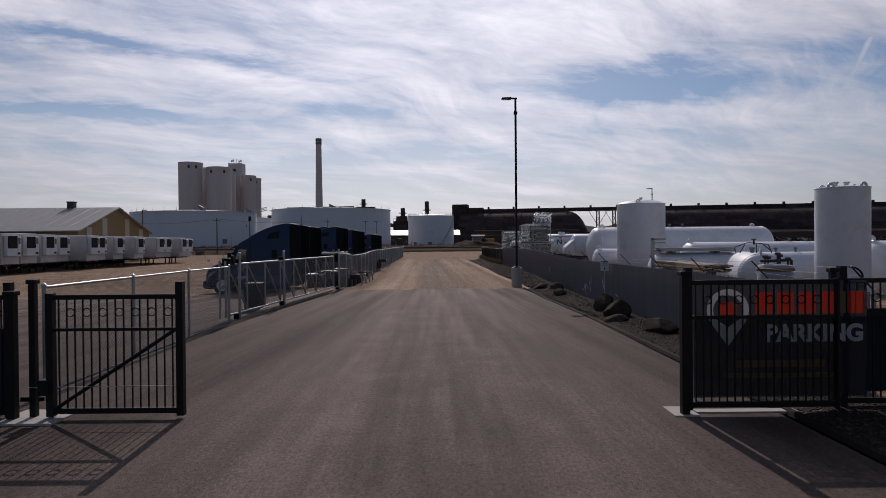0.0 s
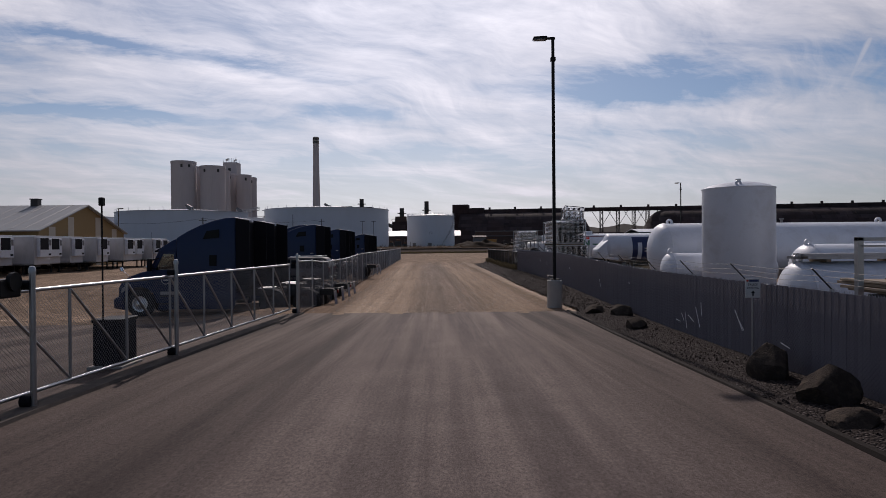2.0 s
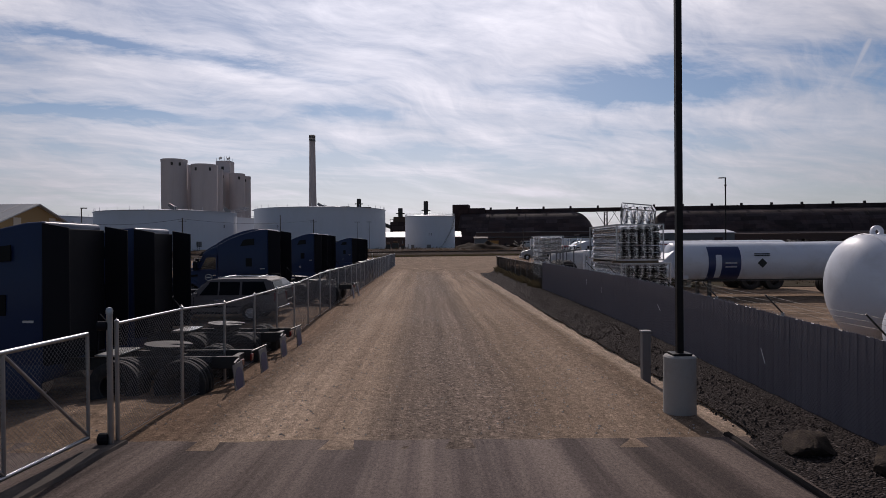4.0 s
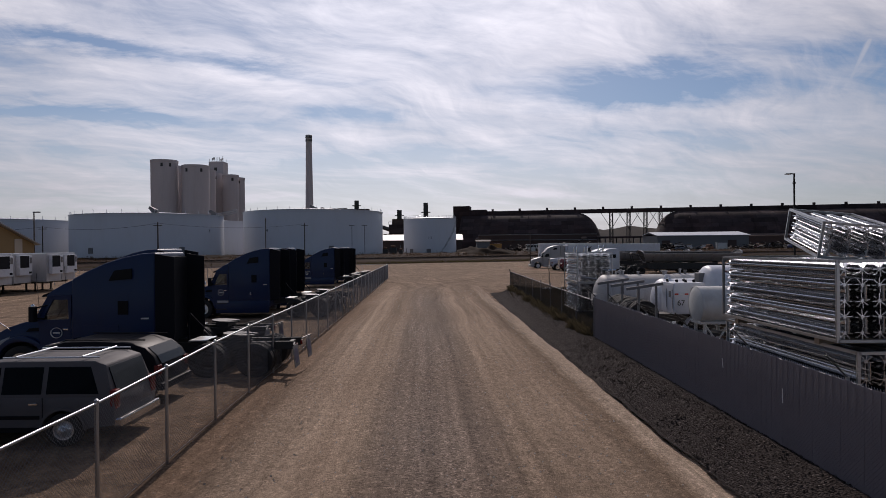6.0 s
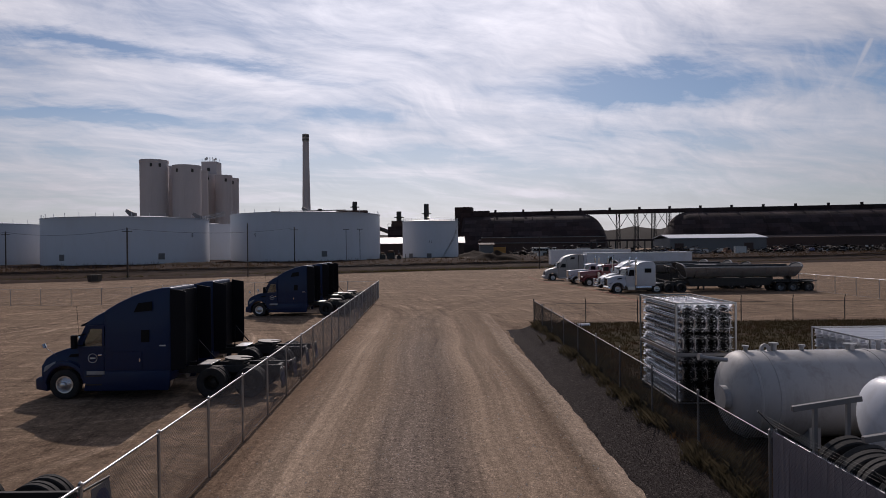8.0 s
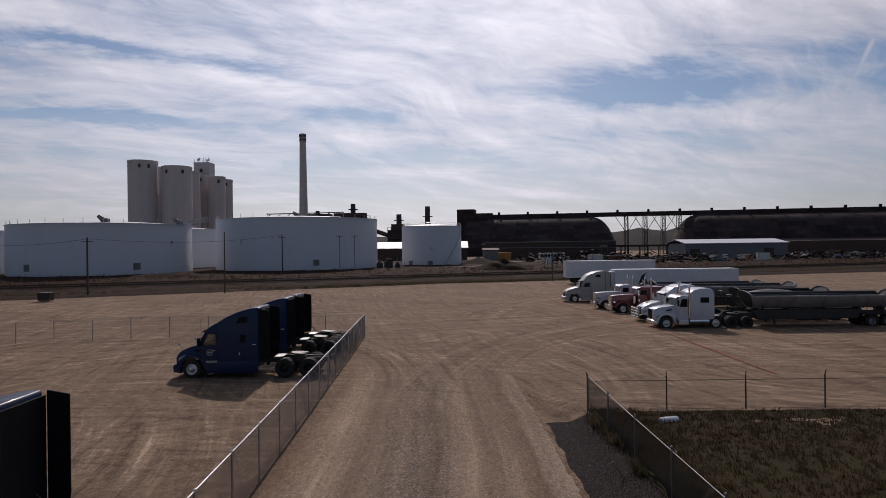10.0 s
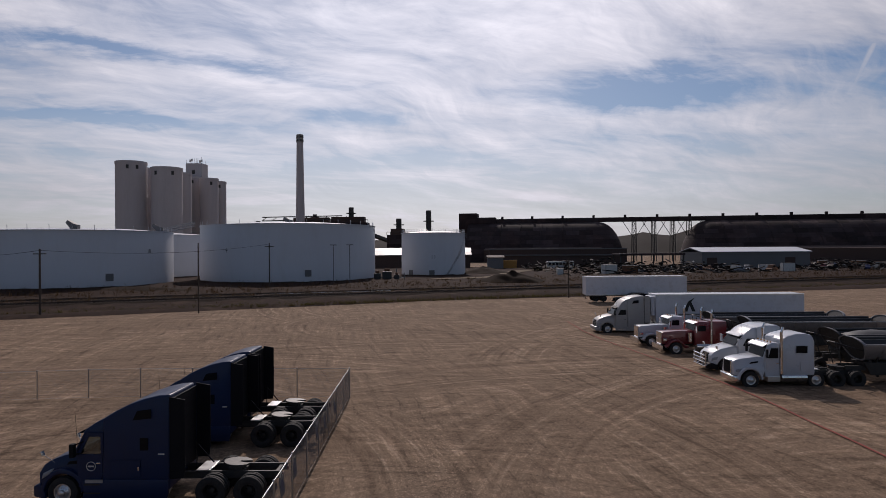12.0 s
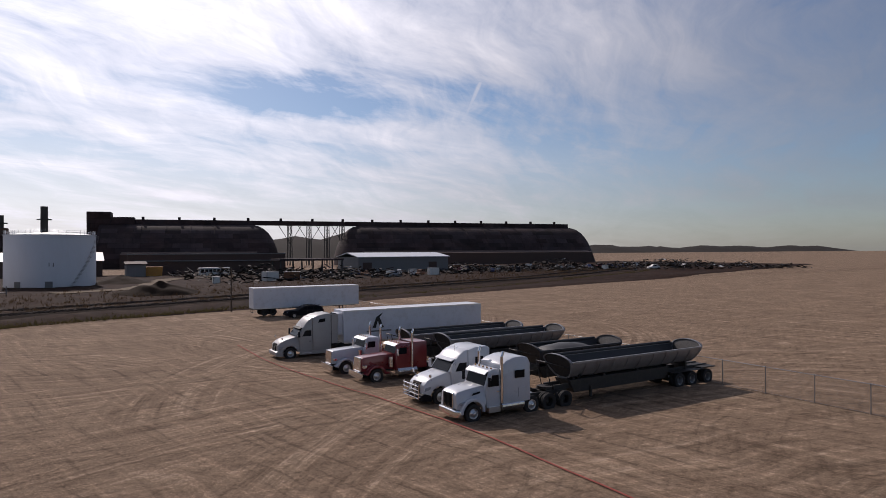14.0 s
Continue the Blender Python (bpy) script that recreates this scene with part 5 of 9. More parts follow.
        part("mirror_arm", rod(bmesh.new(), (1.1, s * 1.05, 2.0), (0.92, s * 1.34, 2.05), 0.02), "chrome", arm)
        part("mirror_arm", rod(bmesh.new(), (1.15, s * 1.05, 2.5), (0.92, s * 1.34, 2.42), 0.02), "chrome", arm)
        wheel(t, 0, s * 1.02)
        wheel(t, 4.12, s * 1.02)
    part("rear_wall", boxed(4.0, 4.05, -1.05, 1.05, 1.0, 3.0, bevel=0.01), "dirty_white", t)
    for ax in (0, 4.12):
        part("axle", rod(bmesh.new(), (ax, -0.95, 0.50), (ax, 0.95, 0.50), 0.07, 8), "chassis", t)
    chassis(t, 7.4, (5.42, 6.72), flaps=False, deck_from=4.2, front=-0.8)
    return t


def blue_tractor(label, m, group):
    """A high-roof sleeper tractor with a sloped bonnet, see-through cab and black side extenders; front axle at the origin, facing -x."""
    t = thing("semi_tractor", label, "truck", m, group)
    paint = "truck_blue"
    hood_prof = [(-0.92, 0.66), (-0.68, 0.62)] + arch(0, 0.64, 0.52, 10, 0.62) + [(0.68, 0.62), (0.68, 1.86), (0.36, 1.83), (-0.10, 1.73), (-0.52, 1.58), (-0.80, 1.40), (-0.95, 1.12)]
    bm = prism(hood_prof, -1.12, 1.12, 0.06, inset_top=(1.05, 1.86, 0.26))
    narrow_nose(bm, 0.4, -0.95, 0.17)
    part("hood", bm, paint, t, smooth=40)
    bm = prism([(-1.08, 0.34), (-0.60, 0.28), (-0.64, 0.66), (-0.92, 0.80), (-1.10, 0.70)], -1.18, 1.18, 0.06)
    narrow_nose(bm, -0.1, -1.1, 0.12)
    part("bumper", bm, paint, t, smooth=40)
    grille = part("grille", prism([(-1.03, 0.80), (-0.93, 0.80), (-0.84, 1.40), (-0.94, 1.36)], -0.46, 0.46, 0.03), "black_plastic", t, "black grille")
    for k in range(6):
        part("slat", boxed(-1.035 + 0.018 * k, -1.01 + 0.018 * k, -0.42, 0.42, 0.85 + k * 0.09, 0.885 + k * 0.09), "chassis", grille)
    # cab: lower shell, pillars and roof round an open, glazed space
    part("lower_cab", prism([(0.66, 0.60), (1.46, 0.60), (1.46, 1.86), (0.38, 1.84), (0.66, 1.60)], -1.15, 1.15, 0.03), paint, t, smooth=40)
    part("cab_roof", prism([(0.66, 2.56), (1.46, 2.56), (1.46, 3.10), (1.12, 2.93), (0.84, 2.74)], -1.10, 1.10, 0.05, inset_top=(2.6, 3.1, 0.10)), paint, t, smooth=40)
    part("sleeper", prism([(1.42, 0.60), (3.74, 0.60), (3.74, 3.88), (3.35, 3.86), (2.85, 3.75), (2.35, 3.58), (1.85, 3.34), (1.42, 3.08)], -1.22, 1.22, 0.08, inset_top=(2.5, 3.88, 0.15), seg=3), paint, t, smooth=40)
    part("roof_ridge", prism([(1.30, 3.04), (1.9, 3.36), (2.5, 3.62), (3.2, 3.82), (3.70, 3.90), (3.70, 3.70), (1.6, 2.95)], -0.72, 0.72, 0.05), paint, t, "raised crown of the roof fairing", smooth=40)
    part("rear_wall", boxed(3.745, 3.79, -1.10, 1.10, 0.95, 3.74, bevel=0.01), "black_plastic", t, "black rear wall of the sleeper")
    part("sun_visor", prism([(0.78, 2.58), (0.88, 2.74), (0.56, 2.60), (0.53, 2.53)], -1.04, 1.04, 0.02), "black_plastic", t)
    part("windshield", prism([(0.37, 1.86), (0.385, 1.845), (0.765, 2.555), (0.75, 2.57)], -1.0, 1.0), "cab_glass", t, "raked windscreen")
    part("dashboard", boxed(0.46, 0.74, -1.0, 1.0, 1.78, 1.94, bevel=0.04), "black_plastic", t)
    part("steering_wheel", lathe([(0.20, -0.015), (0.23, -0.015), (0.23, 0.015), (0.20, 0.015), (0.20, -0.015)], 20, pose(0.86, -0.5, 2.02, 0, -55, 0)), "black_plastic", t)
    for s in (-1, 1):
        seat = part("seat", boxed(1.06, 1.40, s * 0.5 - 0.24, s * 0.5 + 0.24, 1.80, 2.22, bevel=0.05), "black_plastic", t)
        part("headrest", boxed(1.24, 1.36, s * 0.5 - 0.13, s * 0.5 + 0.13, 2.25, 2.42, bevel=0.04), "black_plastic", seat)
        part("windscreen_pillar", prism([(0.35, 1.84), (0.45, 1.84), (0.84, 2.60), (0.74, 2.60)], s * 1.05 - 0.045, s * 1.05 + 0.045, 0.015), paint, t)
        fender = [(0.76 * math.cos(math.pi - math.pi * k / 12), 0.56 + 0.78 * math.sin(math.pi - math.pi * k / 12)) for k in range(0, 13)] + [(0.645 * math.cos(math.pi * k / 12), 0.53 + 0.645 * math.sin(math.pi * k / 12)) for k in range(0, 13)]
        part("fender_lip", prism(fender, s * 1.06 - 0.11, s * 1.06 + 0.11, 0.03), paint, t, smooth=40)
        door = part("door", slab([(0.58, 0.72), (1.40, 0.72), (1.40, 1.84), (0.50, 1.84)], s * 1.165, s, 0.018), paint, t)
        bm = prism([(0.50, 1.84), (0.62, 1.84), (0.92, 2.46), (1.34, 2.46), (1.34, 1.84), (1.42, 1.84), (1.42, 2.58), (0.86, 2.58)], s * 1.13 - 0.03, s * 1.13 + 0.03)
        part("window_frame", bm, paint, door)
        part("window", slab([(0.60, 1.83), (1.36, 1.83), (1.36, 2.48), (0.91, 2.48)], s * 1.13, s, 0.008), "cab_glass", door, "clear side window")
        part("handle", boxed(1.20, 1.34, s * 1.18 - 0.014, s * 1.18 + 0.014, 1.52, 1.57, bevel=0.006), "chrome", door)
        part("headlight", prism([(-0.84, 0.92), (-0.44, 1.16), (-0.40, 1.32), (-0.78, 1.14)], s * 0.95 - 0.05, s * 0.95 + 0.05, 0.03), "lamp_clear", t)
        part("fog_lamp", rod(bmesh.new(), (-1.06, s * 0.74, 0.50), (-1.10, s * 0.74, 0.50), 0.07, 14), "lamp_clear", t)
        part("bonnet_vent", slab([(0.10, 1.46), (0.56, 1.50), (0.56, 1.60), (0.18, 1.57)], s * 1.06, s, 0.03), "black_plastic", t)
        part("sleeper_window", slab([(2.46, 3.02), (3.10, 3.08), (3.10, 3.40), (2.62, 3.34)], s * 1.165, s, 0.03), "glass_dark", t, "small dark sleeper window")
        part("luggage_door", slab([(1.75, 1.06), (2.75, 1.06), (2.75, 1.66), (1.75, 1.66)], s * 1.228, s, 0.012), paint, t)
        part("latch", boxed(2.66, 2.71, s * 1.236 - 0.008, s * 1.236 + 0.008, 1.30, 1.42, bevel=0.004), "chrome", t)
        part("side_fairing", prism([(0.72, 0.30), (3.66, 0.30), (3.72, 0.50), (3.72, 0.98), (0.72, 0.98), (0.78, 0.60)], s * 1.20 - 0.045, s * 1.20 + 0.045, 0.03), paint, t, "long skirt over the fuel tank", smooth=40)
        for z in (0.50, 0.80):
            part("step", boxed(0.80, 1.36, s * 1.247 - 0.01, s * 1.247 + 0.01, z, z + 0.05, bevel=0.005), "chassis", t)
        part("side_extender", prism([(3.76, 0.98), (4.24, 1.02), (4.30, 1.40), (4.30, 3.74), (3.76, 3.84)], s * 1.19 - 0.02, s * 1.19 + 0.02, 0.012), "black_plastic", t, "black side extender behind the sleeper")
        mirror = part("mirror", boxed(0.40, 0.56, s * 1.36 - 0.10, s * 1.36 + 0.10, 1.80, 2.28, bevel=0.04), "black_plastic", t)
        part("mirror_arm", rod(bmesh.new(), (0.66, s * 1.13, 1.88), (0.50, s * 1.34, 1.90), 0.022), "black_plastic", mirror)
        part("mirror_arm", rod(bmesh.new(), (0.80, s * 1.12, 2.30), (0.50, s * 1.34, 2.22), 0.022), "black_plastic", mirror)
        part("hood_mirror", rod(rod(bmesh.new(), (-0.42, s * 0.90, 1.50), (-0.72, s * 1.10, 1.84), 0.014), (-0.70, s * 1.10, 1.80), (-0.76, s * 1.11, 1.94), 0.075, 10), "chrome", t, "round hood mirror")
        part("emblem", lathe([(0.145, -0.008), (0.165, -0.008), (0.165, 0.008), (0.145, 0.008), (0.145, -0.008)], 28, pose(1.02, s * 1.19, 1.44, 90, 0, 0)), "dirty_white", t, "pale ring emblem")
        part("emblem_bar", bars(0.20, 0.09, 1, m=pose(1.02, s * 1.19, 1.44)), "dirty_white", t)
        part("fleet_mark", bars(0.22, 0.08, 1, m=pose(3.48, s * 1.225, 1.86)), "dirty_white", t)
        # A flat pale plate imitates the glint off the chrome step and tank.
        part("door_placard", boxed(0.84, 1.46, s * 1.252 - 0.006, s * 1.252 + 0.006, 0.88, 1.00, bevel=0.004), "tub_steel", t, "pale plate imitating the glint of the step and fuel tank")
        part("vent_window", slab([(2.72, 1.98), (3.00, 1.98), (3.00, 2.40), (2.72, 2.40)], s * 1.19, s, 0.03), "glass_dark", t, "small dark lower sleeper window")
        part("fuel_tank", rod(bmesh.new(), (1.5, s * 0.80, 0.64), (3.55, s * 0.80, 0.64), 0.31, 20), "aluminium", t)
        wheel(t, 0, s * 1.03)
    part("axle", rod(bmesh.new(), (0, -0.95, 0.50), (0, 0.95, 0.50), 0.07, 8), "chassis", t)
    part("aerial", rod(bmesh.new(), (0.62, -1.30, 2.2), (0.56, -1.32, 3.3), 0.006, 5), "black_plastic", t)
    chassis(t, 7.45, (5.15, 6.47), rim=RIM_DRIVE, deck_from=4.40)
    return t


BLUE = "dark blue sleeper tractor with no trailer parked tail to the fence"
first = blue_tractor(BLUE, pose(-13.85, 96.5, 0), "blue tractors in the yard")
for x, y in ((-12.92, 69.95), (-12.95, 74.1), (-13.95, 103.1), (-13.95, 105.85), (-11.4, 35.25), (-11.45, 39.15), (-13.45, 57.3)):
    copy_thing(first, pose(x, y, ground_z(x + 3, y), 0, 0, random.uniform(-0.5, 0.5)))
copy_thing(first, pose(-12.25, 53.8, ground_z(-9, 53.8)) @ Matrix.Diagonal((1.08, 1.0, 0.97, 1)))

# the row of rigs on the far side of the lot
bonneted_tractor("white bonneted sleeper tractor with chrome stacks and a lift axle", pose(18.75, 114.45, 0), "truck_white", "parked rigs")
aero_tractor("semi_tractor", "white mid-roof sleeper tractor with a chrome bull bar", pose(19.3, 119.0, 0), "truck_white", "mid", "parked rigs", "black_plastic", None, False, False, guard=True)
long_nose_tractor("semi_tractor", "dark red long-nosed tractor with chrome grille and stacks", pose(18.65, 127.0, 0), "truck_red", True, "parked rigs")
long_nose_tractor("semi_tractor", "white long-nosed day cab tractor with chrome stacks", pose(18.0, 131.2, 0), "truck_white", False, "parked rigs")
aero_tractor("semi_tractor", "dusty grey-white high-roof sleeper tractor hitched to a box trailer", pose(16.4, 140.4, 0), "truck_grey", "high", "parked rigs", "truck_grey", None, False, False)


def trailer_running_gear(t, axles, flaps_at=None, rim=None):
    for ax in axles:
        part("axle", rod(bmesh.new(), (ax, -0.9, 0.52), (ax, 0.9, 0.52), 0.08, 8), "chassis", t)
        for s in (-1, 1):
            wheel(t, ax, s * 0.95, dual=True, rim=rim)


def box_trailer(name, label, m, length, paint="white_paint", reefer=False, landing=True, group="", roof=4.08):
    """A box trailer whose nose is at x = 0 and which reaches back to +x."""
    t = thing(name, label, "trailer", m, group)
    body = part("body", boxed(0, length, -1.29, 1.29, 1.08, roof, bevel=0.03), paint, t)
    for s in (-1, 1):
        part("lower_rail", boxed(0.02, length - 0.02, s * 1.295 - 0.02, s * 1.295 + 0.02, 1.02, 1.18, bevel=0.005), "aluminium", body)
        part("top_rail", boxed(0.02, length - 0.02, s * 1.29 - 0.02, s * 1.29 + 0.02, roof - 0.12, roof + 0.01, bevel=0.005), "aluminium", body)
        for k in range(1, int(length / 2.4)):
            part("panel_seam", boxed(k * 2.4 - 0.015, k * 2.4 + 0.015, s * 1.292 - 0.006, s * 1.292 + 0.006, 1.2, roof - 0.14), paint, body)
    if reefer:
        u = part("cooling_unit", boxed(-0.42, 0.0, -0.95, 0.95, 1.85, 3.85, bevel=0.06), "white_paint", t, "white refrigeration unit with a black grille")
        part("grille", boxed(-0.45, -0.40, -0.42, 0.93, 2.62, 3.82, bevel=0.02), "black_plastic", u)
        part("vent", boxed(-0.44, -0.41, -0.86, -0.52, 3.05, 3.65, bevel=0.02), "metal_wall", u)
        part("lower_vent", boxed(-0.44, -0.41, -0.80, -0.40, 2.02, 2.22, bevel=0.01), "black_plastic", u)
    if landing:
        for s in (-1, 1):
            leg = part("landing_leg", boxed(2.4, 2.54, s * 0.75 - 0.07, s * 0.75 + 0.07, 0.06, 1.08), "chassis", t)
            part("foot", boxed(2.32, 2.62, s * 0.75 - 0.14, s * 0.75 + 0.14, 0.0, 0.06), "chassis", leg)
    part("under_frame", boxed(0.4, length - 0.1, -0.45, 0.45, 0.86, 1.08), "chassis", t)
    trailer_running_gear(t, (length - 2.9, length - 1.65))
    part("rear_guard", rod(rod(rod(bmesh.new(), (length - 0.1, -1.1, 0.5), (length - 0.1, 1.1, 0.5), 0.05), (length - 0.1, -0.6, 0.5), (length - 0.1, -0.6, 1.1), 0.04), (length - 0.1, 0.6, 0.5), (length - 0.1, 0.6, 1.1), 0.04), "chassis", t)
    return t


TB = box_trailer("box_trailer", "long white refrigerated box trailer with a dark letter emblem", pose(21.4, 140.4, 0), 15.4, reefer=True, landing=False)
TA = box_trailer("box_trailer", "white box trailer parked alone near the railway", pose(38.8, 177.5, 0.28, 0, 0, 180), 16.4)

REEFER = "white refrigerated trailer with a black grille on its nose"
reef = box_trailer("reefer_trailer", REEFER, pose(-41.5, 104.6, -0.45, 0, 0, 180), 14.6, "reefer_white", True, True, "row of refrigerated trailers")
for k in range(1, 14):
    y = 104.6 - 3.65 * k + random.uniform(-0.25, 0.25)
    x = -41.5 + random.uniform(-0.9, 0.5) - (0.9 if k in (4, 9) else 0)
    copy_thing(reef, pose(x, y, ground_z(x - 4, y), 0, 0, 180 + random.uniform(-0.8, 0.8)))


def dump_trailer(label, m, length=12.6, paint="tub_worn", load=False):
    """A side-dump trailer: a long boat-shaped steel tub on a frame; its nose is at x = 0."""
    t = thing("dump_trailer", label, "trailer", m, "dump trailers")
    x0, x1, top = 0.2, length - 0.9, 2.66
    section = [(-1.26, top), (-1.20, 2.40), (-0.98, 2.02), (-0.66, 1.70), (-0.28, 1.58), (0.28, 1.58), (0.66, 1.70), (0.98, 2.02), (1.20, 2.40), (1.26, top)]

    def tub_mesh(gap):
        bm = bmesh.new()
        rows = []
        for x, way in ((x0 + gap, 1), (x0 + 2.2, 0), ((x0 + x1) / 2, 0), (x1 - 2.2, 0), (x1 - gap, -1)):
            rows.append([bm.verts.new((x + way * (top - z) * 0.42, y * (1 - gap / 1.3), z + gap * 0.8 * (z < top))) for y, z in section])
        for a, b in zip(rows, rows[1:]):
            for k in range(len(section) - 1):
                bm.faces.new((a[k], a[k + 1], b[k + 1], b[k]))
        bmesh.ops.recalc_face_normals(bm, faces=bm.faces)
        return bm
    part("tub", tub_mesh(0.0), paint, t, "worn steel tub with sloped sides", smooth=25)
    # The inner face is a separate skin in a darker colour.
    part("liner", tub_mesh(0.06), "tarp", t, "dark inside of the tub", smooth=25)
    for xx, way in ((x0, 1), (x1, -1)):
        plate, hoop = bmesh.new(), bmesh.new()
        crown = [(1.26 * math.cos(math.pi * k / 12), top + 0.44 * math.sin(math.pi * k / 12)) for k in range(1, 12)]
        edge = section + crown
        for out in (0.0, 0.05):
            plate.faces.new([plate.verts.new((xx + way * (top - z) * 0.42 - way * out, y, z)) for y, z in edge])
        rings = [[hoop.verts.new((xx + way * (top - z) * 0.42 - way * d, y * f, top + (z - top) * f)) for y, z in edge] for d, f in ((-0.06, 1.03), (0.12, 1.03), (0.12, 0.95), (-0.06, 0.95))]
        for a, b in zip(rings, rings[1:] + rings[:1]):
            for k in range(len(edge)):
                hoop.faces.new((a[k], a[(k + 1) % len(edge)], b[(k + 1) % len(edge)], b[k]))
        bmesh.ops.recalc_face_normals(hoop, faces=hoop.faces)
        part("end_plate", plate, "grease", t, "dark bowed end plate")
        part("hoop", hoop, paint, t, "pale steel hoop round the end plate")
    for s in (-1, 1):
        part("rim_rail", boxed(x0, x1, s * 1.27 - 0.06, s * 1.27 + 0.06, top - 0.06, top + 0.07, bevel=0.015), paint, t)
        part("mud_guard", boxed(length - 3.8, length - 0.5, s * 0.95 - 0.32, s * 0.95 + 0.32, 1.08, 1.12, bevel=0.01), "chassis", t)
    for k in range(9):
        xx = x0 + 1.2 + (x1 - x0 - 2.4) * k / 8
        for s in (-1, 1):
            bm = bmesh.new()
            pts = [(y * s, z) for y, z in section if y >= 0.2]
            for (ya, za), (yb, zb) in zip(pts, pts[1:]):
                rod(bm, (xx, ya * 1.01, za - 0.01), (xx, yb * 1.01, zb - 0.01), 0.035, 5)
            part("tub_rib", bm, paint, t)
    part("rolled_tarp", rod(bmesh.new(), (x0 + 0.3, 1.22, top + 0.14), (x1 - 0.3, 1.22, top + 0.14), 0.10, 12), "tarp", t, "rolled black tarpaulin")
    if load:
        bm = bmesh.new()
        rows = []
        for i in range(15):
            x = x0 + 1.2 + (x1 - x0 - 3.6) * i / 14
            h = 0.42 * math.sin(math.pi * i / 14) ** 0.5
            rows.append([bm.verts.new((x, 1.08 * (k / 3 - 1), top - 0.12 + h * (1 - abs(k / 3 - 1) ** 2) * (0.85 + 0.3 * noise.noise(Vector((x, k, 3)))))) for k in range(7)])
        for a, b in zip(rows, rows[1:]):
            for k in range(6):
                bm.faces.new((a[k], a[k + 1], b[k + 1], b[k]))
        part("covered_load", bm, "tarp", t, "black cover heaped over the load", smooth=60)
    for s in (-1, 1):
        part("frame_rail", boxed(-0.6, length + 0.7, s * 0.45 - 0.06, s * 0.45 + 0.06, 0.98, 1.28, bevel=0.01), "chassis", t)
    # Added dark filler: stands for frame parts and the shade under the tub.
    part("belly", prism([(0.9, 0.70), (length - 4.0, 0.70), (length - 3.6, 1.50), (0.5, 1.50)], -0.70, 0.70, 0.02), "chassis", t, "dark filler for the frame and shade under the tub")
    for xx in [f * length for f in (0.07, 0.27, 0.5, 0.72, 0.87)]:
        part("cradle", prism([(xx - 0.09, 0.9), (xx + 0.09, 0.9), (xx + 0.09, 1.62), (xx - 0.09, 1.62)], -0.62, 0.62), "chassis", t)
    for s in (-1, 1):
        part("dump_ram", rod(bmesh.new(), (1.3, s * 0.30, 1.10), (1.3, s * 0.85, 1.86), 0.07, 10), "steel_dark", t)
        bm = rod(bmesh.new(), (-1.2, s * 0.45, 2.75), (x0 + 0.2, s * 0.9, 2.25), 0.03)
        rod(bm, (-0.8, s * 0.45, 1.25), (-1.2, s * 0.45, 2.75), 0.03)
        part("front_brace", bm, "steel_dark", t)
    part("brace_bar", rod(bmesh.new(), (-1.2, -0.45, 2.75), (-1.2, 0.45, 2.75), 0.045), "steel_dark", t)
    for s in (-1, 1):
        part("landing_leg", boxed(2.2, 2.34, s * 0.72 - 0.07, s * 0.72 + 0.07, 0.30, 1.0), "chassis", t)
    trailer_running_gear(t, (length - 3.1, length - 1.8, length - 0.1), rim=RIM_DRIVE_PALE)
    part("rear_platform", boxed(length - 0.8, length + 0.75, -1.2, 1.2, 1.12, 1.20, bevel=0.01), "chassis", t)
    return t


dump_trailer("worn steel side dump trailer behind a white bonneted tractor", pose(25.7, 114.45, 0), 13.3)
dump_trailer("dark side dump trailer under a black cover behind a white tractor", pose(27.0, 119.0, 0), 8.8, paint="tarp", load=True)
dump_trailer("worn steel side dump trailer behind a dark red tractor", pose(24.7, 127.0, 0))
dump_trailer("worn steel side dump trailer behind a white day cab", pose(23.4, 131.2, 0))


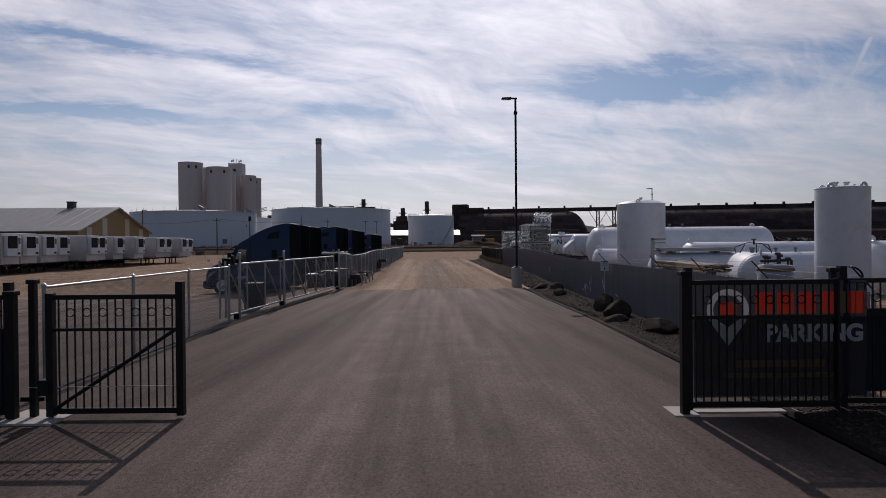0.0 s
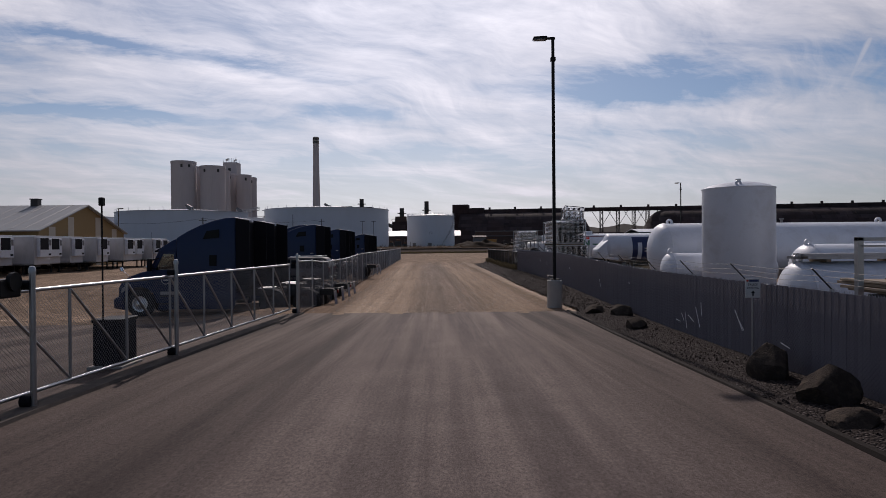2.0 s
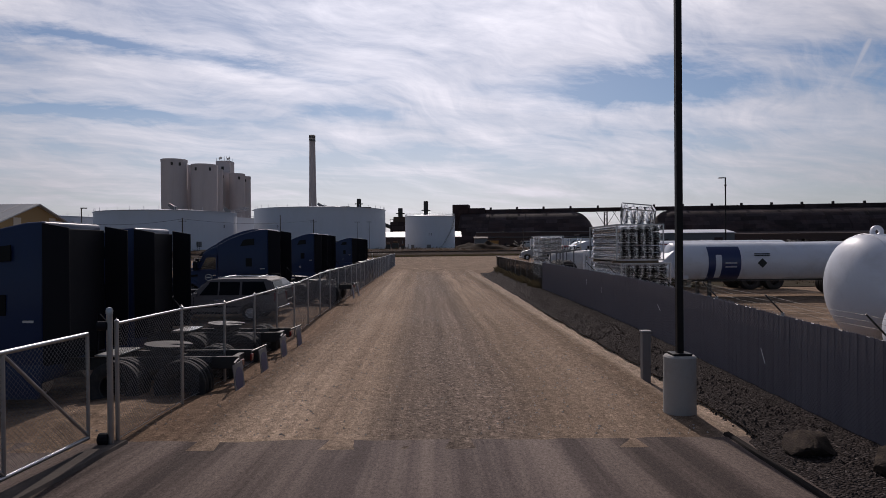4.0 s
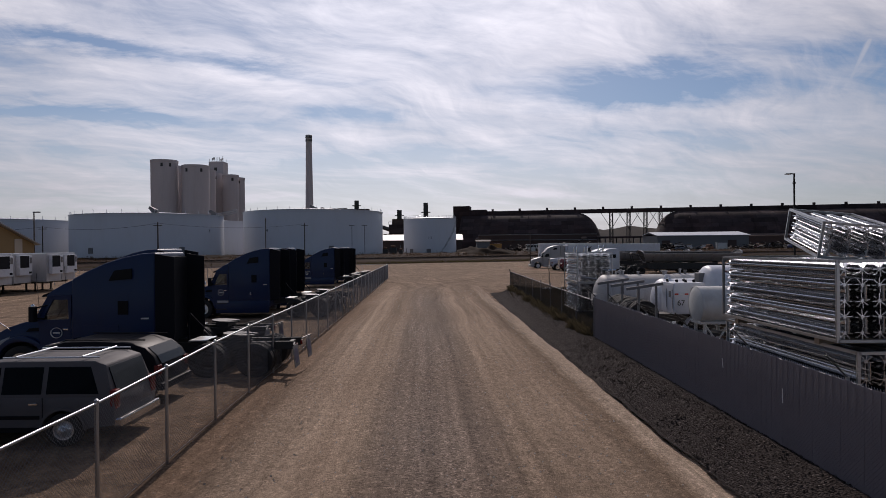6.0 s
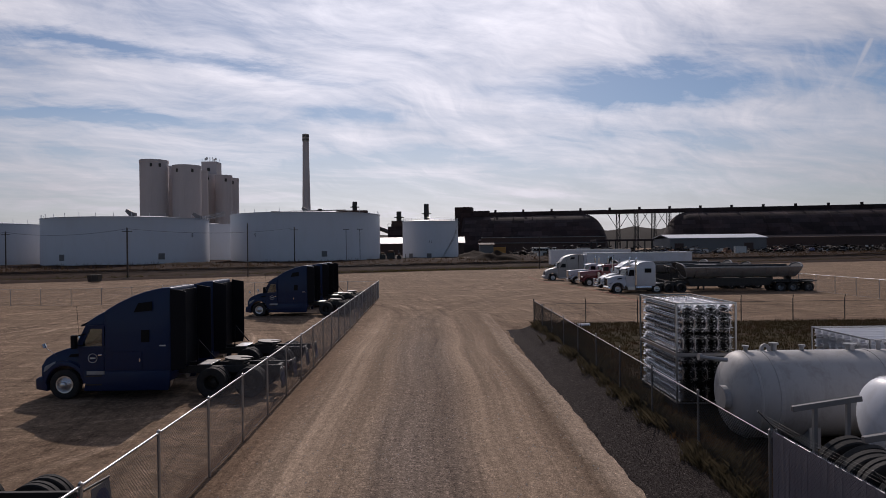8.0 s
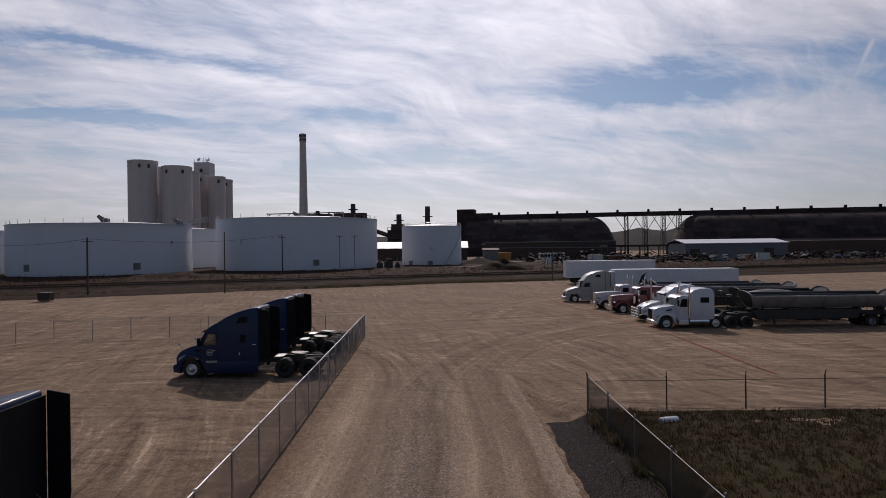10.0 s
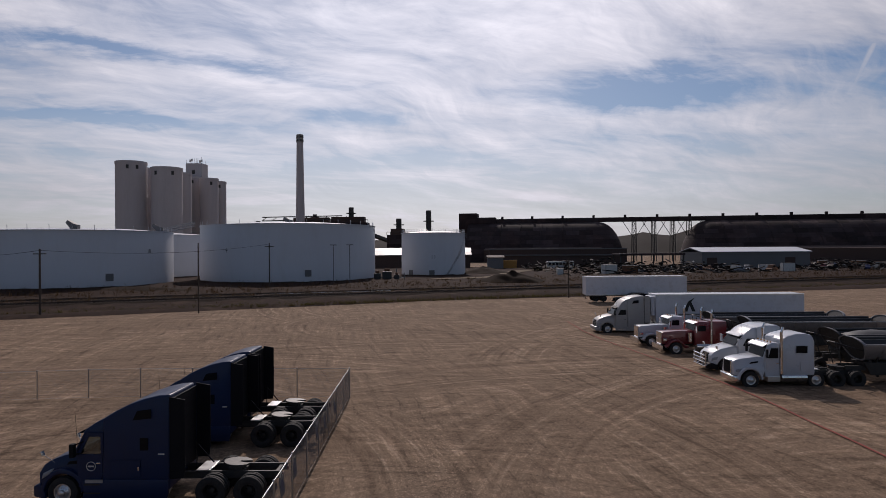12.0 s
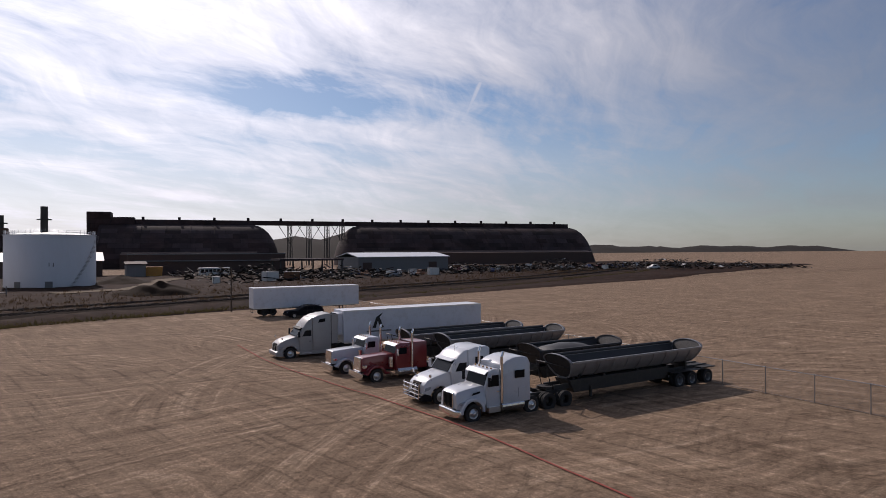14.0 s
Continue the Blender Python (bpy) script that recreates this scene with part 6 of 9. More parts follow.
def estate_car(name, label, m, paint, boxy=True):
    """A long sport utility car that faces -x; its front axle is at the origin."""
    t = thing(name, label, "car", m)
    w = 0.98
    body = [(-0.98, 0.42), (-0.46, 0.36)] + arch(0, 0.45, 0.37, 8, 0.36) + [(0.5, 0.34), (2.85, 0.34)] + arch(3.32, 0.45, 0.37, 8, 0.36) + \
           [(3.82, 0.40), (4.36, 0.46), (4.40, 0.85), (4.34, 1.12), (0.85, 1.12), (0.3, 1.10), (-0.82, 1.0), (-0.98, 0.86)]
    bm = prism(body, -w, w, 0.05, inset_top=(0.9, 1.12, 0.05))
    narrow_nose(bm, 0.2, -1.0, 0.07)
    part("body", bm, paint, t, smooth=40)
    if boxy:
        house = [(0.72, 1.08), (4.34, 1.08), (4.14, 1.78), (3.9, 1.86), (1.75, 1.86), (1.5, 1.80)]
    else:
        house = [(0.62, 1.08), (4.38, 1.08), (4.26, 1.34), (4.02, 1.56), (3.62, 1.69), (2.7, 1.75), (1.95, 1.73), (1.52, 1.63), (1.10, 1.38)]
    cabin = part("cabin", prism(house, -w + 0.03, w - 0.03, 0.05, inset_top=(1.1, 1.8, 0.16)), paint, t, smooth=40)
    zt = 1.74 if boxy else 1.56

    def flank(z):
        return w - 0.03 - 0.16 * (z - 1.1) / 0.7
    for s in (-1, 1):
        for a, b in ((1.20, 1.95), (2.02, 2.85), (2.95, 4.05)):
            bm = bmesh.new()
            pts = [(a + (0.42 if a < 1.5 else 0.0), zt), (b, zt), (b, 1.16), (a, 1.16)]
            vs = [bm.verts.new((x if not (b > 4 and z > 1.3 and x == b) else x - 0.22, s * (flank(z) + 0.006), z)) for x, z in pts]
            bm.faces.new(vs)
            bmesh.ops.solidify(bm, geom=bm.faces, thickness=0.01)
            part("side_window", bm, "glass_dark", cabin)
        part("headlight", boxed(-0.99, -0.78, s * 0.74 - 0.16, s * 0.74 + 0.16, 0.72, 0.92, bevel=0.03), "lamp_clear", t)
        part("tail_light", boxed(4.28, 4.41, s * 0.84 - 0.11, s * 0.84 + 0.10, 0.82, 1.24 if boxy else 1.10, bevel=0.02), "lamp_red", t, "red tail light")
        part("mirror", boxed(1.02, 1.16, s * 1.10 - 0.10, s * 1.10 + 0.10, 1.12, 1.28, bevel=0.03), paint, t)
        part("roof_rail", rod(bmesh.new(), (1.9, s * 0.68, 1.93 if boxy else 1.77), (3.95, s * 0.68, 1.93 if boxy else 1.75), 0.018), "aluminium" if boxy else "black_plastic", t, "roof rail")
        for a in (1.62, 2.40):
            part("door_handle", boxed(a + 0.22, a + 0.40, s * 0.985 - 0.01, s * 0.985 + 0.01, 0.93, 0.97, bevel=0.004), "chrome", t)
        part("side_moulding", boxed(0.50, 2.84, s * 0.99 - 0.012, s * 0.99 + 0.012, 0.62, 0.70, bevel=0.006), "black_plastic", t, "dark rubbing strip")
        part("sill", boxed(0.48, 2.86, s * 0.975 - 0.02, s * 0.975 + 0.02, 0.33, 0.44, bevel=0.01), "black_plastic", t)
        for a in (0.98, 1.985, 2.90):
            part("door_seam", boxed(a - 0.008, a + 0.008, s * 0.982 - 0.004, s * 0.982 + 0.004, 0.46, 1.09), "black_plastic", t)
        for ax in (0, 3.32):
            flare = [(ax + 0.50 * math.cos(math.pi - math.pi * k / 10), 0.37 + 0.50 * math.sin(math.pi - math.pi * k / 10)) for k in range(11)] + [(ax + 0.44 * math.cos(math.pi * k / 10), 0.37 + 0.44 * math.sin(math.pi * k / 10)) for k in range(11)]
            part("wheel_arch", prism(flare, s * 0.975 - 0.03, s * 0.975 + 0.03, 0.008), paint, t, smooth=40)
            wheel(t, ax, s * 0.86, 0.37, car=True)
    if boxy:
        for xx in (2.2, 3.6):
            part("cross_bar", rod(bmesh.new(), (xx, -0.72, 1.95), (xx, 0.72, 1.95), 0.022), "aluminium", t)
    part("windshield", prism([(0.80, 1.135), (0.82, 1.11), (1.50, 1.76 if boxy else 1.62), (1.48, 1.785 if boxy else 1.645)], -0.80, 0.80, 0.005), "glass_dark", t, "dark windscreen")
    if boxy:
        part("rear_window", prism([(4.34, 1.14), (4.36, 1.14), (4.18, 1.72), (4.16, 1.72)], -0.74, 0.74, 0.004), "glass_dark", t, "dark rear window")
    else:
        part("rear_window", prism([(4.375, 1.12), (4.395, 1.12), (4.285, 1.34), (4.05, 1.555), (4.03, 1.555), (4.265, 1.34)], -0.72, 0.72, 0.004), "glass_dark", t, "dark rear window")
    part("bumper", boxed(4.32, 4.52, -0.93, 0.93, 0.42, 0.62, bevel=0.04), "chrome" if boxy else paint, t)
    part("bumper", boxed(-1.12, -0.92, -0.9, 0.9, 0.42, 0.64, bevel=0.05), "chrome" if boxy else paint, t)
    part("grille", boxed(-1.01, -0.95, -0.56, 0.56, 0.70, 0.92, bevel=0.01), "black_plastic", t)
    return t


estate_car("suv", "old silver-tan boxy sport utility car with a roof rack", pose(-10.35, 47.2, ground_z(-9, 47.2)) @ Matrix.Diagonal((0.955, 0.93, 0.90, 1)), "suv_tan")
estate_car("suv", "dark car standing beside the lone box trailer", pose(27.2, 173.3, ground_z(28, 173.3)), "suv_dark", False)
estate_car("suv", "dark rounded sport utility car with red tail lights", pose(-10.85, 50.1, 0) @ Matrix.Diagonal((0.97, 0.95, 0.92, 1)), "suv_dark", False)


# ---- fences and gates ----
def along(pts, step):
    """Points every step metres along a line of corners, with the corners."""
    out = []
    for (x0, y0), (x1, y1) in zip(pts, pts[1:]):
        n = max(1, round(math.hypot(x1 - x0, y1 - y0) / step))
        out += [(x0 + (x1 - x0) * k / n, y0 + (y1 - y0) * k / n) for k in range(n)]
    return out + [pts[-1]]


def woven(a, b, z0, z1, pitch=0.075, r=0.0022, zfun=None):
    """Diamond wire netting between two posts: straight wires in both slants, three-sided."""
    bm = bmesh.new()
    a, b = Vector((a[0], a[1], 0)), Vector((b[0], b[1], 0))
    length = (b - a).length
    d = (b - a) / length
    side = Vector((-d.y, d.x, 0))
    h = z1 - z0
    n = int((length + h) / pitch)
    for slant in (0, 1):
        for k in range(n):
            s0 = -h + k * pitch
            t0, t1 = max(0.0, -s0 / h), min(1.0, (length - s0) / h)
            if t1 <= t0:
                continue
            ends = []
            for t in (t0, t1):
                u = s0 + h * t
                p = a + d * (u if not slant else length - u) + Vector((0, 0, z0 + h * t)) + side * (r if slant else -r)
                ends.append(p)
            axis = (ends[1] - ends[0]).normalized()
            o1 = axis.cross(side).normalized()
            ring = [[bm.verts.new(p + r * v) for v in (o1 - 0.6 * side, -o1 - 0.6 * side, 1.2 * side)] for p in ends]
            for i in range(3):
                j = (i + 1) % 3
                bm.faces.new((ring[0][i], ring[0][j], ring[1][j], ring[1][i]))
    return bm


def chain_fence(name, label, pts, height, step, ground=0.0, rail=0.021, post=0.03, pitch=0.075, wire="wire", barbed=False, wire_r=0.0022, top_over=0.03, metal="galvanised"):
    t = thing(name, label, "fence")
    at = along(pts, step)
    post_mesh = None
    for i, (x, y) in enumerate(at):
        z = ground if ground is not None else ground_z(x, y)
        if post_mesh is None:
            bm = rod(bmesh.new(), (0, 0, -0.15), (0, 0, height + top_over), post, 12)
            lathe([(post + 0.006, height + top_over - 0.02), (post + 0.006, height + top_over + 0.01), (0, height + top_over + 0.05)], 12, bm=bm)
            post_mesh = part("post", bm, metal, t, m=pose(x, y, z), smooth=35)
        else:
            again(post_mesh, t, pose(x, y, z))
        if i + 1 < len(at):
            x2, y2 = at[i + 1]
            z2 = ground if ground is not None else ground_z(x2, y2)
            if rail:
                part("top_rail", rod(bmesh.new(), (x, y, z + height), (x2, y2, z2 + height), rail, 10), metal, t, smooth=40)
            part("tension_wire", rod(bmesh.new(), (x, y, z + 0.06), (x2, y2, z2 + 0.06), 0.006, 5), metal, t)
            mesh = part("wire_mesh", woven((x, y), (x2, y2), z + 0.04, z + height, pitch, wire_r), wire, t, "diamond wire netting")
            mesh["kind"] = "stuff"
    return t


chain_fence("chain_link_fence", "galvanised chain link fence beside the paved drive", [(-5.32, 9.1), (-5.46, 14.8), (-5.44, 17.6)], 1.62, 2.8)
chain_fence("chain_link_fence", "galvanised chain link fence along the dirt lane", [(-4.45, 30.75), (-4.72, 45.4), (-5.0, 61.1), (-6.3, 111.4)], 1.77, 2.62, None)
chain_fence("chain_link_fence", "chain link fence across the back of the lorry yard", [(-6.3, 111.6), (-48, 112.6)], 1.75, 3.25, None, rail=0.012, pitch=0.11)
chain_fence("chain_link_fence", "dark chain link fence along the grassy end of the yard", [(6.2, 58.0), (6.05, 86.3)], 1.42, 3.1, 0.30, pitch=0.075, wire="steel_dark", wire_r=0.0030, top_over=0.10, rail=0.016, post=0.026, metal="wire")
end_fence = chain_fence("chain_link_fence", "dark chain link fence across the end of the gas yard", [(6.05, 86.4), (38.6, 86.4)], 1.24, 3.2, 0.28, top_over=0.16, rail=0.012, pitch=0.10, wire="steel_dark", metal="steel_dark")
arm = None
for x, y in along([(6.05, 86.4), (38.6, 86.4)], 3.2):
    m = pose(x, y, 0.28)
    if arm is None:
        arm = part("wire_arm", rod(bmesh.new(), (0, 0, 1.38), (-0.10, -0.26, 1.66), 0.018, 8), "steel_dark", end_fence, "angled arm for barbed wire", m=m)
    else:
        again(arm, end_fence, m)
chain_fence("chain_link_fence", "chain link fence dividing the lot from the open field", [(38.9, 86.6), (38.9, 182)], 1.75, 3.2, None, rail=0.022, pitch=0.14)


def rolling_gate():
    """The long cantilever gate that runs beside the drive."""
    t = thing("sliding_gate", "long galvanised chain link sliding gate with diagonal braces", "gate")
    p0, p1 = Vector((-5.62, 17.9, 0)), Vector((-4.66, 30.35, 0))
    d = p1 - p0
    n = 8

    def at(k, z):
        p = p0 + d * (k / n)
        return (p.x, p.y, z)
    part("top_rail", rod(bmesh.new(), at(0, 1.67), at(n, 1.67), 0.03, 10), "galvanised", t, smooth=40)
    part("bottom_rail", rod(bmesh.new(), at(0, 0.20), at(n, 0.20), 0.03, 10), "galvanised", t, smooth=40)
    for k in range(n + 1):
        part("upright", rod(bmesh.new(), at(k, 0.2), at(k, 1.67), 0.025, 10), "galvanised", t, smooth=40)
        if k < n:
            part("brace", rod(bmesh.new(), at(k, 1.65), at(k + 1, 0.22), 0.022, 10), "galvanised", t, smooth=40)
            mesh = part("wire_mesh", woven(at(k, 0)[:2], at(k + 1, 0)[:2], 0.2, 1.67, 0.072, 0.0022), "wire", t, "diamond wire netting")
            mesh["kind"] = "stuff"
    part("latch_frame", boxed(-5.76, -5.71, 17.66, 17.71, 0.15, 1.78), "galvanised", t)
    part("latch_frame", boxed(-5.64, -5.59, 17.80, 17.85, 0.15, 1.78), "galvanised", t)
    return t


rolling_gate()
for x, y in ((-5.40, 18.4), (-5.12, 22.55), (-4.45, 30.55)):
    t = thing("gate_post", "thick galvanised gate post with a domed cap", "post", pose(x, y, 0), "gate posts")
    part("shaft", rod(bmesh.new(), (0, 0, -0.1), (0, 0, 1.95), 0.042, 16), "galvanised", t, smooth=40)
    part("cap", lathe([(0.048, 1.93), (0.048, 1.98), (0.036, 2.02), (0, 2.03)], 16), "galvanised", t, smooth=40)
    part("roller", rod(bmesh.new(), (-0.16, 0, 1.76), (-0.02, 0, 1.76), 0.07, 12), "black_plastic", t)
    part("roller", rod(bmesh.new(), (-0.16, 0, 0.12), (-0.02, 0, 0.12), 0.09, 12), "black_plastic", t)
t = thing("gate_operator", "black gate motor cabinet behind the sliding gate", "cabinet", pose(-5.95, 21.7, 0))
part("body", boxed(-0.26, 0.26, -0.33, 0.33, 0.05, 0.86, bevel=0.03), "black_plastic", t)
part("lid", boxed(-0.28, 0.28, -0.35, 0.35, 0.86, 0.93, bevel=0.02), "gate_black", t)
part("plinth", boxed(-0.33, 0.33, -0.42, 0.42, -0.05, 0.05, bevel=0.01), "concrete", t)
t = thing("gate_motor", "black chain drive on a gate post", "motor", pose(-5.62, 18.1, 1.72))
part("case", boxed(-0.12, 0.12, -0.22, 0.22, -0.12, 0.14, bevel=0.03), "gate_black", t)
part("sprocket", rod(bmesh.new(), (0.1, 0.05, 0.1), (0.16, 0.05, 0.1), 0.13, 18), "gate_black", t)

# concrete sill under the near stretch of fence
def sill():
    bm = bmesh.new()
    prev = None
    for x, y in along([(-5.32, 8.8), (-5.46, 14.8), (-5.40, 18.4), (-5.12, 22.6), (-4.45, 30.7)], 0.6):
        row = [bm.verts.new(p) for p in ((x - 0.18, y, -0.02), (x - 0.17, y, 0.055), (x + 0.16, y, 0.055), (x + 0.19, y, -0.02))]
        if prev:
            for i in range(3):
                bm.faces.new((prev[i], prev[i + 1], row[i + 1], row[i]))
        prev = row
    return bm


structure("fence_sill", sill(), "sill_grey", "low concrete strip under the fence")

# the slatted fence on the gas yard's side
SLAT_LINE = [(6.42, 8.3), (6.36, 22.0), (6.27, 43.0), (6.2, 57.9)]
slat_fence = thing("slat_fence", "dark blue-grey privacy slat fence topped with barbed wire", "fence")


def fence_z(y):
    return -0.02 + 0.34 * smooth(y, 25, 44)


bm = boxed(-0.004, 0.004, -0.0445, 0.0445, 0.03, 1.52)
slat_ob = None
rest = bmesh.new()
spots = along(SLAT_LINE, 0.088)
for i, (x, y) in enumerate(spots[:-1]):
    x2, y2 = spots[i + 1]
    turn = -math.degrees(math.atan2(x2 - x, y2 - y))
    m = pose((x + x2) / 2 + (0.0015 if i % 2 else -0.0015), (y + y2) / 2, fence_z(y) + random.uniform(-0.01, 0.01), random.uniform(-0.15, 0.15), 0, turn + random.uniform(-0.6, 0.6))
    if i < 298:
        if slat_ob is None:
            slat_ob = part("slat", bm, "slat", slat_fence, m=m)
        else:
            again(slat_ob, slat_fence, m)
    else:
        box(rest, -0.004, 0.004, -0.0445, 0.0445, 0.03, 1.52, m=m)
tagged(part("slat_run", rest, "slat", slat_fence), kind="stuff")
post_ob = None
posts = along(SLAT_LINE, 2.75)
for i, (x, y) in enumerate(posts):
    if post_ob is None:
        bm = rod(bmesh.new(), (0.05, 0, -0.1), (0.05, 0, 1.56), 0.03, 10)
        post_ob = part("post", bm, "galvanised", slat_fence, m=pose(x, y, fence_z(y)), smooth=40)
        bm = rod(bmesh.new(), (0.05, 0, 1.55), (-0.26, 0, 1.88), 0.014, 8)
        arm_ob = part("barb_arm", bm, "steel_dark", slat_fence, m=pose(x, y, fence_z(y)))
    else:
        again(post_ob, slat_fence, pose(x, y, fence_z(y)))
        again(arm_ob, slat_fence, pose(x, y, fence_z(y)))
    if i + 1 < len(posts):
        x2, y2 = posts[i + 1]
        for k in (0.35, 0.65, 0.95):
            dx, dz = 0.05 - 0.31 * k, 1.55 + 0.33 * k
            mid = Vector(((x + x2) / 2 + dx, (y + y2) / 2, (fence_z(y) + fence_z(y2)) / 2 + dz - 0.03))
            bm = rod(bmesh.new(), (x + dx, y, fence_z(y) + dz), mid, 0.0022, 4)
            rod(bm, mid, (x2 + dx, y2, fence_z(y2) + dz), 0.0022, 4)
            part("barbed_wire", bm, "steel_dark", slat_fence)
        part("top_rail", rod(bmesh.new(), (x + 0.03, y, 1.49 + fence_z(y)), (x2 + 0.03, y2, 1.49 + fence_z(y2)), 0.018, 8), "galvanised", slat_fence)
        net = part("wire_mesh", woven((x - 0.03, y), (x2 - 0.03, y2), fence_z((y + y2) / 2) + 0.03, fence_z((y + y2) / 2) + 1.52, 0.075, 0.0014), "slat", slat_fence, "dark diamond netting over the slats")
        net["kind"] = "stuff"
# pale scrapes on the slats
for y, z, length, lean in ((24.1, 0.57, 0.5, 62), (24.5, 0.50, 0.35, 20), (24.8, 0.42, 0.4, 75), (22.1, 0.74, 0.5, 50), (22.0, 0.66, 0.3, 40), (20.4, 0.50, 0.3, 10), (33.0, 0.7, 0.3, 60), (38.5, 0.9, 0.25, 35), (23.9, 0.78, 0.30, 85), (25.3, 0.36, 0.28, 5), (25.0, 0.48, 0.22, 48), (29.4, 1.0, 0.16, 0), (44.6, 0.9, 0.25, 88), (46.9, 1.05, 0.2, 80)):
    part("scrape", boxed(-0.003, 0.003, -length / 2, length / 2, -0.009, 0.009), "sign_white", slat_fence, "pale scrape", m=pose(6.35 - 0.0035 * (y - 22) - 0.046, y, z + fence_z(y), lean, 0, 0))
# knuckled selvage of the netting along the top edge
bm = bmesh.new()
for x, y in along(SLAT_LINE, 0.06):
    rod(bm, (x, y - 0.012, 1.50 + fence_z(y)), (x, y + 0.012, 1.555 + fence_z(y)), 0.0035, 3)
tagged(part("wire_knuckle", bm, "galvanised", slat_fence), kind="stuff")


# the pair of black swing gates at the entrance
def iron_gate(name, label, x0, x1, y, sign=False, low=0.10, high=1.72):
    t = thing(name, label, "gate")
    z0, z1, zm = low, high, low + (high - low) * 0.72
    inner = x1 if not sign else x0
    part("top_rail", boxed(x0, x1, y - 0.03, y + 0.03, z1 - 0.06, z1), "gate_black", t)
    part("middle_rail", boxed(x0, x1, y - 0.02, y + 0.02, zm - 0.04, zm), "gate_black", t)
    part("bottom_rail", boxed(x0, x1, y - 0.03, y + 0.03, z0, z0 + 0.07), "gate_black", t)
    for x in (x0, x1):
        r = 0.012 if sign and x == x1 else 0.045
        part("stile", boxed(x - r, x + r, y - 0.045, y + 0.045, z0 - 0.03, z1 + (0.16 if x == inner else 0.02)), "gate_black", t)
    n = int(abs(x1 - x0) / 0.098)
    for k in range(1, n):
        x = x0 + (x1 - x0) * k / n
        part("baluster", boxed(x - 0.008, x + 0.008, y - 0.008, y + 0.008, z0 + 0.05, z1 - 0.03), "gate_black", t)
        if k % 2 == 0 and k < n - 1:
            ring = lathe([(0.045, -0.008), (0.058, -0.008), (0.058, 0.008), (0.045, 0.008), (0.045, -0.008)], 20, pose(x + (x1 - x0) / n / 2, y, zm + 0.20, 90, 0, 0))
            part("ring", ring, "gate_black", t)
    return t


gl = iron_gate("swing_gate", "open black iron swing gate with rings and a diagonal brace", -4.42, -2.76, 7.8, low=0.08, high=1.60)
part("brace", rod(bmesh.new(), (-4.37, 7.8, 0.14), (-2.82, 7.8, 1.15), 0.025, 8), "gate_black", gl)
part("brace_wire", rod(bmesh.new(), (-4.7, 7.78, 0.42), (-2.80, 7.78, 0.43), 0.006, 5), "galvanised", gl)
part("hinge", boxed(-4.56, -4.42, 7.73, 7.87, 0.32, 0.52, bevel=0.01), "gate_black", gl)
gl2 = iron_gate("swing_gate", "black iron gate wing with a solid lower panel", -7.6, -5.02, 7.9, low=0.05, high=1.60)
part("panel", boxed(-7.55, -5.05, 7.935, 7.95, 0.1, 1.15), "sign_dark", gl2)
for x, y, r, h in ((-4.885, 7.75, 0.052, 1.60), (-4.675, 7.85, 0.04, 1.74)):
    t = thing("gate_pillar", "square black steel gate pillar with a flat cap", "post", pose(x, y, 0), "entrance pillars")
    part("shaft", boxed(-r, r, -r, r, -0.1, h, bevel=0.006), "gate_black", t)
    part("cap", boxed(-r - 0.02, r + 0.02, -r - 0.02, r + 0.02, h, h + 0.06, bevel=0.015), "gate_black", t)
    part("base_plate", boxed(-r - 0.08, r + 0.08, -r - 0.08, r + 0.08, 0.0, 0.03), "gate_black", t)
gr = iron_gate("swing_gate", "open black iron gate carrying a dark truck parking banner", 3.72, 5.62, 7.75, True)
gr2 = iron_gate("swing_gate", "black iron fence wing beside the gate", 5.78, 8.8, 7.9, True)
for x, y, r, h in ((5.66, 7.90, 0.035, 1.80), (3.68, 7.75, 0.05, 1.78)):
    t = thing("gate_pillar", "square black steel gate pillar with a flat cap", "post", pose(x, y, 0), "entrance pillars")
    part("shaft", boxed(-r, r, -r, r, -0.1, h, bevel=0.006), "gate_black", t)
    part("cap", boxed(-r - 0.02, r + 0.02, -r - 0.02, r + 0.02, h, h + 0.06, bevel=0.015), "gate_black", t)
banner = thing("banner", "dark mesh banner with a pin emblem and truck parking lettering", "sign", pose(0, 7.80, 0))
part("cloth", boxed(3.82, 6.04, 0.0, 0.008, 0.22, 1.70), "banner_dark", banner, "near-black banner cloth")
part("cloth", boxed(6.10, 8.6, 0.15, 0.158, 0.24, 1.32), "sign_dark", banner, "near-black cloth panel")
part("backing", boxed(3.82, 6.04, 0.03, 0.034, 0.20, 1.26), "banner_dark", banner, "dark cloth behind the lower banner")
# a location pin: a ring that runs to a point
bm = bmesh.new()
outer = [(0.27 * math.cos(math.radians(a)), 0.27 * math.sin(math.radians(a))) for a in range(-35, 216, 10)] + [(0.0, -0.46)]
inner = [(0.19 * math.cos(math.radians(a)), 0.19 * math.sin(math.radians(a))) for a in range(-35, 216, 10)] + [(0.0, -0.22)]
vo = [bm.verts.new((x, 0, z)) for x, z in outer]
vi = [bm.verts.new((x, 0, z)) for x, z in inner]
for i in range(len(vo)):
    j = (i + 1) % len(vo)
    bm.faces.new((vo[i], vo[j], vi[j], vi[i]))
part("pin_emblem", bm, "print_white", banner, "white location pin outline", m=pose(4.25, -0.012, 1.33))
def printed(x0, x1, z0, z1):
    """A flat patch of print on the banner cloth."""
    bm = bmesh.new()
    bm.faces.new([bm.verts.new((x, -0.010, z)) for x, z in ((x0, z0), (x1, z0), (x1, z1), (x0, z1))])
    return bm


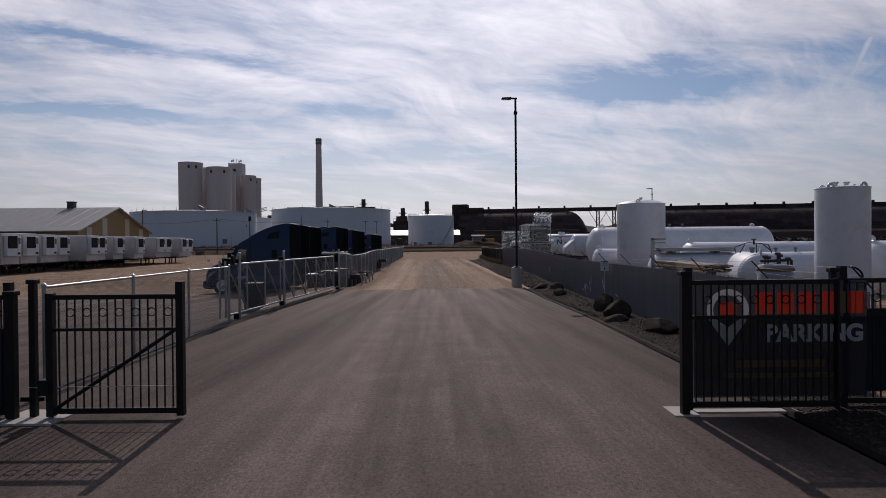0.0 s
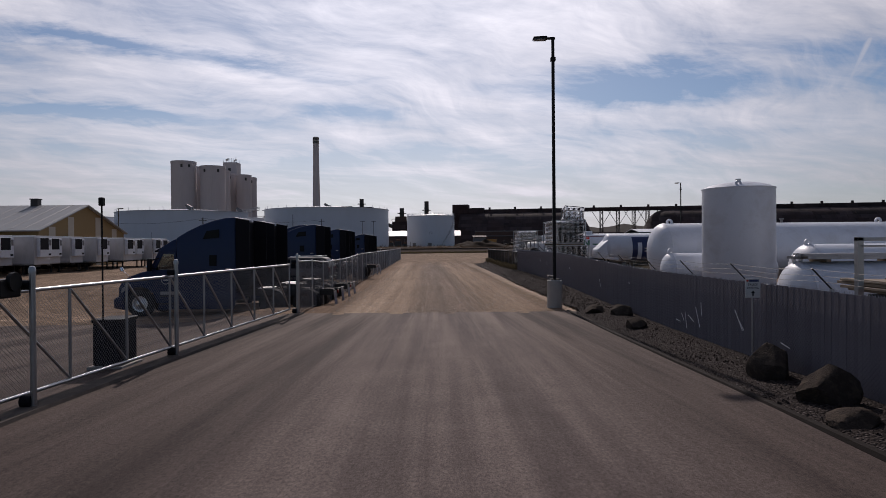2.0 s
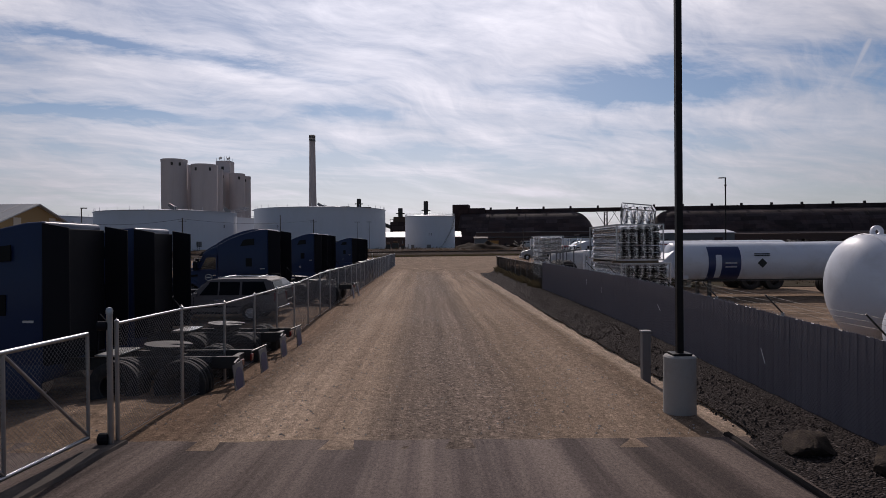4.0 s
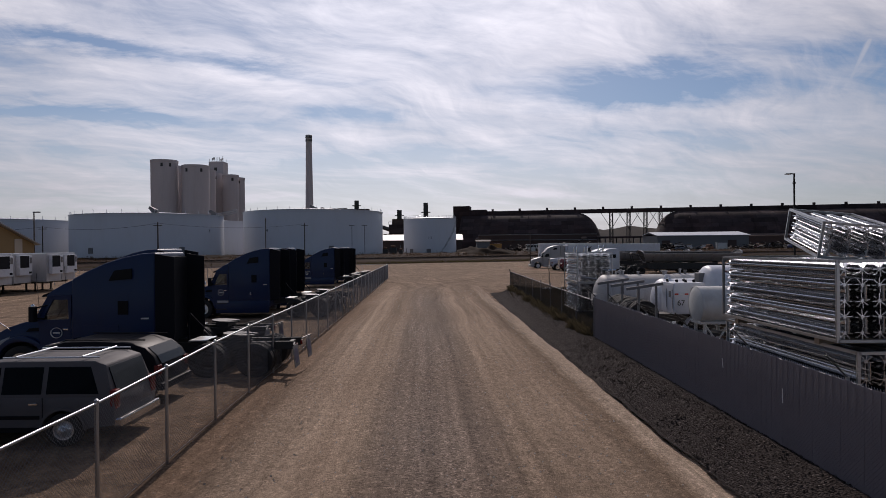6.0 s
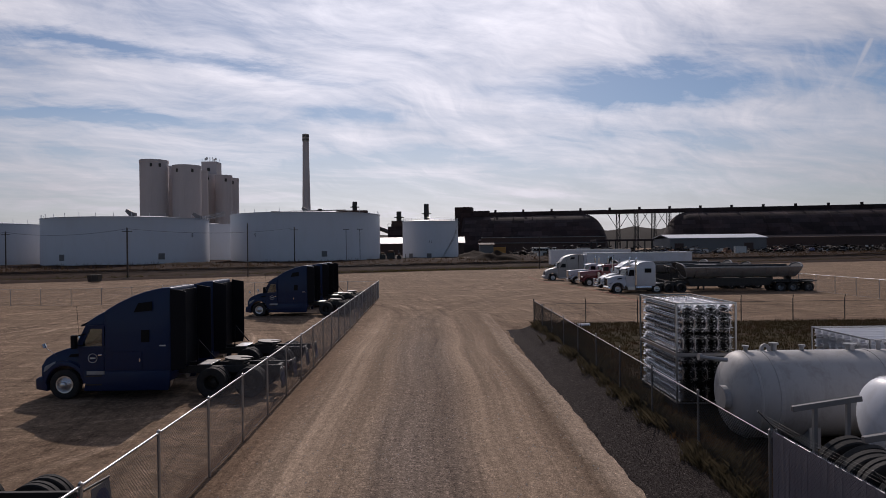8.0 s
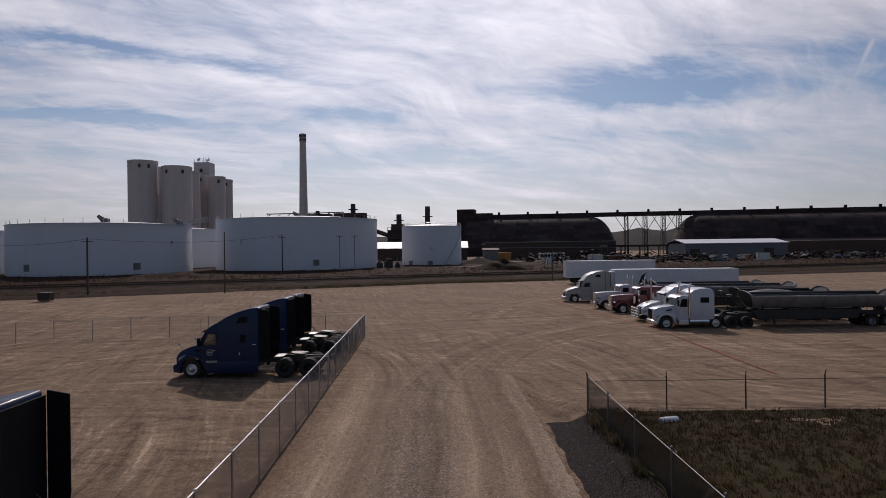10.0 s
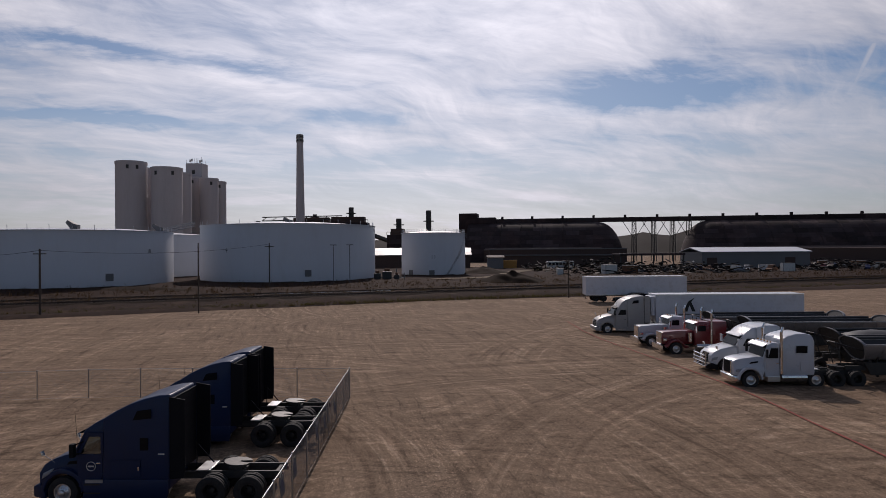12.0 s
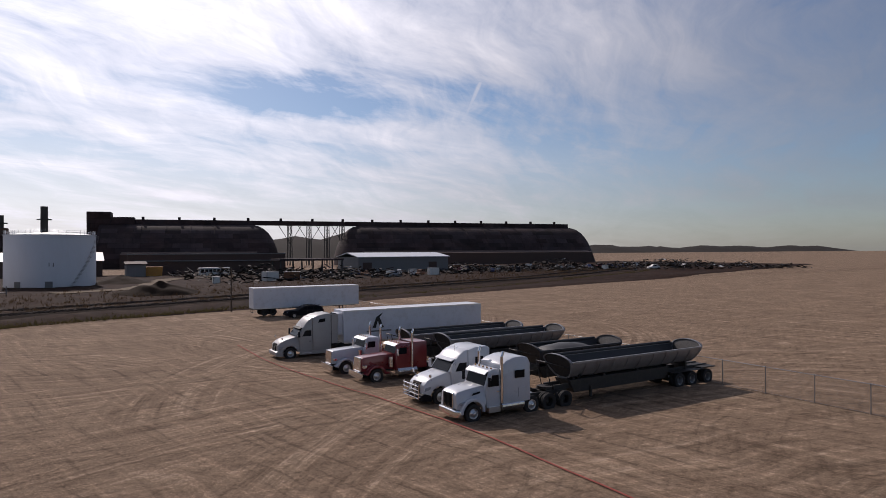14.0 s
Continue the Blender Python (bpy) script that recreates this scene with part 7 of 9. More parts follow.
part("pin_block", printed(4.15, 4.36, 1.27, 1.43), "print_red", banner)
for x in (4.60, 4.88, 5.16, 5.46, 5.78):
    part("logo_block", printed(x, x + 0.22, 1.28, 1.56), "print_red", banner, "red logo block")
part("logo_block", printed(5.69, 5.76, 1.28, 1.56), "sign_gold", banner)
lettering("PARKING", 0.30, "print_white", banner, pose(5.36, -0.008, 1.02, 90, 0, 0), "parking_lettering", "grey capital letters", 0.012)
part("writing_bar", bars(1.15, 0.16, 1, m=pose(4.92, -0.008, 0.64)), "sign_gold", banner)
part("writing_bar", bars(1.45, 0.10, 1, m=pose(4.92, -0.008, 0.49)), "sign_gold", banner)
structure("gate_apron", boxed(3.52, 3.84, 7.66, 8.12, -0.02, 0.02, bevel=0.006), "concrete", "pale concrete apron under the gate")
structure("gate_apron", boxed(3.86, 5.2, 7.82, 7.98, -0.02, 0.02, bevel=0.006), "concrete", "pale concrete strip under the gate")
structure("gate_apron", boxed(-5.0, -4.25, 7.5, 8.2, -0.02, 0.035, bevel=0.01), "concrete", "pale concrete apron under the gate")


# ---- lamps, sign, stones beside the drive ----
def yard_lamp(x, y, label, base_h=0.98, top=9.70, base_r=0.27):
    z0 = ground_z(x, y)
    t = thing("street_lamp", label, "lamp", pose(x, y, z0), "yard lamps")
    part("footing", lathe([(base_r, -0.2), (base_r, base_h - 0.03), (base_r - 0.03, base_h), (0, base_h)], 28), "concrete", t, "round concrete footing", smooth=35)
    part("base_plate", boxed(-0.16, 0.16, -0.16, 0.16, base_h, base_h + 0.04, bevel=0.01), "gate_black", t)
    top -= z0
    part("pole", prism([(-0.055, base_h), (0.055, base_h), (0.05, top), (-0.05, top)], -0.055, 0.055, 0.01), "gate_black", t)
    part("sensor", boxed(-0.09, 0.09, -0.09, 0.09, top - 0.86, top - 0.72, bevel=0.02), "gate_black", t)
    arm = part("arm", boxed(-0.25, 0.08, -0.04, 0.04, top - 0.08, top, bevel=0.01), "gate_black", t)
    part("lamp_head", prism([(-0.72, top - 0.06), (-0.22, top - 0.09), (-0.22, top + 0.01), (-0.70, top - 0.01)], -0.16, 0.16, 0.01), "gate_black", t)
    part("lens", boxed(-0.68, -0.30, -0.13, 0.13, top - 0.10, top - 0.085), "lamp_clear", t)
    return t


yard_lamp(4.43, 32.2, "tall black yard lamp on a concrete footing beside the drive")
yard_lamp(28.98, 84.9, "tall black yard lamp on a concrete footing in the gas yard", 0.6, 9.5)
t = thing("utility_pedestal", "small pale utility pedestal behind the lamp footing", "pedestal", pose(4.75, 35.0, 0.0))
part("body", boxed(-0.09, 0.09, -0.09, 0.09, -0.1, 1.0, bevel=0.02), "metal_wall", t)
part("cap", boxed(-0.11, 0.11, -0.11, 0.11, 0.96, 1.02, bevel=0.02), "metal_wall", t)
t = thing("road_sign", "small white truck parking sign with an arrow on a steel post", "sign", pose(6.1, 21.1, 0.82) @ Matrix.Scale(0.6, 4))
part("post", rod(bmesh.new(), (0, 0.03, -1.3), (0, 0.03, 1.3), 0.03, 8), "galvanised", t)
part("plate", boxed(-0.23, 0.23, -0.01, 0.004, 0.72, 1.32, bevel=0.004), "dirty_white", t, "white sign plate")
part("logo_bar", boxed(-0.12, 0.18, -0.016, -0.011, 1.21, 1.28), "navy", t)
part("logo_disc", lathe([(0.035, -0.003), (0.035, 0.003), (0, 0.003)], 14, pose(-0.17, -0.014, 1.245, 90, 0, 0)), "sign_red", t)
lettering("TRUCK", 0.10, "black_paint", t, pose(0, -0.012, 1.12, 90, 0, 0), "sign_lettering")
lettering("PARKING", 0.085, "black_paint", t, pose(0, -0.012, 1.02, 90, 0, 0), "sign_lettering")
part("arrow", prism([(-0.02, 0.77), (0.02, 0.77), (0.02, 0.86), (0.07, 0.86), (0, 0.94), (-0.07, 0.86), (-0.02, 0.86)], -0.016, -0.011), "black_paint", t, "black arrow")


def boulder(x, y, sx, sy, sz, seed, label="rough brown boulder on the gravel bed"):
    bm = bmesh.new()
    bmesh.ops.create_icosphere(bm, subdivisions=4, radius=1)
    dice = random.Random(seed)
    cuts = [(Vector((dice.uniform(-1, 1), dice.uniform(-1, 1), dice.uniform(-0.6, 1))).normalized(), dice.uniform(0.58, 0.82)) for _ in range(11)]
    for v in bm.verts:
        n = v.co.normalized()
        p = n * 1.05
        for d, far in cuts:
            over = p.dot(d) - far
            if over > 0:
                p -= d * over * 0.94
        p *= 1 + 0.05 * noise.noise(n * 5.0 + Vector((seed, 5, 0))) + 0.03 * noise.noise(n * 13.0 + Vector((seed, 9, 0)))
        v.co = Vector((p.x * sx, p.y * sy, p.z * sz)) * 1.2
    ob = new("boulder", finish("boulder", bm, "rock", 24))
    ob.matrix_basis = pose(x, y, ground_z(x, y) + sz * 0.55, 0, 0, seed * 67 % 180)
    tagged(ob, label, "rock", "boulders beside the drive")


for k, (x, y, sx, sy, sz) in enumerate(((5.35, 30.0, 0.42, 0.26, 0.17), (5.85, 28.9, 0.36, 0.28, 0.2), (5.55, 26.2, 0.3, 0.24, 0.16), (5.85, 20.0, 0.38, 0.32, 0.36),
                                        (5.72, 18.3, 0.36, 0.28, 0.30), (5.42, 17.3, 0.4, 0.24, 0.12), (5.9, 14.9, 0.5, 0.3, 0.2))):
    boulder(x, y, sx, sy, sz, k + 1)

# loose stones over the gravel bed and along the lane
pebbles = bmesh.new()
for k in range(5200):
    y = random.uniform(9, 58) if k % 3 else random.uniform(30.8, 85.5)
    x = random.uniform(4.9, 6.15)
    if y > 30.8 and random.random() < 0.4:
        x = random.uniform(4.98 - 0.0266 * (min(y, 62) - 40) - 0.010 * max(0, y - 62) + 0.05, 6.0)
    if y < 30.8 and x < kerb_x(y) + 0.05:
        continue
    r = random.uniform(0.014, 0.036)
    z = ground_z(x, y) + 0.02
    base = [pebbles.verts.new((x + r * random.uniform(0.7, 1.2) * math.cos(a), y + r * random.uniform(0.7, 1.2) * math.sin(a), z - 0.01)) for a in (0.3, 1.9, 3.4, 4.9)]
    tip = [pebbles.verts.new((x + r * 0.5 * random.uniform(-1, 1), y + r * 0.5 * random.uniform(-1, 1), z + r * random.uniform(0.5, 0.9))) for _ in range(2)]
    for i in range(4):
        pebbles.faces.new((base[i], base[(i + 1) % 4], tip[i // 2]))
    pebbles.faces.new((base[1], base[2], tip[1], tip[0]))
tagged(new("gravel", finish("gravel", pebbles, "stone_dark")), "loose dark crushed stones", "gravel", kind="stuff")

crumbs = bmesh.new()
for k in range(3800):
    y = 31 + 60 * random.random() ** 1.3
    x = random.choice((-1, 1)) * abs(random.gauss(2.9, 1.3)) if random.random() < 0.7 else random.uniform(-5.5, 4.5)
    if x > 4.4 or x < -5.8:
        continue
    r = random.uniform(0.010, 0.032)
    z = dirt_height(x, y)
    v = [crumbs.verts.new((x + r * math.cos(a), y + r * math.sin(a), z - 0.004)) for a in (0, 2.1, 4.2)] + [crumbs.verts.new((x + 0.2 * r, y, z + r * 0.8))]
    for i in range(3):
        crumbs.faces.new((v[i], v[(i + 1) % 3], v[3]))
tagged(new("pebbles", finish("pebbles", crumbs, "concrete")), "scattered pebbles on the dirt lane", "gravel", kind="stuff")


def tufts(name, label, spots, mat, blades=7, height=0.35, lift=0.0, stem=1.0, spread=0.5):
    bm = bmesh.new()
    for x, y, k in spots:
        z = ground_z(x, y) + lift
        for _ in range(blades):
            a, lean, h, w = random.uniform(0, 6.28), random.uniform(0.05, spread), height * k * random.uniform(0.5, 1.2), (0.012 + 0.015 * k) * stem
            dx, dy = math.cos(a), math.sin(a)
            bx, by = x + random.uniform(-0.12, 0.12) * k, y + random.uniform(-0.12, 0.12) * k
            p = [bm.verts.new((bx - dy * w, by + dx * w, z - 0.02)), bm.verts.new((bx + dy * w, by - dx * w, z - 0.02)),
                 bm.verts.new((bx + dx * lean * h * 0.5, by + dy * lean * h * 0.5, z + h * 0.65)), bm.verts.new((bx + dx * lean * h, by + dy * lean * h, z + h))]
            bm.faces.new((p[0], p[1], p[2]))
            bm.faces.new((p[0], p[2], p[3]))
    return tagged(new(name, finish(name, bm, mat)), label, "grass", kind="stuff")


tufts("grass", "tall dry grass and weeds along the dark fence", [(6.15 + abs(random.gauss(0, 0.9)), random.uniform(58.5, 86.5), random.uniform(0.5, 1.6)) for _ in range(2300)], "weeds", 7, 0.17)
BRUSH = [(6.02 + random.random() ** 1.5 * 0.9, 58.7 + 27.0 * random.random() ** 1.3, random.uniform(0.4, 1.25)) for _ in range(70)]
tufts("brush", "clumps of dry olive brush growing through the dark fence", [(bx + random.gauss(0, 0.15 * k), by + random.gauss(0, 0.30 * k), k * random.uniform(0.3, 1.2)) for bx, by, k in BRUSH for _ in range(40)], "brush", 11, 0.34, 0.0, 0.38, 1.1)
bm = sheet(steps((6.62, 38.4, 60)), steps((58.4, 86.1, 56)), lambda x, y: ground_z(x, y) + 0.02 + 0.03 * noise.noise(Vector((x, y, 3))))
structure("grass_field", bm, "turf", "dark olive and reddish rough grass ground", smooth=60)
tufts("grass", "dense dark rough grass in the end of the gas yard", [(random.uniform(6.7, 38.2), 86.0 - abs(random.gauss(0, 9.0)) % 27, random.uniform(0.4, 1.3)) for _ in range(13000)], "grass", 6, 0.16)


# ---- the gas yard ----
def dome_profile(r, half, n=7, flat=0.5):
    out = [(0, -half)]
    out += [(r * math.sin(math.pi / 2 * k / n), -half + r * flat * (1 - math.cos(math.pi / 2 * k / n))) for k in range(1, n + 1)]
    out += [(r, half - r * flat)]
    out += [(r * math.cos(math.pi / 2 * k / n), half - r * flat * (1 - math.sin(math.pi / 2 * k / n))) for k in range(1, n)]
    return out + [(0, half)]


def lying_tank(label, x0, x1, y, zc, r, nubs=(0.08, 0.9), mat="white_paint", turn=0.0, saddles=True, bands=True, group="white gas tanks", flat=0.5, valves=True):
    """A horizontal pressure tank along x with domed ends, lifting lugs and saddles."""
    g = ground_z((x0 + x1) / 2, y)
    t = thing("gas_tank", label, "tank", pose((x0 + x1) / 2, y, g, 0, 0, turn), group)
    half = (x1 - x0) / 2
    zc -= g
    rot = pose(0, 0, zc, 0, 90, 0)
    part("shell", lathe(dome_profile(r, half, flat=flat), 48, rot), mat, t, smooth=30)
    if bands:
        for xx in (-half + r * flat, half - r * flat):
            part("weld_band", lathe([(r + 0.002, -0.03), (r + 0.012, -0.02), (r + 0.012, 0.02), (r + 0.002, 0.03)], 48, pose(xx, 0, zc, 0, 90, 0)), mat, t)
    for f in nubs:
        xx = -half + 2 * half * f
        part("lifting_lug", lathe([(0.05, -0.03), (0.13, -0.03), (0.13, 0.03), (0.05, 0.03), (0.05, -0.03)], 18, pose(xx, 0, zc + r + 0.05, 90, 0, 0)), mat, t)
    for f in (0.45, 0.52) if valves else ():
        xx = -half + 2 * half * f
        part("valve", rod(rod(bmesh.new(), (xx, 0, zc + r - 0.02), (xx, 0, zc + r + 0.14), 0.045, 10), (xx, 0, zc + r + 0.12), (xx, 0, zc + r + 0.17), 0.08, 12), "metal_wall", t)
    if saddles:
        for f in (0.2, 0.8):
            xx = -half + 2 * half * f
            part("saddle", boxed(xx - 0.14, xx + 0.14, -r * 0.8, r * 0.8, 0, zc - r * 0.45, bevel=0.02), mat, t)
    return t


def standing_tank(label, x, y, r, top, flat=False):
    z0 = ground_z(x, y)
    t = thing("gas_tank", label, "tank", pose(x, y, z0), "white gas tanks")
    h = top - z0
    part("shell", lathe([(r * 0.9, 0.35), (r, 0.55), (r, h), (r + 0.015, h + 0.005), (r + 0.015, h + 0.03), (r, h + 0.035)], 56), "white_paint", t, smooth=30)
    rise = 0.10 if flat else 0.25
    part("dome", lathe([(r, h + 0.03), (r * 0.8, h + rise * 0.55), (r * 0.45, h + rise * 0.88), (0, h + rise)], 56), "white_paint", t, smooth=30)
    for vx in (-0.2, 0.12) if flat else (0.0,):
        part("vent_cap", lathe([(0.06, h), (0.06, h + rise + 0.06), (0.09, h + rise + 0.07), (0.09, h + rise + 0.11), (0, h + rise + 0.12)], 18, pose(vx, 0, 0)), "dirty_white", t, smooth=30)
    for a in (-2.6, -1.1, 0.5, 2.0) if flat else (-2.0, 1.0):
        part("lifting_lug", lathe([(0.04, -0.02), (0.11, -0.02), (0.11, 0.02), (0.04, 0.02), (0.04, -0.02)], 18, pose(r * 0.86 * math.cos(a), r * 0.86 * math.sin(a), h + (0.06 if flat else 0.13), 90, 0, 10)), "white_paint", t)
    for k in range(4):
        a = math.pi / 4 + k * math.pi / 2
        part("leg", boxed(-0.08, 0.08, -0.08, 0.08, -0.05, 0.6), "white_paint", t, m=pose(r * 0.72 * math.cos(a), r * 0.72 * math.sin(a), 0))
    return t


standing_tank("white upright gas tank with a shallow domed top", 10.4, 30.8, 1.14, 4.06)
standing_tank("white upright gas tank with two roof vents", 12.2, 18.0, 0.70, 3.70, True)
lying_tank("long white horizontal gas tank with domed ends", 8.6, 18.7, 34.5, 1.95, 1.1)
lying_tank("short white horizontal gas tank beside an upright tank", 8.45, 12.6, 32.65, 1.25, 0.66)
lying_tank("long white horizontal gas tank with valves on top", 12.5, 24.5, 31.2, 1.2, 1.0, (0.04, 0.9))
lying_tank("long white horizontal gas tank near the slat fence", 9.0, 20.5, 25.4, 0.98, 0.80, (0.03, 0.9))
lying_tank("white horizontal gas tank carrying pipework", 8.1, 13.9, 20.9, 1.22, 0.62, (0.05, 0.9), turn=69)
lying_tank("white horizontal gas tank half seen behind an upright tank", 14.0, 22.0, 20.0, 1.35, 0.85, (0.05, 0.9))
lying_tank("weathered white horizontal gas tank near a fin rack", 7.25, 16.5, 62.4, 1.45, 1.05, (0.12, 0.9), "tank_weathered")
lying_tank("white horizontal gas tank with a smooth domed end", 8.9, 16.5, 59.35, 1.60, 0.86)

# pipework on the tank
pipes = thing("pipework", "dark bent pipes and a valve frame on a white tank", "pipes", pose(11.45, 22.1, 1.80) @ Matrix.Diagonal((0.6, 0.6, 0.6, 1)))
bm = bmesh.new()
for a, b in (((-0.7, 0, 0.0), (-0.85, -0.1, 0.35)), ((-0.85, -0.1, 0.35), (0.0, 0.0, 0.62)), ((0, 0, 0.62), (0.9, 0.1, 0.55)), ((0.9, 0.1, 0.55), (1.5, 0.2, 0.1)),
             ((-0.4, 0.2, 0), (-0.1, 0.2, 0.5)), ((0.4, -0.2, 0), (0.4, -0.2, 0.58)), ((0.4, -0.2, 0.58), (1.1, -0.2, 0.5)), ((1.1, -0.2, 0.5), (1.3, -0.2, 0))):
    rod(bm, a, b, 0.028, 7)
part("pipe", bm, "steel_dark", pipes)
part("valve", rod(rod(bmesh.new(), (0.35, 0, 0.5), (0.35, 0, 0.85), 0.05, 10), (0.2, 0, 0.82), (0.5, 0, 0.82), 0.03, 8), "steel_dark", pipes)

dewar = thing("steel_tank", "small brown steel drum tank topped with pipes and valves", "tank", pose(7.45, 12.7, 0.0))
part("shell", lathe([(0.30, 0.06), (0.34, 0.10), (0.34, 1.66), (0.31, 1.72), (0, 1.76)], 36), "tub_worn", dewar, "worn brown steel shell", smooth=30)
for z in (0.55, 1.10, 1.63):
    part("hoop", lathe([(0.342, z - 0.03), (0.36, z - 0.02), (0.36, z + 0.02), (0.342, z + 0.03)], 36), "rust", dewar)
for px, py, h in ((-0.18, 0.05, 0.16), (0.0, -0.1, 0.22), (0.14, 0.08, 0.18), (0.22, -0.08, 0.12), (-0.06, 0.16, 0.14)):
    part("valve", rod(rod(bmesh.new(), (px, py, 1.70), (px, py, 1.74 + h), 0.022, 8), (px - 0.05, py, 1.73 + h), (px + 0.05, py, 1.73 + h), 0.03, 8), "steel_dark", dewar)
part("header_pipe", rod(rod(bmesh.new(), (-0.3, 0.0, 1.80), (0.34, 0.02, 1.82), 0.03, 8), (0.34, 0.02, 1.82), (0.40, 0.04, 1.2), 0.03, 8), "steel_dark", dewar)
part("cabinet", boxed(0.55, 1.25, -0.3, 0.3, 0.0, 1.40, bevel=0.02), "steel_dark", dewar, "dark control cabinet")
bm = bmesh.new()
for k in range(9):
    a, b = math.pi * 1.0 * k / 9, math.pi * (k + 1) / 9
    rod(bm, (1.25 + 0.28 - 0.28 * math.cos(a), 0, 1.45 + 0.22 * math.sin(a)), (1.25 + 0.28 - 0.28 * math.cos(b), 0, 1.45 + 0.22 * math.sin(b)), 0.02, 6)
part("hose", bm, "black_plastic", dewar)

t = thing("pipe_stand", "steel post with a short bracket arm behind the slat fence", "post", pose(7.4, 20.1, 0.3))
part("post", boxed(-0.05, 0.05, -0.05, 0.05, -0.1, 2.05, bevel=0.005), "galvanised", t)
part("arm", boxed(-0.05, 0.42, -0.05, 0.05, 1.98, 2.04, bevel=0.005), "galvanised", t)
part("arm", boxed(0.0, 0.42, -0.05, 0.05, 1.88, 1.91, bevel=0.005), "galvanised", t)


def lumber(name, label, x, y, z, turn, length, rows, cols, w, h, mat, chock=0.0):
    t = thing(name, label, "stack", pose(x, y, z, 0, 0, turn))
    b = None
    for r in range(rows):
        for c in range(cols):
            m = pose(random.uniform(-0.15, 0.15), (c - cols / 2) * (w + 0.01), r * (h + 0.004), 0, random.uniform(-0.4, 0.4), random.uniform(-1.2, 1.2))
            if b is None:
                b = part("board", boxed(-length / 2, length / 2, -w / 2, w / 2, 0, h, bevel=0.004), mat, t, m=m)
            else:
                again(b, t, m)
    for s in (-1, 1):
        part("chock" if chock else "trestle", boxed(s * length * 0.3 - 0.06, s * length * 0.3 + 0.06, -cols * w / 2, cols * w / 2, -chock if chock else -z + ground_z(x, y), -0.004), "wood" if chock else "steel_dark", t)
    return t


lumber("lumber_stack", "loose stack of grey-brown boards behind the slat fence", 8.0, 18.9, 1.38, 88, 4.4, 4, 5, 0.15, 0.05, "wood")
lumber("beam_stack", "stack of long grey steel beams", 10.8, 25.4, 1.84, 2, 3.0, 2, 5, 0.14, 0.07, "tub_worn", 0.075)


def star_tube(length, r=0.115):
    """A star-finned aluminium tube along y."""
    bm = bmesh.new()
    outline = []
    for k in range(8):
        a = math.pi / 4 * k + 0.2
        ca, sa = math.cos(a), math.sin(a)
        w = 0.006
        for q, side in ((0.026, -1), (r, -1), (r, 1), (0.026, 1)):
            outline.append((q * ca - side * w * sa, q * sa + side * w * ca))
    f = [bm.verts.new((x, 0, z)) for x, z in outline]
    g = [bm.verts.new((x, length, z)) for x, z in outline]
    bm.faces.new(f)
    bm.faces.new(list(reversed(g)))
    for i in range(len(f)):
        j = (i + 1) % len(f)
        bm.faces.new((f[i], g[i], g[j], f[j]))
    bmesh.ops.recalc_face_normals(bm, faces=bm.faces)
    return bm


def fin_rack(label, x, y, z, width, length, height, cols, rows, turn=0.0, tilt=0.0, bends=True, metal="fin_aluminium"):
    """A rack of star-finned tubes: tubes run along y from the front face at y."""
    t = thing("vaporizer_rack", label, "rack", pose(x, y, z, tilt, tilt * 0.7, turn), "fin racks")
    tube = None
    for r in range(rows):
        for c in range(cols):
            m = pose((c + 0.5) * width / cols, 0.04, (r + 0.5) * height / rows, 0, random.uniform(0, 20))
            if tube is None:
                tube = part("fin_tube", star_tube(length - 0.08, min(width / cols, height / rows) * 0.47), metal, t, "star-finned aluminium tube", m=m)
            else:
                again(tube, t, m)
    fr = 0.022
    for yy in (0.0, length):
        for xx in (0.0, width):
            part("frame_post", boxed(xx - fr, xx + fr, yy - fr, yy + fr, -0.02, height + 0.02), "galvanised", t)
        for zz in (0.0, height):
            part("frame_rail", boxed(0, width, yy - fr, yy + fr, zz - fr, zz + fr), "galvanised", t)
    for xx in (0.0, width):
        for zz in (0.0, height):
            part("frame_rail", boxed(xx - fr, xx + fr, 0, length, zz - fr, zz + fr), "galvanised", t)
    if bends:
        for c in range(cols):
            for r in range(0, rows - 1, 2):
                xx, za, zb = (c + 0.5) * width / cols, (r + 0.5) * height / rows, (r + 1.5) * height / rows
                part("return_bend", rod(bmesh.new(), (xx, -0.03, za), (xx, -0.03, zb), 0.022, 8), "fin_aluminium", t)
    return t


def skids(t, width, length, h):
    for xx in (0.1, width - 0.1):
        part("skid", boxed(xx - 0.06, xx + 0.06, 0.0, length, -h, 0.0), "steel_dark", t)


r1 = fin_rack("rack of shiny finned aluminium tubes stacked on another", 6.5, 43.5, 2.32, 1.64, 3.95, 1.24, 6, 5)
r2 = fin_rack("lower rack of dull finned aluminium tubes behind the fence", 6.55, 43.1, 0.62, 1.68, 4.3, 1.58, 6, 6)
skids(r2, 1.68, 4.3, 0.32)
part("spacer", boxed(0.0, 1.64, 0.5, 0.62, -0.12, 0.0), "wood", r1)
part("spacer", boxed(0.0, 1.64, 3.3, 3.42, -0.12, 0.0), "wood", r1)
r3 = fin_rack("small tilted rack of finned tubes on top of a stack", 7.1, 45.0, 3.60, 1.15, 2.2, 0.62, 4, 3, -14, 9)
r4 = fin_rack("lower rack of shiny finned tubes in a tall stack", 7.05, 64.8, 0.62, 1.70, 3.3, 1.36, 5, 5)
skids(r4, 1.70, 3.3, 0.32)
fin_rack("upper rack of shiny finned tubes in a tall stack", 7.05, 64.8, 2.03, 1.70, 3.3, 1.44, 5, 5)
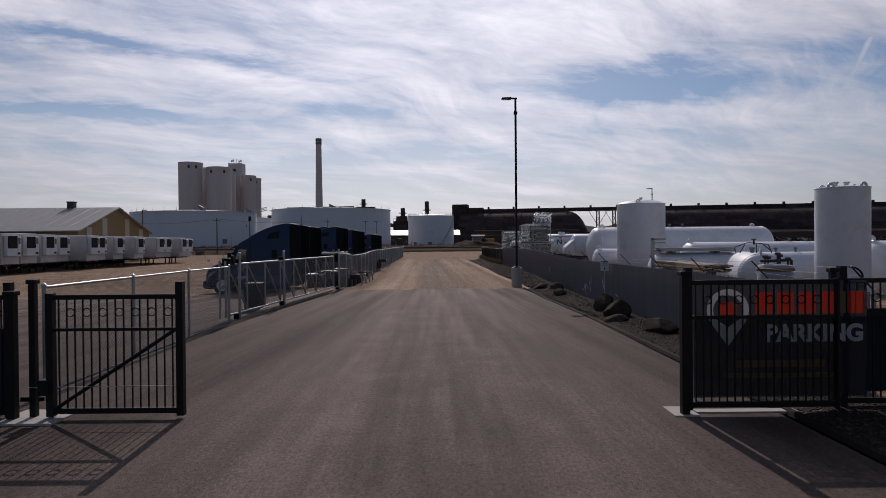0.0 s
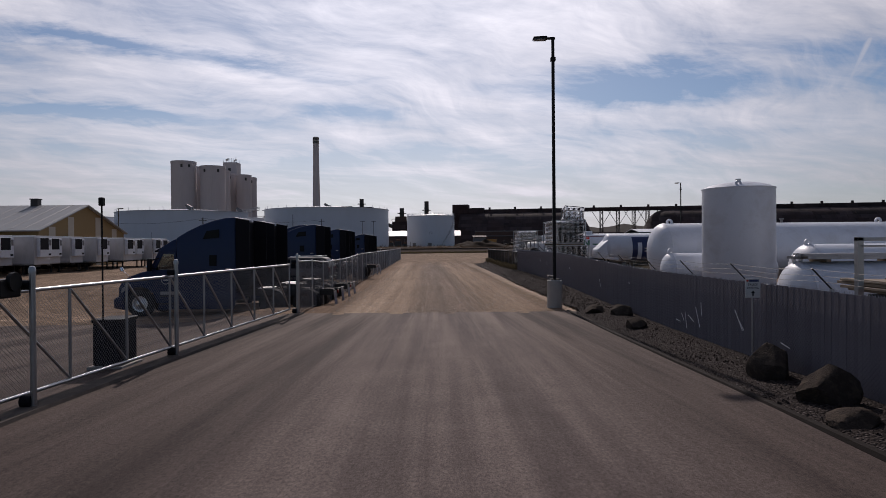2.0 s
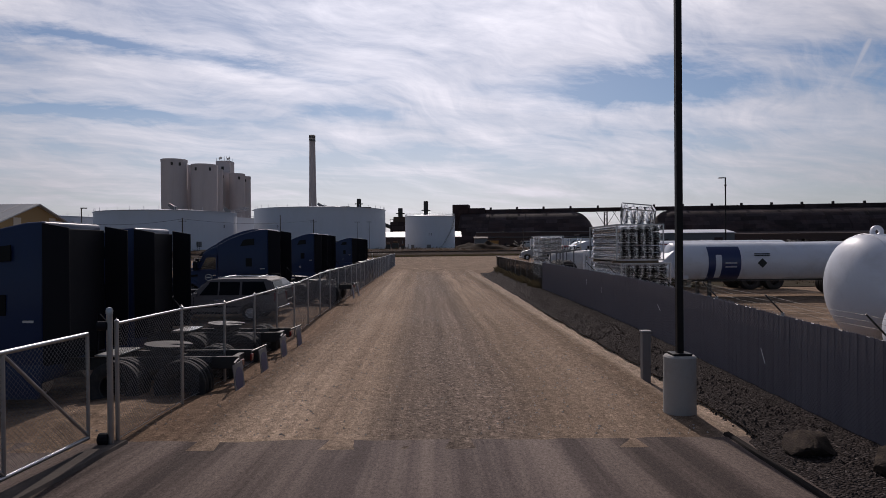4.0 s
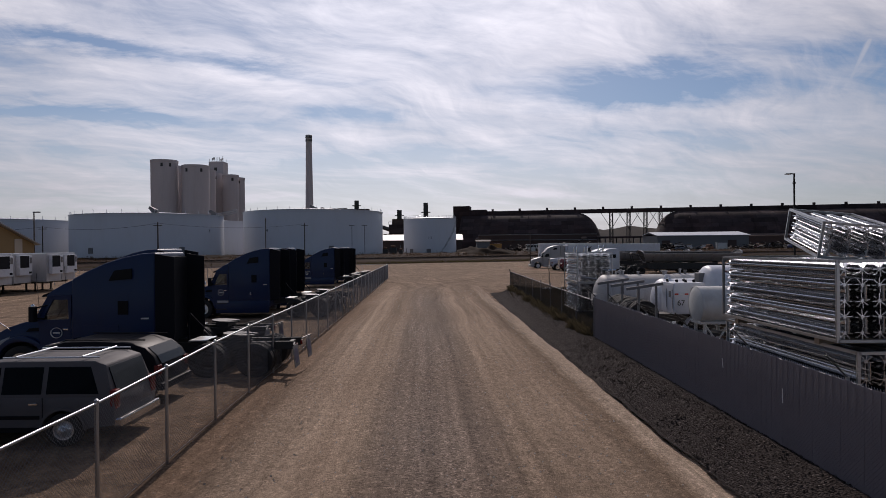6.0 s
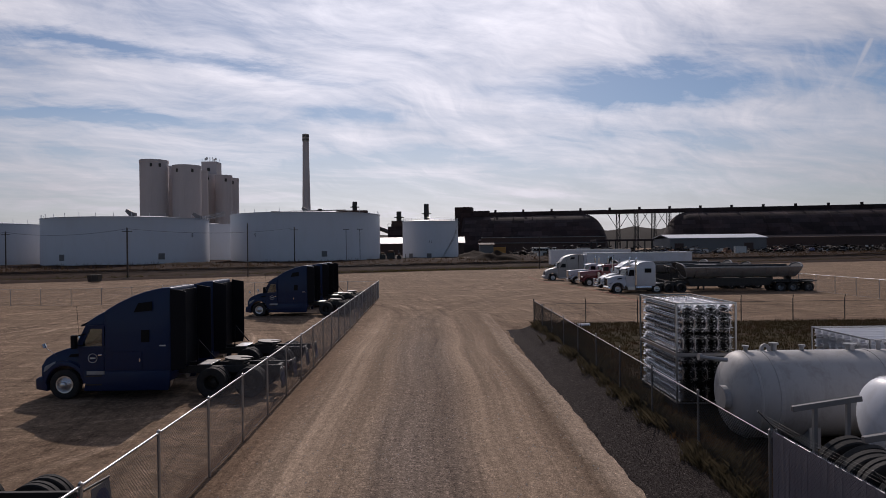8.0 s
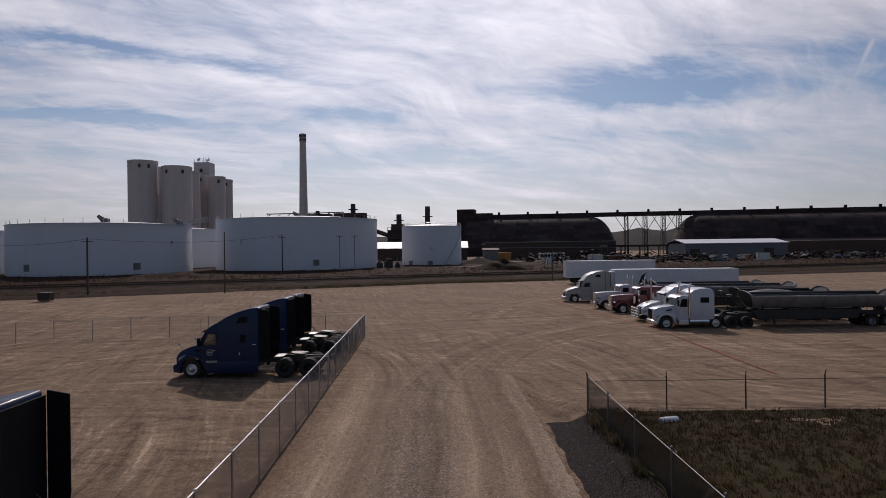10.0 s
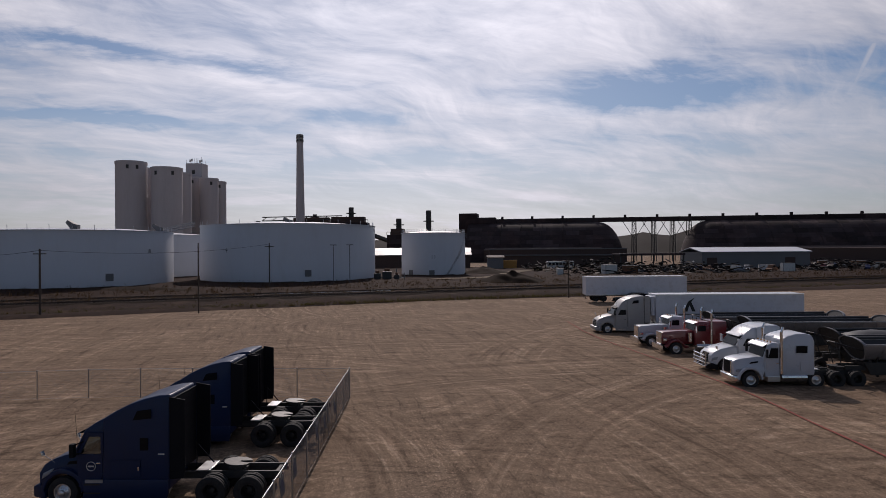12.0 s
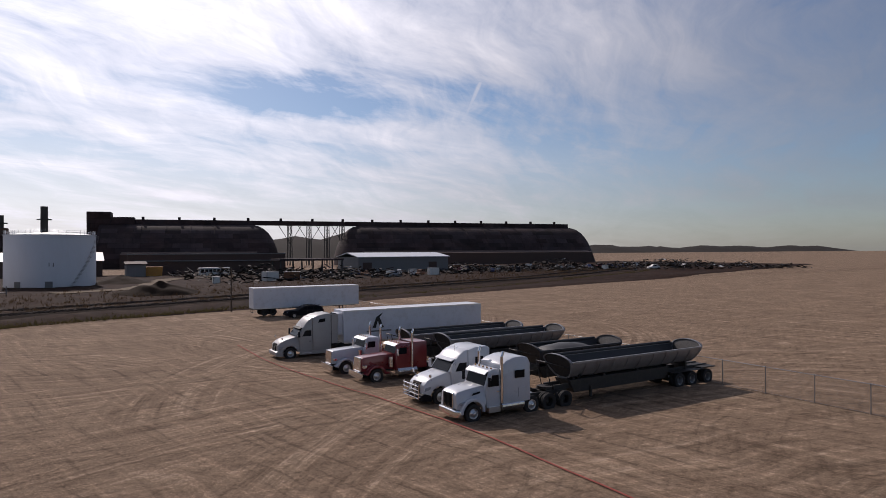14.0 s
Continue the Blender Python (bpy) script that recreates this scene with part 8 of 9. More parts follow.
r5 = fin_rack("low rack of finned aluminium tubes, tinted for sun glare, lying in the yard", 20.5, 65.7, 0.85, 3.0, 7.3, 1.38, 8, 4, 90, metal="fin_bright")
skids(r5, 3.0, 7.3, 0.55)
r6 = fin_rack("low rack of finned aluminium tubes behind the weathered tank", 15.9, 63.9, 0.75, 1.4, 6.0, 1.25, 4, 4, 90, metal="fin_bright")
skids(r6, 1.4, 6.0, 0.45)


def tank_trailer(label, x0, x1, y, zc, r, emblem, m_turn=0.0):
    """A white tanker trailer whose nose is at x0 and which stretches to x1."""
    g = ground_z(x0, y)
    t = thing("tank_trailer", label, "trailer", pose(x0, y, g, 0, 0, m_turn))
    L = x1 - x0
    zc -= g
    part("shell", lathe(dome_profile(r, L / 2, flat=0.35), 48, pose(L / 2, 0, zc, 0, 90, 0)), "white_paint", t, smooth=30)
    if emblem == "blue":
        part("nose_cone", prism([(-0.55, zc - r * 0.7), (0.9, zc - r * 0.9), (0.9, zc + r * 0.55), (0.35, zc + r * 0.75), (-0.55, zc - r * 0.1)], -r * 0.75, r * 0.75, 0.08), "white_paint", t, "slanted white housing", smooth=40)
    else:
        part("valve_box", boxed(-0.10, 0.25, -0.22, 0.22, zc + r * 0.35, zc + r * 0.72, bevel=0.03), "metal_wall", t)
    part("frame", boxed(0.2, L - 0.2, -0.45, 0.45, 0.75, 1.0), "chassis", t)
    for f in (0.15, 0.5, 0.85):
        part("saddle", boxed(L * f - 0.12, L * f + 0.12, -r * 0.7, r * 0.7, 0.95, zc - r * 0.55), "white_paint", t)
    for ax in (L - 2.6, L - 1.3):
        for s in (-1, 1):
            wheel(t, ax, s * 0.95, dual=True)
    for s in (-1, 1):
        part("landing_leg", boxed(1.8, 1.95, s * 0.7 - 0.07, s * 0.7 + 0.07, 0, 0.8), "chassis", t)
    return t, L, zc


tt, L, zc = tank_trailer("white tanker trailer with a navy panel and pale bottle mark", 11.3, 22.5, 52.3, 1.98, 0.95, "blue")
band = lathe([(0.957, 0.0), (0.957, 1.55)], 20, pose(1.75, 0, zc, 0, 90, 0), arc=math.pi * 0.80, start=-math.pi * 0.78)
part("navy_panel", band, "navy", tt, "navy curved panel", smooth=40)
part("bottle_mark", lathe([(0.962, 0.0), (0.962, 0.28)], 12, pose(2.1, 0, zc, 0, 90, 0), arc=math.pi * 0.40, start=-math.pi * 0.62), "white_paint", tt, "pale bottle shape", smooth=40)
part("writing_bar", lathe([(0.961, 0.0), (0.961, 0.55)], 12, pose(2.55, 0, zc, 0, 90, 0), arc=math.pi * 0.025, start=-math.pi * 0.50), "sign_white", tt)
part("writing_bar", lathe([(0.961, 0.0), (0.961, 0.55)], 12, pose(2.55, 0, zc, 0, 90, 0), arc=math.pi * 0.025, start=-math.pi * 0.44), "sign_white", tt)
part("placard", boxed(-0.16, 0.16, -0.004, 0.004, -0.16, 0.16), "black_paint", tt, "dark diamond placard", m=pose(4.3, -0.968, zc - 0.05, 0, 45, 0))
part("writing_bar", bars(0.75, 0.16, 2, m=pose(4.3, -0.93, zc + 0.35, -20, 0, 0)), "black_paint", tt)

nt, L2, zc2 = tank_trailer("white tanker trailer with a green and red emblem", 10.0, 20.0, 57.35, 2.08, 0.97, "green")
part("stripe", lathe([(0.985, 0.0), (0.985, L2 - 1.2)], 10, pose(0.6, 0, zc2, 0, 90, 0), arc=math.pi * 0.03, start=-math.pi * 0.80), "maroon", nt, "dark red stripe")
part("emblem", prism([(1.5, zc2 - 0.22), (1.62, zc2 - 0.22), (1.62, zc2 + 0.1), (1.85, zc2 - 0.22), (1.97, zc2 - 0.22), (1.97, zc2 + 0.24), (1.85, zc2 + 0.24), (1.85, zc2 - 0.05), (1.62, zc2 + 0.24), (1.5, zc2 + 0.24)], -1.0, -0.985), "green", nt, "green letter-like emblem", m=pose(-0.6, 0.02, 0.24))
part("emblem", prism([(1.72, zc2 + 0.36), (1.85, zc2 + 0.30), (1.98, zc2 + 0.36), (1.94, zc2 + 0.48), (1.85, zc2 + 0.42), (1.76, zc2 + 0.48)], -0.99, -0.97), "sign_red", nt, "red emblem", m=pose(-0.6, 0.02, 0.24))
part("writing_bar", bars(0.7, 0.16, 1, m=pose(1.95, -0.965, zc2 + 0.16)), "green", nt)
part("hatch", lathe([(0.3, zc2 + 0.9), (0.3, zc2 + 1.12), (0.25, zc2 + 1.16), (0, zc2 + 1.17)], 20, pose(1.5, 0, 0)), "white_paint", nt)

cab = thing("equipment_cabinet", "white steel equipment cabinet numbered 67 on a small trailer", "cabinet", pose(8.2, 55.05, 0.42))
part("body", boxed(0, 1.05, 0, 1.22, 1.06, 2.12, bevel=0.025), "white_paint", cab)
for k in (0, 1):
    door = part("door", boxed(-0.018, -0.004, 0.06 + 0.56 * k, 0.58 + 0.56 * k, 1.12, 2.04, bevel=0.004), "white_paint", cab)
    part("hinge", rod(bmesh.new(), (-0.025, 0.07 + 0.56 * k, 1.25), (-0.025, 0.07 + 0.56 * k, 1.9), 0.012, 6), "galvanised", door)
    part("placard", boxed(-0.024, -0.018, 0.22 + 0.56 * k, 0.42 + 0.56 * k, 1.62, 1.84), "sign_white" if k else "metal_wall", door, "small square placard")
for k in range(6):
    part("reflector_strip", boxed(0.03 + 0.17 * k, 0.15 + 0.17 * k, -0.010, -0.002, 1.72, 1.77), "sign_red" if k % 2 == 0 else "sign_white", cab, "red and white reflector strip")
lettering("67", 0.26, "black_paint", cab, pose(0.24, -0.006, 1.44, 90, 0, 0), "cabinet_number", "black number")
for x, y in ((0.12, 0.9), (0.3, 0.5), (0.55, 0.35), (0.7, 0.9), (0.85, 0.4)):
    part("roof_fitting", rod(bmesh.new(), (x, y, 2.11), (x - 0.03, y, 2.21), 0.045, 10), "black_plastic", cab)
for yy in (0.1, 1.12):
    part("fender", lathe([(0.56, -0.15), (0.575, -0.15), (0.575, 0.15), (0.56, 0.15)], 20, pose(0.95, yy, 0.5, 90, 0, 0), arc=math.pi, start=0), "white_paint", cab)
part("frame", boxed(-0.5, 2.4, 0.25, 0.97, 0.80, 1.06), "chassis", cab)
part("tow_bar", rod(rod(bmesh.new(), (-0.4, 0.3, 0.85), (-1.1, 0.6, 0.7), 0.04, 8), (-0.4, 0.92, 0.85), (-1.1, 0.6, 0.7), 0.04, 8), "chassis", cab)
for yy in (0.1, 1.12):
    w = new("wheel", TYRE)
    w.parent, w.matrix_basis = cab, pose(0.95, yy, 0.40, 0, 0, 0 if yy < 1 else 180)
lying_tank("small white horizontal tank behind the numbered cabinet", 8.25, 10.15, 53.5, 1.96, 0.57, (), "dirty_white", saddles=False, flat=0.16, valves=False)
t = thing("tank_stand", "white tubular stand with hoops under a small tank", "stand", pose(8.0, 53.15, 0.3))
for x in (0.45, 1.15, 1.95):
    for y in (0.0, 0.7):
        part("leg", boxed(x - 0.04, x + 0.04, y - 0.04, y + 0.04, 0, 1.12), "dirty_white", t)
for xa, xb in ((0.45, 1.15), (1.15, 1.95)):
    for za, zb in ((0.05, 1.05), (1.05, 0.05)):
        part("brace", rod(bmesh.new(), (xa, -0.03, za), (xb, -0.03, zb), 0.03, 8), "dirty_white", t)
part("top_rail", boxed(0.3, 2.1, -0.05, 0.75, 1.08, 1.16, bevel=0.01), "dirty_white", t)
part("frame", boxed(0.1, 2.2, 0.0, 0.7, 0.72, 0.82), "chassis", t)
for x, y, z in ((6.34, 57.2, 2.44), (6.36, 55.45, 2.46), (6.36, 53.6, 2.48)):
    t = thing("bracket_beam", "angled steel beam on two short posts", "beam", pose(x, y, 0.3), "bracket beams")
    for xx in (0.2, 0.75):
        part("post", boxed(xx - 0.03, xx + 0.03, -0.03, 0.03, -0.1, z - 0.30 + 0.12 * xx), "metal_wall", t)
    part("beam", boxed(-0.18, 0.98, -0.04, 0.04, -0.045, 0.045, bevel=0.008, m=pose(0, 0, z - 0.3, 0, -8, 0)), "metal_wall", t)
rack = thing("tyre_rack", "low steel rack holding worn tyres behind the fence", "rack", pose(6.75, 54.4, 0.3))
for y in (0.0, 1.3, 2.6):
    for x in (-0.2, 0.45):
        part("post", boxed(x - 0.03, x + 0.03, y - 0.03, y + 0.03, -0.05, 0.80), "steel_dark", rack)
for x in (-0.2, 0.45):
    part("rail", boxed(x - 0.03, x + 0.03, -0.1, 2.7, 0.80, 0.86), "steel_dark", rack)
for k in range(8):
    ob = new("tyre", TYRE)
    ob.matrix_basis = pose(6.90 + 0.05 * math.sin(k * 2.1), 56.95 - 0.36 * k, 1.52, 14 + 9 * math.sin(k * 1.7), 0, random.uniform(-9, 9))
    tagged(ob, "worn black truck tyre standing in a row", "tyre", "row of tyres")
worn = [o for o in bpy.data.objects if o.name.startswith("gas_tank") and o.parent is None and abs(o.location.y - 62.4) < 0.01][0]
half, up = 4.625, 1.45 - ground_z(11.875, 62.4)
for f, h, r in ((-4.0, 0.10, 0.05), (-3.3, 0.16, 0.07), (-2.6, 0.10, 0.05), (-1.4, 0.12, 0.10), (-0.7, 0.20, 0.05), (0.4, 0.14, 0.07), (1.6, 0.10, 0.16), (2.9, 0.15, 0.06)):
    part("nozzle", rod(rod(bmesh.new(), (f, 0, up + 1.02), (f, 0, up + 1.05 + h), r, 12), (f, 0, up + 1.05 + h), (f, 0, up + 1.09 + h), r * 1.6, 12), "tub_worn", worn, "flanged top nozzle")
for f in (-3.62, -1.0, 1.7):
    part("strap", lathe([(1.052, -0.05), (1.066, -0.05), (1.066, 0.05), (1.052, 0.05)], 48, pose(f, 0, up, 0, 90, 0)), "tank_weathered", worn, "welded girth strap")
part("end_pipe", rod(rod(bmesh.new(), (-half + 0.1, -0.15, up + 0.86), (-half - 0.55, -0.2, up + 0.95), 0.05, 10), (-half - 0.55, -0.2, up + 0.95), (-half - 0.62, -0.2, up + 0.96), 0.09, 10), "tub_worn", worn, "short flanged pipe at the dome")
part("manway", rod(bmesh.new(), (-half + 0.06, -0.2, up - 0.05), (-half - 0.10, -0.2, up - 0.05), 0.30, 20), "tank_weathered", worn, "round cover on the dome")

t = thing("ladder", "short steel ladder leaning on a weathered white tank", "ladder", pose(10.9, 61.3, 0.3))
bm = bmesh.new()
for x in (-0.16, 0.16):
    rod(bm, (x, -0.25, 0), (x, 0.0, 2.0), 0.018, 6)
for k in range(6):
    rod(bm, (-0.16, -0.22 + 0.04 * k, 0.25 + 0.32 * k), (0.16, -0.22 + 0.04 * k, 0.25 + 0.32 * k), 0.014, 6)
part("frame", bm, "steel_dark", t)


# ---- barn beyond the trailers ----
barn = thing("barn", "long tan metal barn with cream stripes and a grey roof", "building", pose(-55, 108, -0.4))
LB = 75.0
part("wall", prism([(-11.6, 0), (11.6, 0), (11.6, 5.2), (0, 9.2), (-11.6, 5.2)], -LB, 0.0), "barn_tan", barn, "tan gable wall").matrix_basis = Matrix(((0, 1, 0, 0), (1, 0, 0, 0), (0, 0, 1, 0), (0, 0, 0, 1)))
for y in (-8.6, -4.0, 3.4, 8.4):
    zt = 9.1 - abs(y) * 0.345
    part("stripe", boxed(0.0, 0.03, y - 0.75, y + 0.75, 0.0, zt - 0.35), "barn_cream", barn, "cream wall stripe")
for s in (-1, 1):
    bm = prism([(0, 9.25), (s * 12.2, 5.05), (s * 12.2, 5.2), (0, 9.42)], -LB - 0.4, 0.5)
    part("roof", bm, "roof_metal", barn, "weathered grey metal roof").matrix_basis = Matrix(((0, 1, 0, 0), (1, 0, 0, 0), (0, 0, 1, 0), (0, 0, 0, 1)))
bm = bmesh.new()
for k in range(38):
    x = -LB + 1 + k * 2.0
    rod(bm, (x, 0, 9.44), (x, -12.2, 5.23), 0.035, 4)
part("roof_seam", bm, "roof_metal", barn)
part("lean_to", prism([(-20.5, 4.1), (-11.9, 4.75), (-11.9, 4.9), (-20.5, 4.25)], -LB, -6.0), "roof_metal", barn, "low pale lean-to roof").matrix_basis = Matrix(((0, 1, 0, 0), (1, 0, 0, 0), (0, 0, 1, 0), (0, 0, 0, 1)))
for k in range(8):
    part("lean_to_post", boxed(-8 - k * 9 - 0.1, -8 - k * 9 + 0.1, -20.2, -20.0, 0, 4.15), "wood", barn)
vent = part("ridge_vent", boxed(-8.3, -7.2, -0.5, 0.5, 9.2, 10.3, bevel=0.04), "steel_dark", barn, "square ridge vent")
part("cap", boxed(-8.4, -7.1, -0.6, 0.6, 10.3, 10.45, bevel=0.03), "steel_dark", vent)


# ---- factory behind the tanks ----
def hall(label, x0, x1, y0, y1, z1, ridge, wall, roof, name="factory_hall"):
    t = thing(name, label, "building", pose(x0, y0, 1.3))
    L, D = x1 - x0, y1 - y0
    part("wall", boxed(0, L, 0, D, -0.5, z1, bevel=0.02), wall, t)
    part("roof", prism([(-0.5, z1 - 0.1), (D / 2, ridge), (D + 0.5, z1 - 0.1), (D + 0.5, z1 + 0.1), (D / 2, ridge + 0.25), (-0.5, z1 + 0.1)], -0.5, L + 0.5), roof, t).matrix_basis = Matrix(((0, 1, 0, 0), (1, 0, 0, 0), (0, 0, 1, 0), (0, 0, 0, 1)))
    return t


hall("brown brick hall with a bright metal roof behind the tanks", -36, 9.5, 322, 340, 5.6, 8.2, "shed_brown", "roof_metal")
hall("small grey metal shed beside the dark store", 15.5, 21, 306, 314, 4.6, 5.2, "metal_wall", "shed_brown")
yard_hall = hall("grey metal workshop with a pale low-pitched roof", 90, 128, 296, 316, 6.2, 7.6, "metal_wall", "tank_white", "workshop")
yard_hall.rotation_mode = "XYZ"
for x in (3.5, 31.0):
    part("door", boxed(x - 1.8, x + 1.8, -0.06, 0.06, 0, 4.2, bevel=0.02), "shed_brown", yard_hall, "large sliding door")


def plant(label, x, y, w, h, z, stack_h):
    t = thing("process_plant", label, "building", pose(x, y, 1.3))
    part("block", boxed(-w / 2, w / 2, -4, 4, 0, z, bevel=0.1), "shed_dark", t)
    part("block", boxed(-w * 0.3, w * 0.42, -3, 3, z, z + h, bevel=0.1), "shed_brown", t)
    part("flue", lathe([(1.35, z), (1.3, z + stack_h), (1.1, z + stack_h), (1.1, z + stack_h - 2)], 20, pose(w * 0.12, 0, 0)), "steel_dark", t, smooth=30)
    part("platform", lathe([(2.6, z + stack_h * 0.6), (2.6, z + stack_h * 0.6 + 0.35), (1.3, z + stack_h * 0.6 + 0.35)], 20, pose(w * 0.12, 0, 0)), "steel_dark", t)
    bm = bmesh.new()
    for k in range(6):
        xx = -w / 2 + w * k / 5
        rod(bm, (xx, -4, z), (xx, -4, z + 1.4), 0.10, 4)
    rod(bm, (-w / 2, -4, z + 1.4), (w / 2, -4, z + 1.4), 0.10, 4)
    part("guard_rail", bm, "steel_dark", t)
    return t


plant("dark process tower with a stack and platforms", -52, 402, 24, 3.0, 22.0, 8.0)
plant("dark process tower with a short stack", -24, 382, 9, 3.0, 15.0, 8.0)
plant("slender dark stack with a ring platform", -9, 384, 5, 1.5, 13.5, 13.5)
plant("dark plant building with roof ducts at the chimney's foot", -84, 462, 30, 3.0, 25.0, 5.0)
plant("low dark plant building between the silos and the chimney", -112, 440, 26, 2.0, 20.0, 5.0)
t = thing("conveyor", "inclined dark conveyor between factory towers", "conveyor", pose(0, 0, 0))
part("gallery", rod(bmesh.new(), (-52, 398, 22), (-24, 382, 12), 1.1, 4), "steel_dark", t)
part("gallery", rod(bmesh.new(), (-24, 382, 16.5), (-6, 384, 14), 0.8, 4), "steel_dark", t)
bm = bmesh.new()
for zz in (0, 2.2):
    rod(bm, (-110, 452, 27 + zz), (-62, 452, 27.6 + zz), 0.3, 4)
for k in range(9):
    rod(bm, (-110 + 6 * k, 452, 27), (-107 + 6 * k, 452, 29.4), 0.22, 4)
part("pipe_rack", bm, "steel_dark", t, "roof-top pipe rack")
t = thing("dumpster", "orange-brown open steel container in the yard", "container", pose(23.5, 312, 1.5))
part("body", prism([(-2.9, 0.3), (2.9, 0.3), (3.1, 3.4), (-3.1, 3.4)], -1.2, 1.2, 0.05), "orange", t)
for k in range(5):
    part("rib", boxed(-2.6 + 1.25 * k, -2.45 + 1.25 * k, -1.32, -1.2, 0.3, 3.3), "orange", t)
bus = thing("bus", "old white bus standing among scrap", "bus", pose(36, 300, 1.5))
part("body", boxed(0, 9.5, -1.2, 1.2, 0.5, 3.1, bevel=0.15), "dirty_white", bus)
for k in range(7):
    part("window", boxed(0.5 + 1.25 * k, 1.5 + 1.25 * k, -1.23, -1.19, 1.7, 2.6), "glass_dark", bus)
for x in (1.6, 7.4):
    part("wheel", rod(bmesh.new(), (x, -1.22, 0.5), (x, -0.9, 0.5), 0.5, 16), "rubber", bus)
canopy = thing("canopy", "dark flat-roofed open canopy near the workshop", "shelter", pose(58, 290, 1.4))
part("roof", boxed(0, 22, -5, 5, 5.2, 5.9, bevel=0.05), "shed_dark", canopy)
for x in (0.5, 7.5, 14.5, 21.5):
    for y in (-4.6, 4.6):
        part("column", boxed(x - 0.2, x + 0.2, y - 0.2, y + 0.2, 0, 5.2), "steel_dark", canopy)

# heaps of scrap beyond the railway
def scrap_material():
    m = bpy.data.materials.new("scrap")
    m.use_nodes = True
    n = Nodes(m.node_tree)
    b = n.nodes["Principled BSDF"]
    r = n.nodes.new("ShaderNodeNewGeometry").outputs["Random Per Island"]
    col = n.ramp(r, (0.0, (0.012, 0.010, 0.009)), (0.5, (0.030, 0.022, 0.018)), (0.80, (0.045, 0.032, 0.025)), (0.93, (0.045, 0.046, 0.05)), (0.98, (0.14, 0.14, 0.145)), (1.0, (0.6, 0.6, 0.6)))
    n.links.new(col, b.inputs["Base Color"])
    b.inputs["Roughness"].default_value, b.inputs["Metallic"].default_value = 0.75, 0.0
    b.inputs["Specular IOR Level"].default_value = 0.15
    return m


SCRAP = scrap_material()


def scrap_base(x):
    return lot_edge(min(x, 120)) + 50 - 0.10 * x


bm = bmesh.new()
for k in range(5200):
    x = random.uniform(28, 290)
    y = scrap_base(x) + random.uniform(-4, 72)
    heap = max(0.0, 0.35 + 1.7 * noise.noise(Vector((x * 0.045, y * 0.06, 1))))
    if heap < 0.25 and random.random() < 0.6:
        continue
    kind = random.random()
    if kind < 0.45:
        sx, sy, sz = random.uniform(0.3, 1.4), random.uniform(0.2, 0.9), random.uniform(0.1, 0.6)
    elif kind < 0.8:
        sx, sy, sz = random.uniform(1.5, 5.5), random.uniform(0.08, 0.3), random.uniform(0.08, 0.3)
    else:
        sx, sy, sz = random.uniform(0.8, 2.4), random.uniform(0.6, 1.6), random.uniform(0.03, 0.1)
    box(bm, -sx / 2, sx / 2, -sy / 2, sy / 2, -sz / 2, sz / 2, m=pose(x, y, ground_z(x, y) + random.uniform(0.2, 0.4 + 2.3 * heap), random.uniform(-30, 30), random.uniform(-22, 22), random.uniform(0, 180)))
tagged(new("scrap_heap", finish("scrap_heap", bm, SCRAP)), "heaps of scrap metal, wrecks and beams", "scrap", kind="stuff")


def wreck(x, y, turn, paint, label, long=4.4, tall=1.45):
    """A stripped car body standing among the scrap."""
    t = thing("wrecked_car", label, "car", pose(x, y, ground_z(x, y) + 0.30, 0, random.uniform(-3, 3), turn), "wrecks in the scrap yard")
    h = long / 2
    part("body", prism([(-h, 0.25), (h, 0.25), (h, 0.85), (h * 0.45, 0.95), (h * 0.2, tall), (-h * 0.55, tall), (-h * 0.8, 0.95), (-h, 0.9)], -0.85, 0.85, 0.06, inset_top=(0.95, tall, 0.18)), paint, t, smooth=40)
    for s in (-1, 1):
        part("window", slab([(-h * 0.52, 1.0), (h * 0.26, 1.0), (h * 0.16, tall - 0.12), (-h * 0.46, tall - 0.12)], s * 0.80, s, 0.02), "glass_dark", t)
        for ax in (-h * 0.6, h * 0.6):
            part("wheel", rod(bmesh.new(), (ax, s * 0.84, 0.30), (ax, s * 0.66, 0.30), 0.31, 16), "rubber", t)


for k in range(26):
    x = random.uniform(34, 230)
    wreck(x, scrap_base(x) + random.uniform(-2, 40), random.uniform(0, 360), random.choice(("dirty_white", "tub_worn", "rust", "suv_dark", "maroon", "navy", "metal_wall", "truck_grey")), "stripped car wreck among heaps of scrap", random.uniform(4.0, 5.4), random.uniform(1.35, 1.9))
for k in range(14):
    x = random.uniform(30, 200)
    y = scrap_base(x) + random.uniform(-3, 45)
    t = thing("storage_box", "battered steel box standing in the scrap yard", "container", pose(x, y, ground_z(x, y) + 0.3, 0, 0, random.uniform(-25, 25)), "boxes in the scrap yard")
    w, d, h = random.uniform(1.6, 4.5), random.uniform(1.4, 2.4), random.uniform(1.2, 2.6)
    mat = random.choice(("dirty_white", "metal_wall", "rust", "dirty_white", "steel_dark"))
    part("body", boxed(-w / 2, w / 2, -d / 2, d / 2, 0, h, bevel=0.05), mat, t)
    part("lid", boxed(-w / 2 - 0.05, w / 2 + 0.05, -d / 2 - 0.05, d / 2 + 0.05, h, h + 0.1, bevel=0.02), "metal_wall", t)
    for xx in (-w / 2 + 0.1, w / 2 - 0.1):
        part("corner_post", boxed(xx - 0.06, xx + 0.06, -d / 2 - 0.03, -d / 2 + 0.06, 0, h), "steel_dark", t)


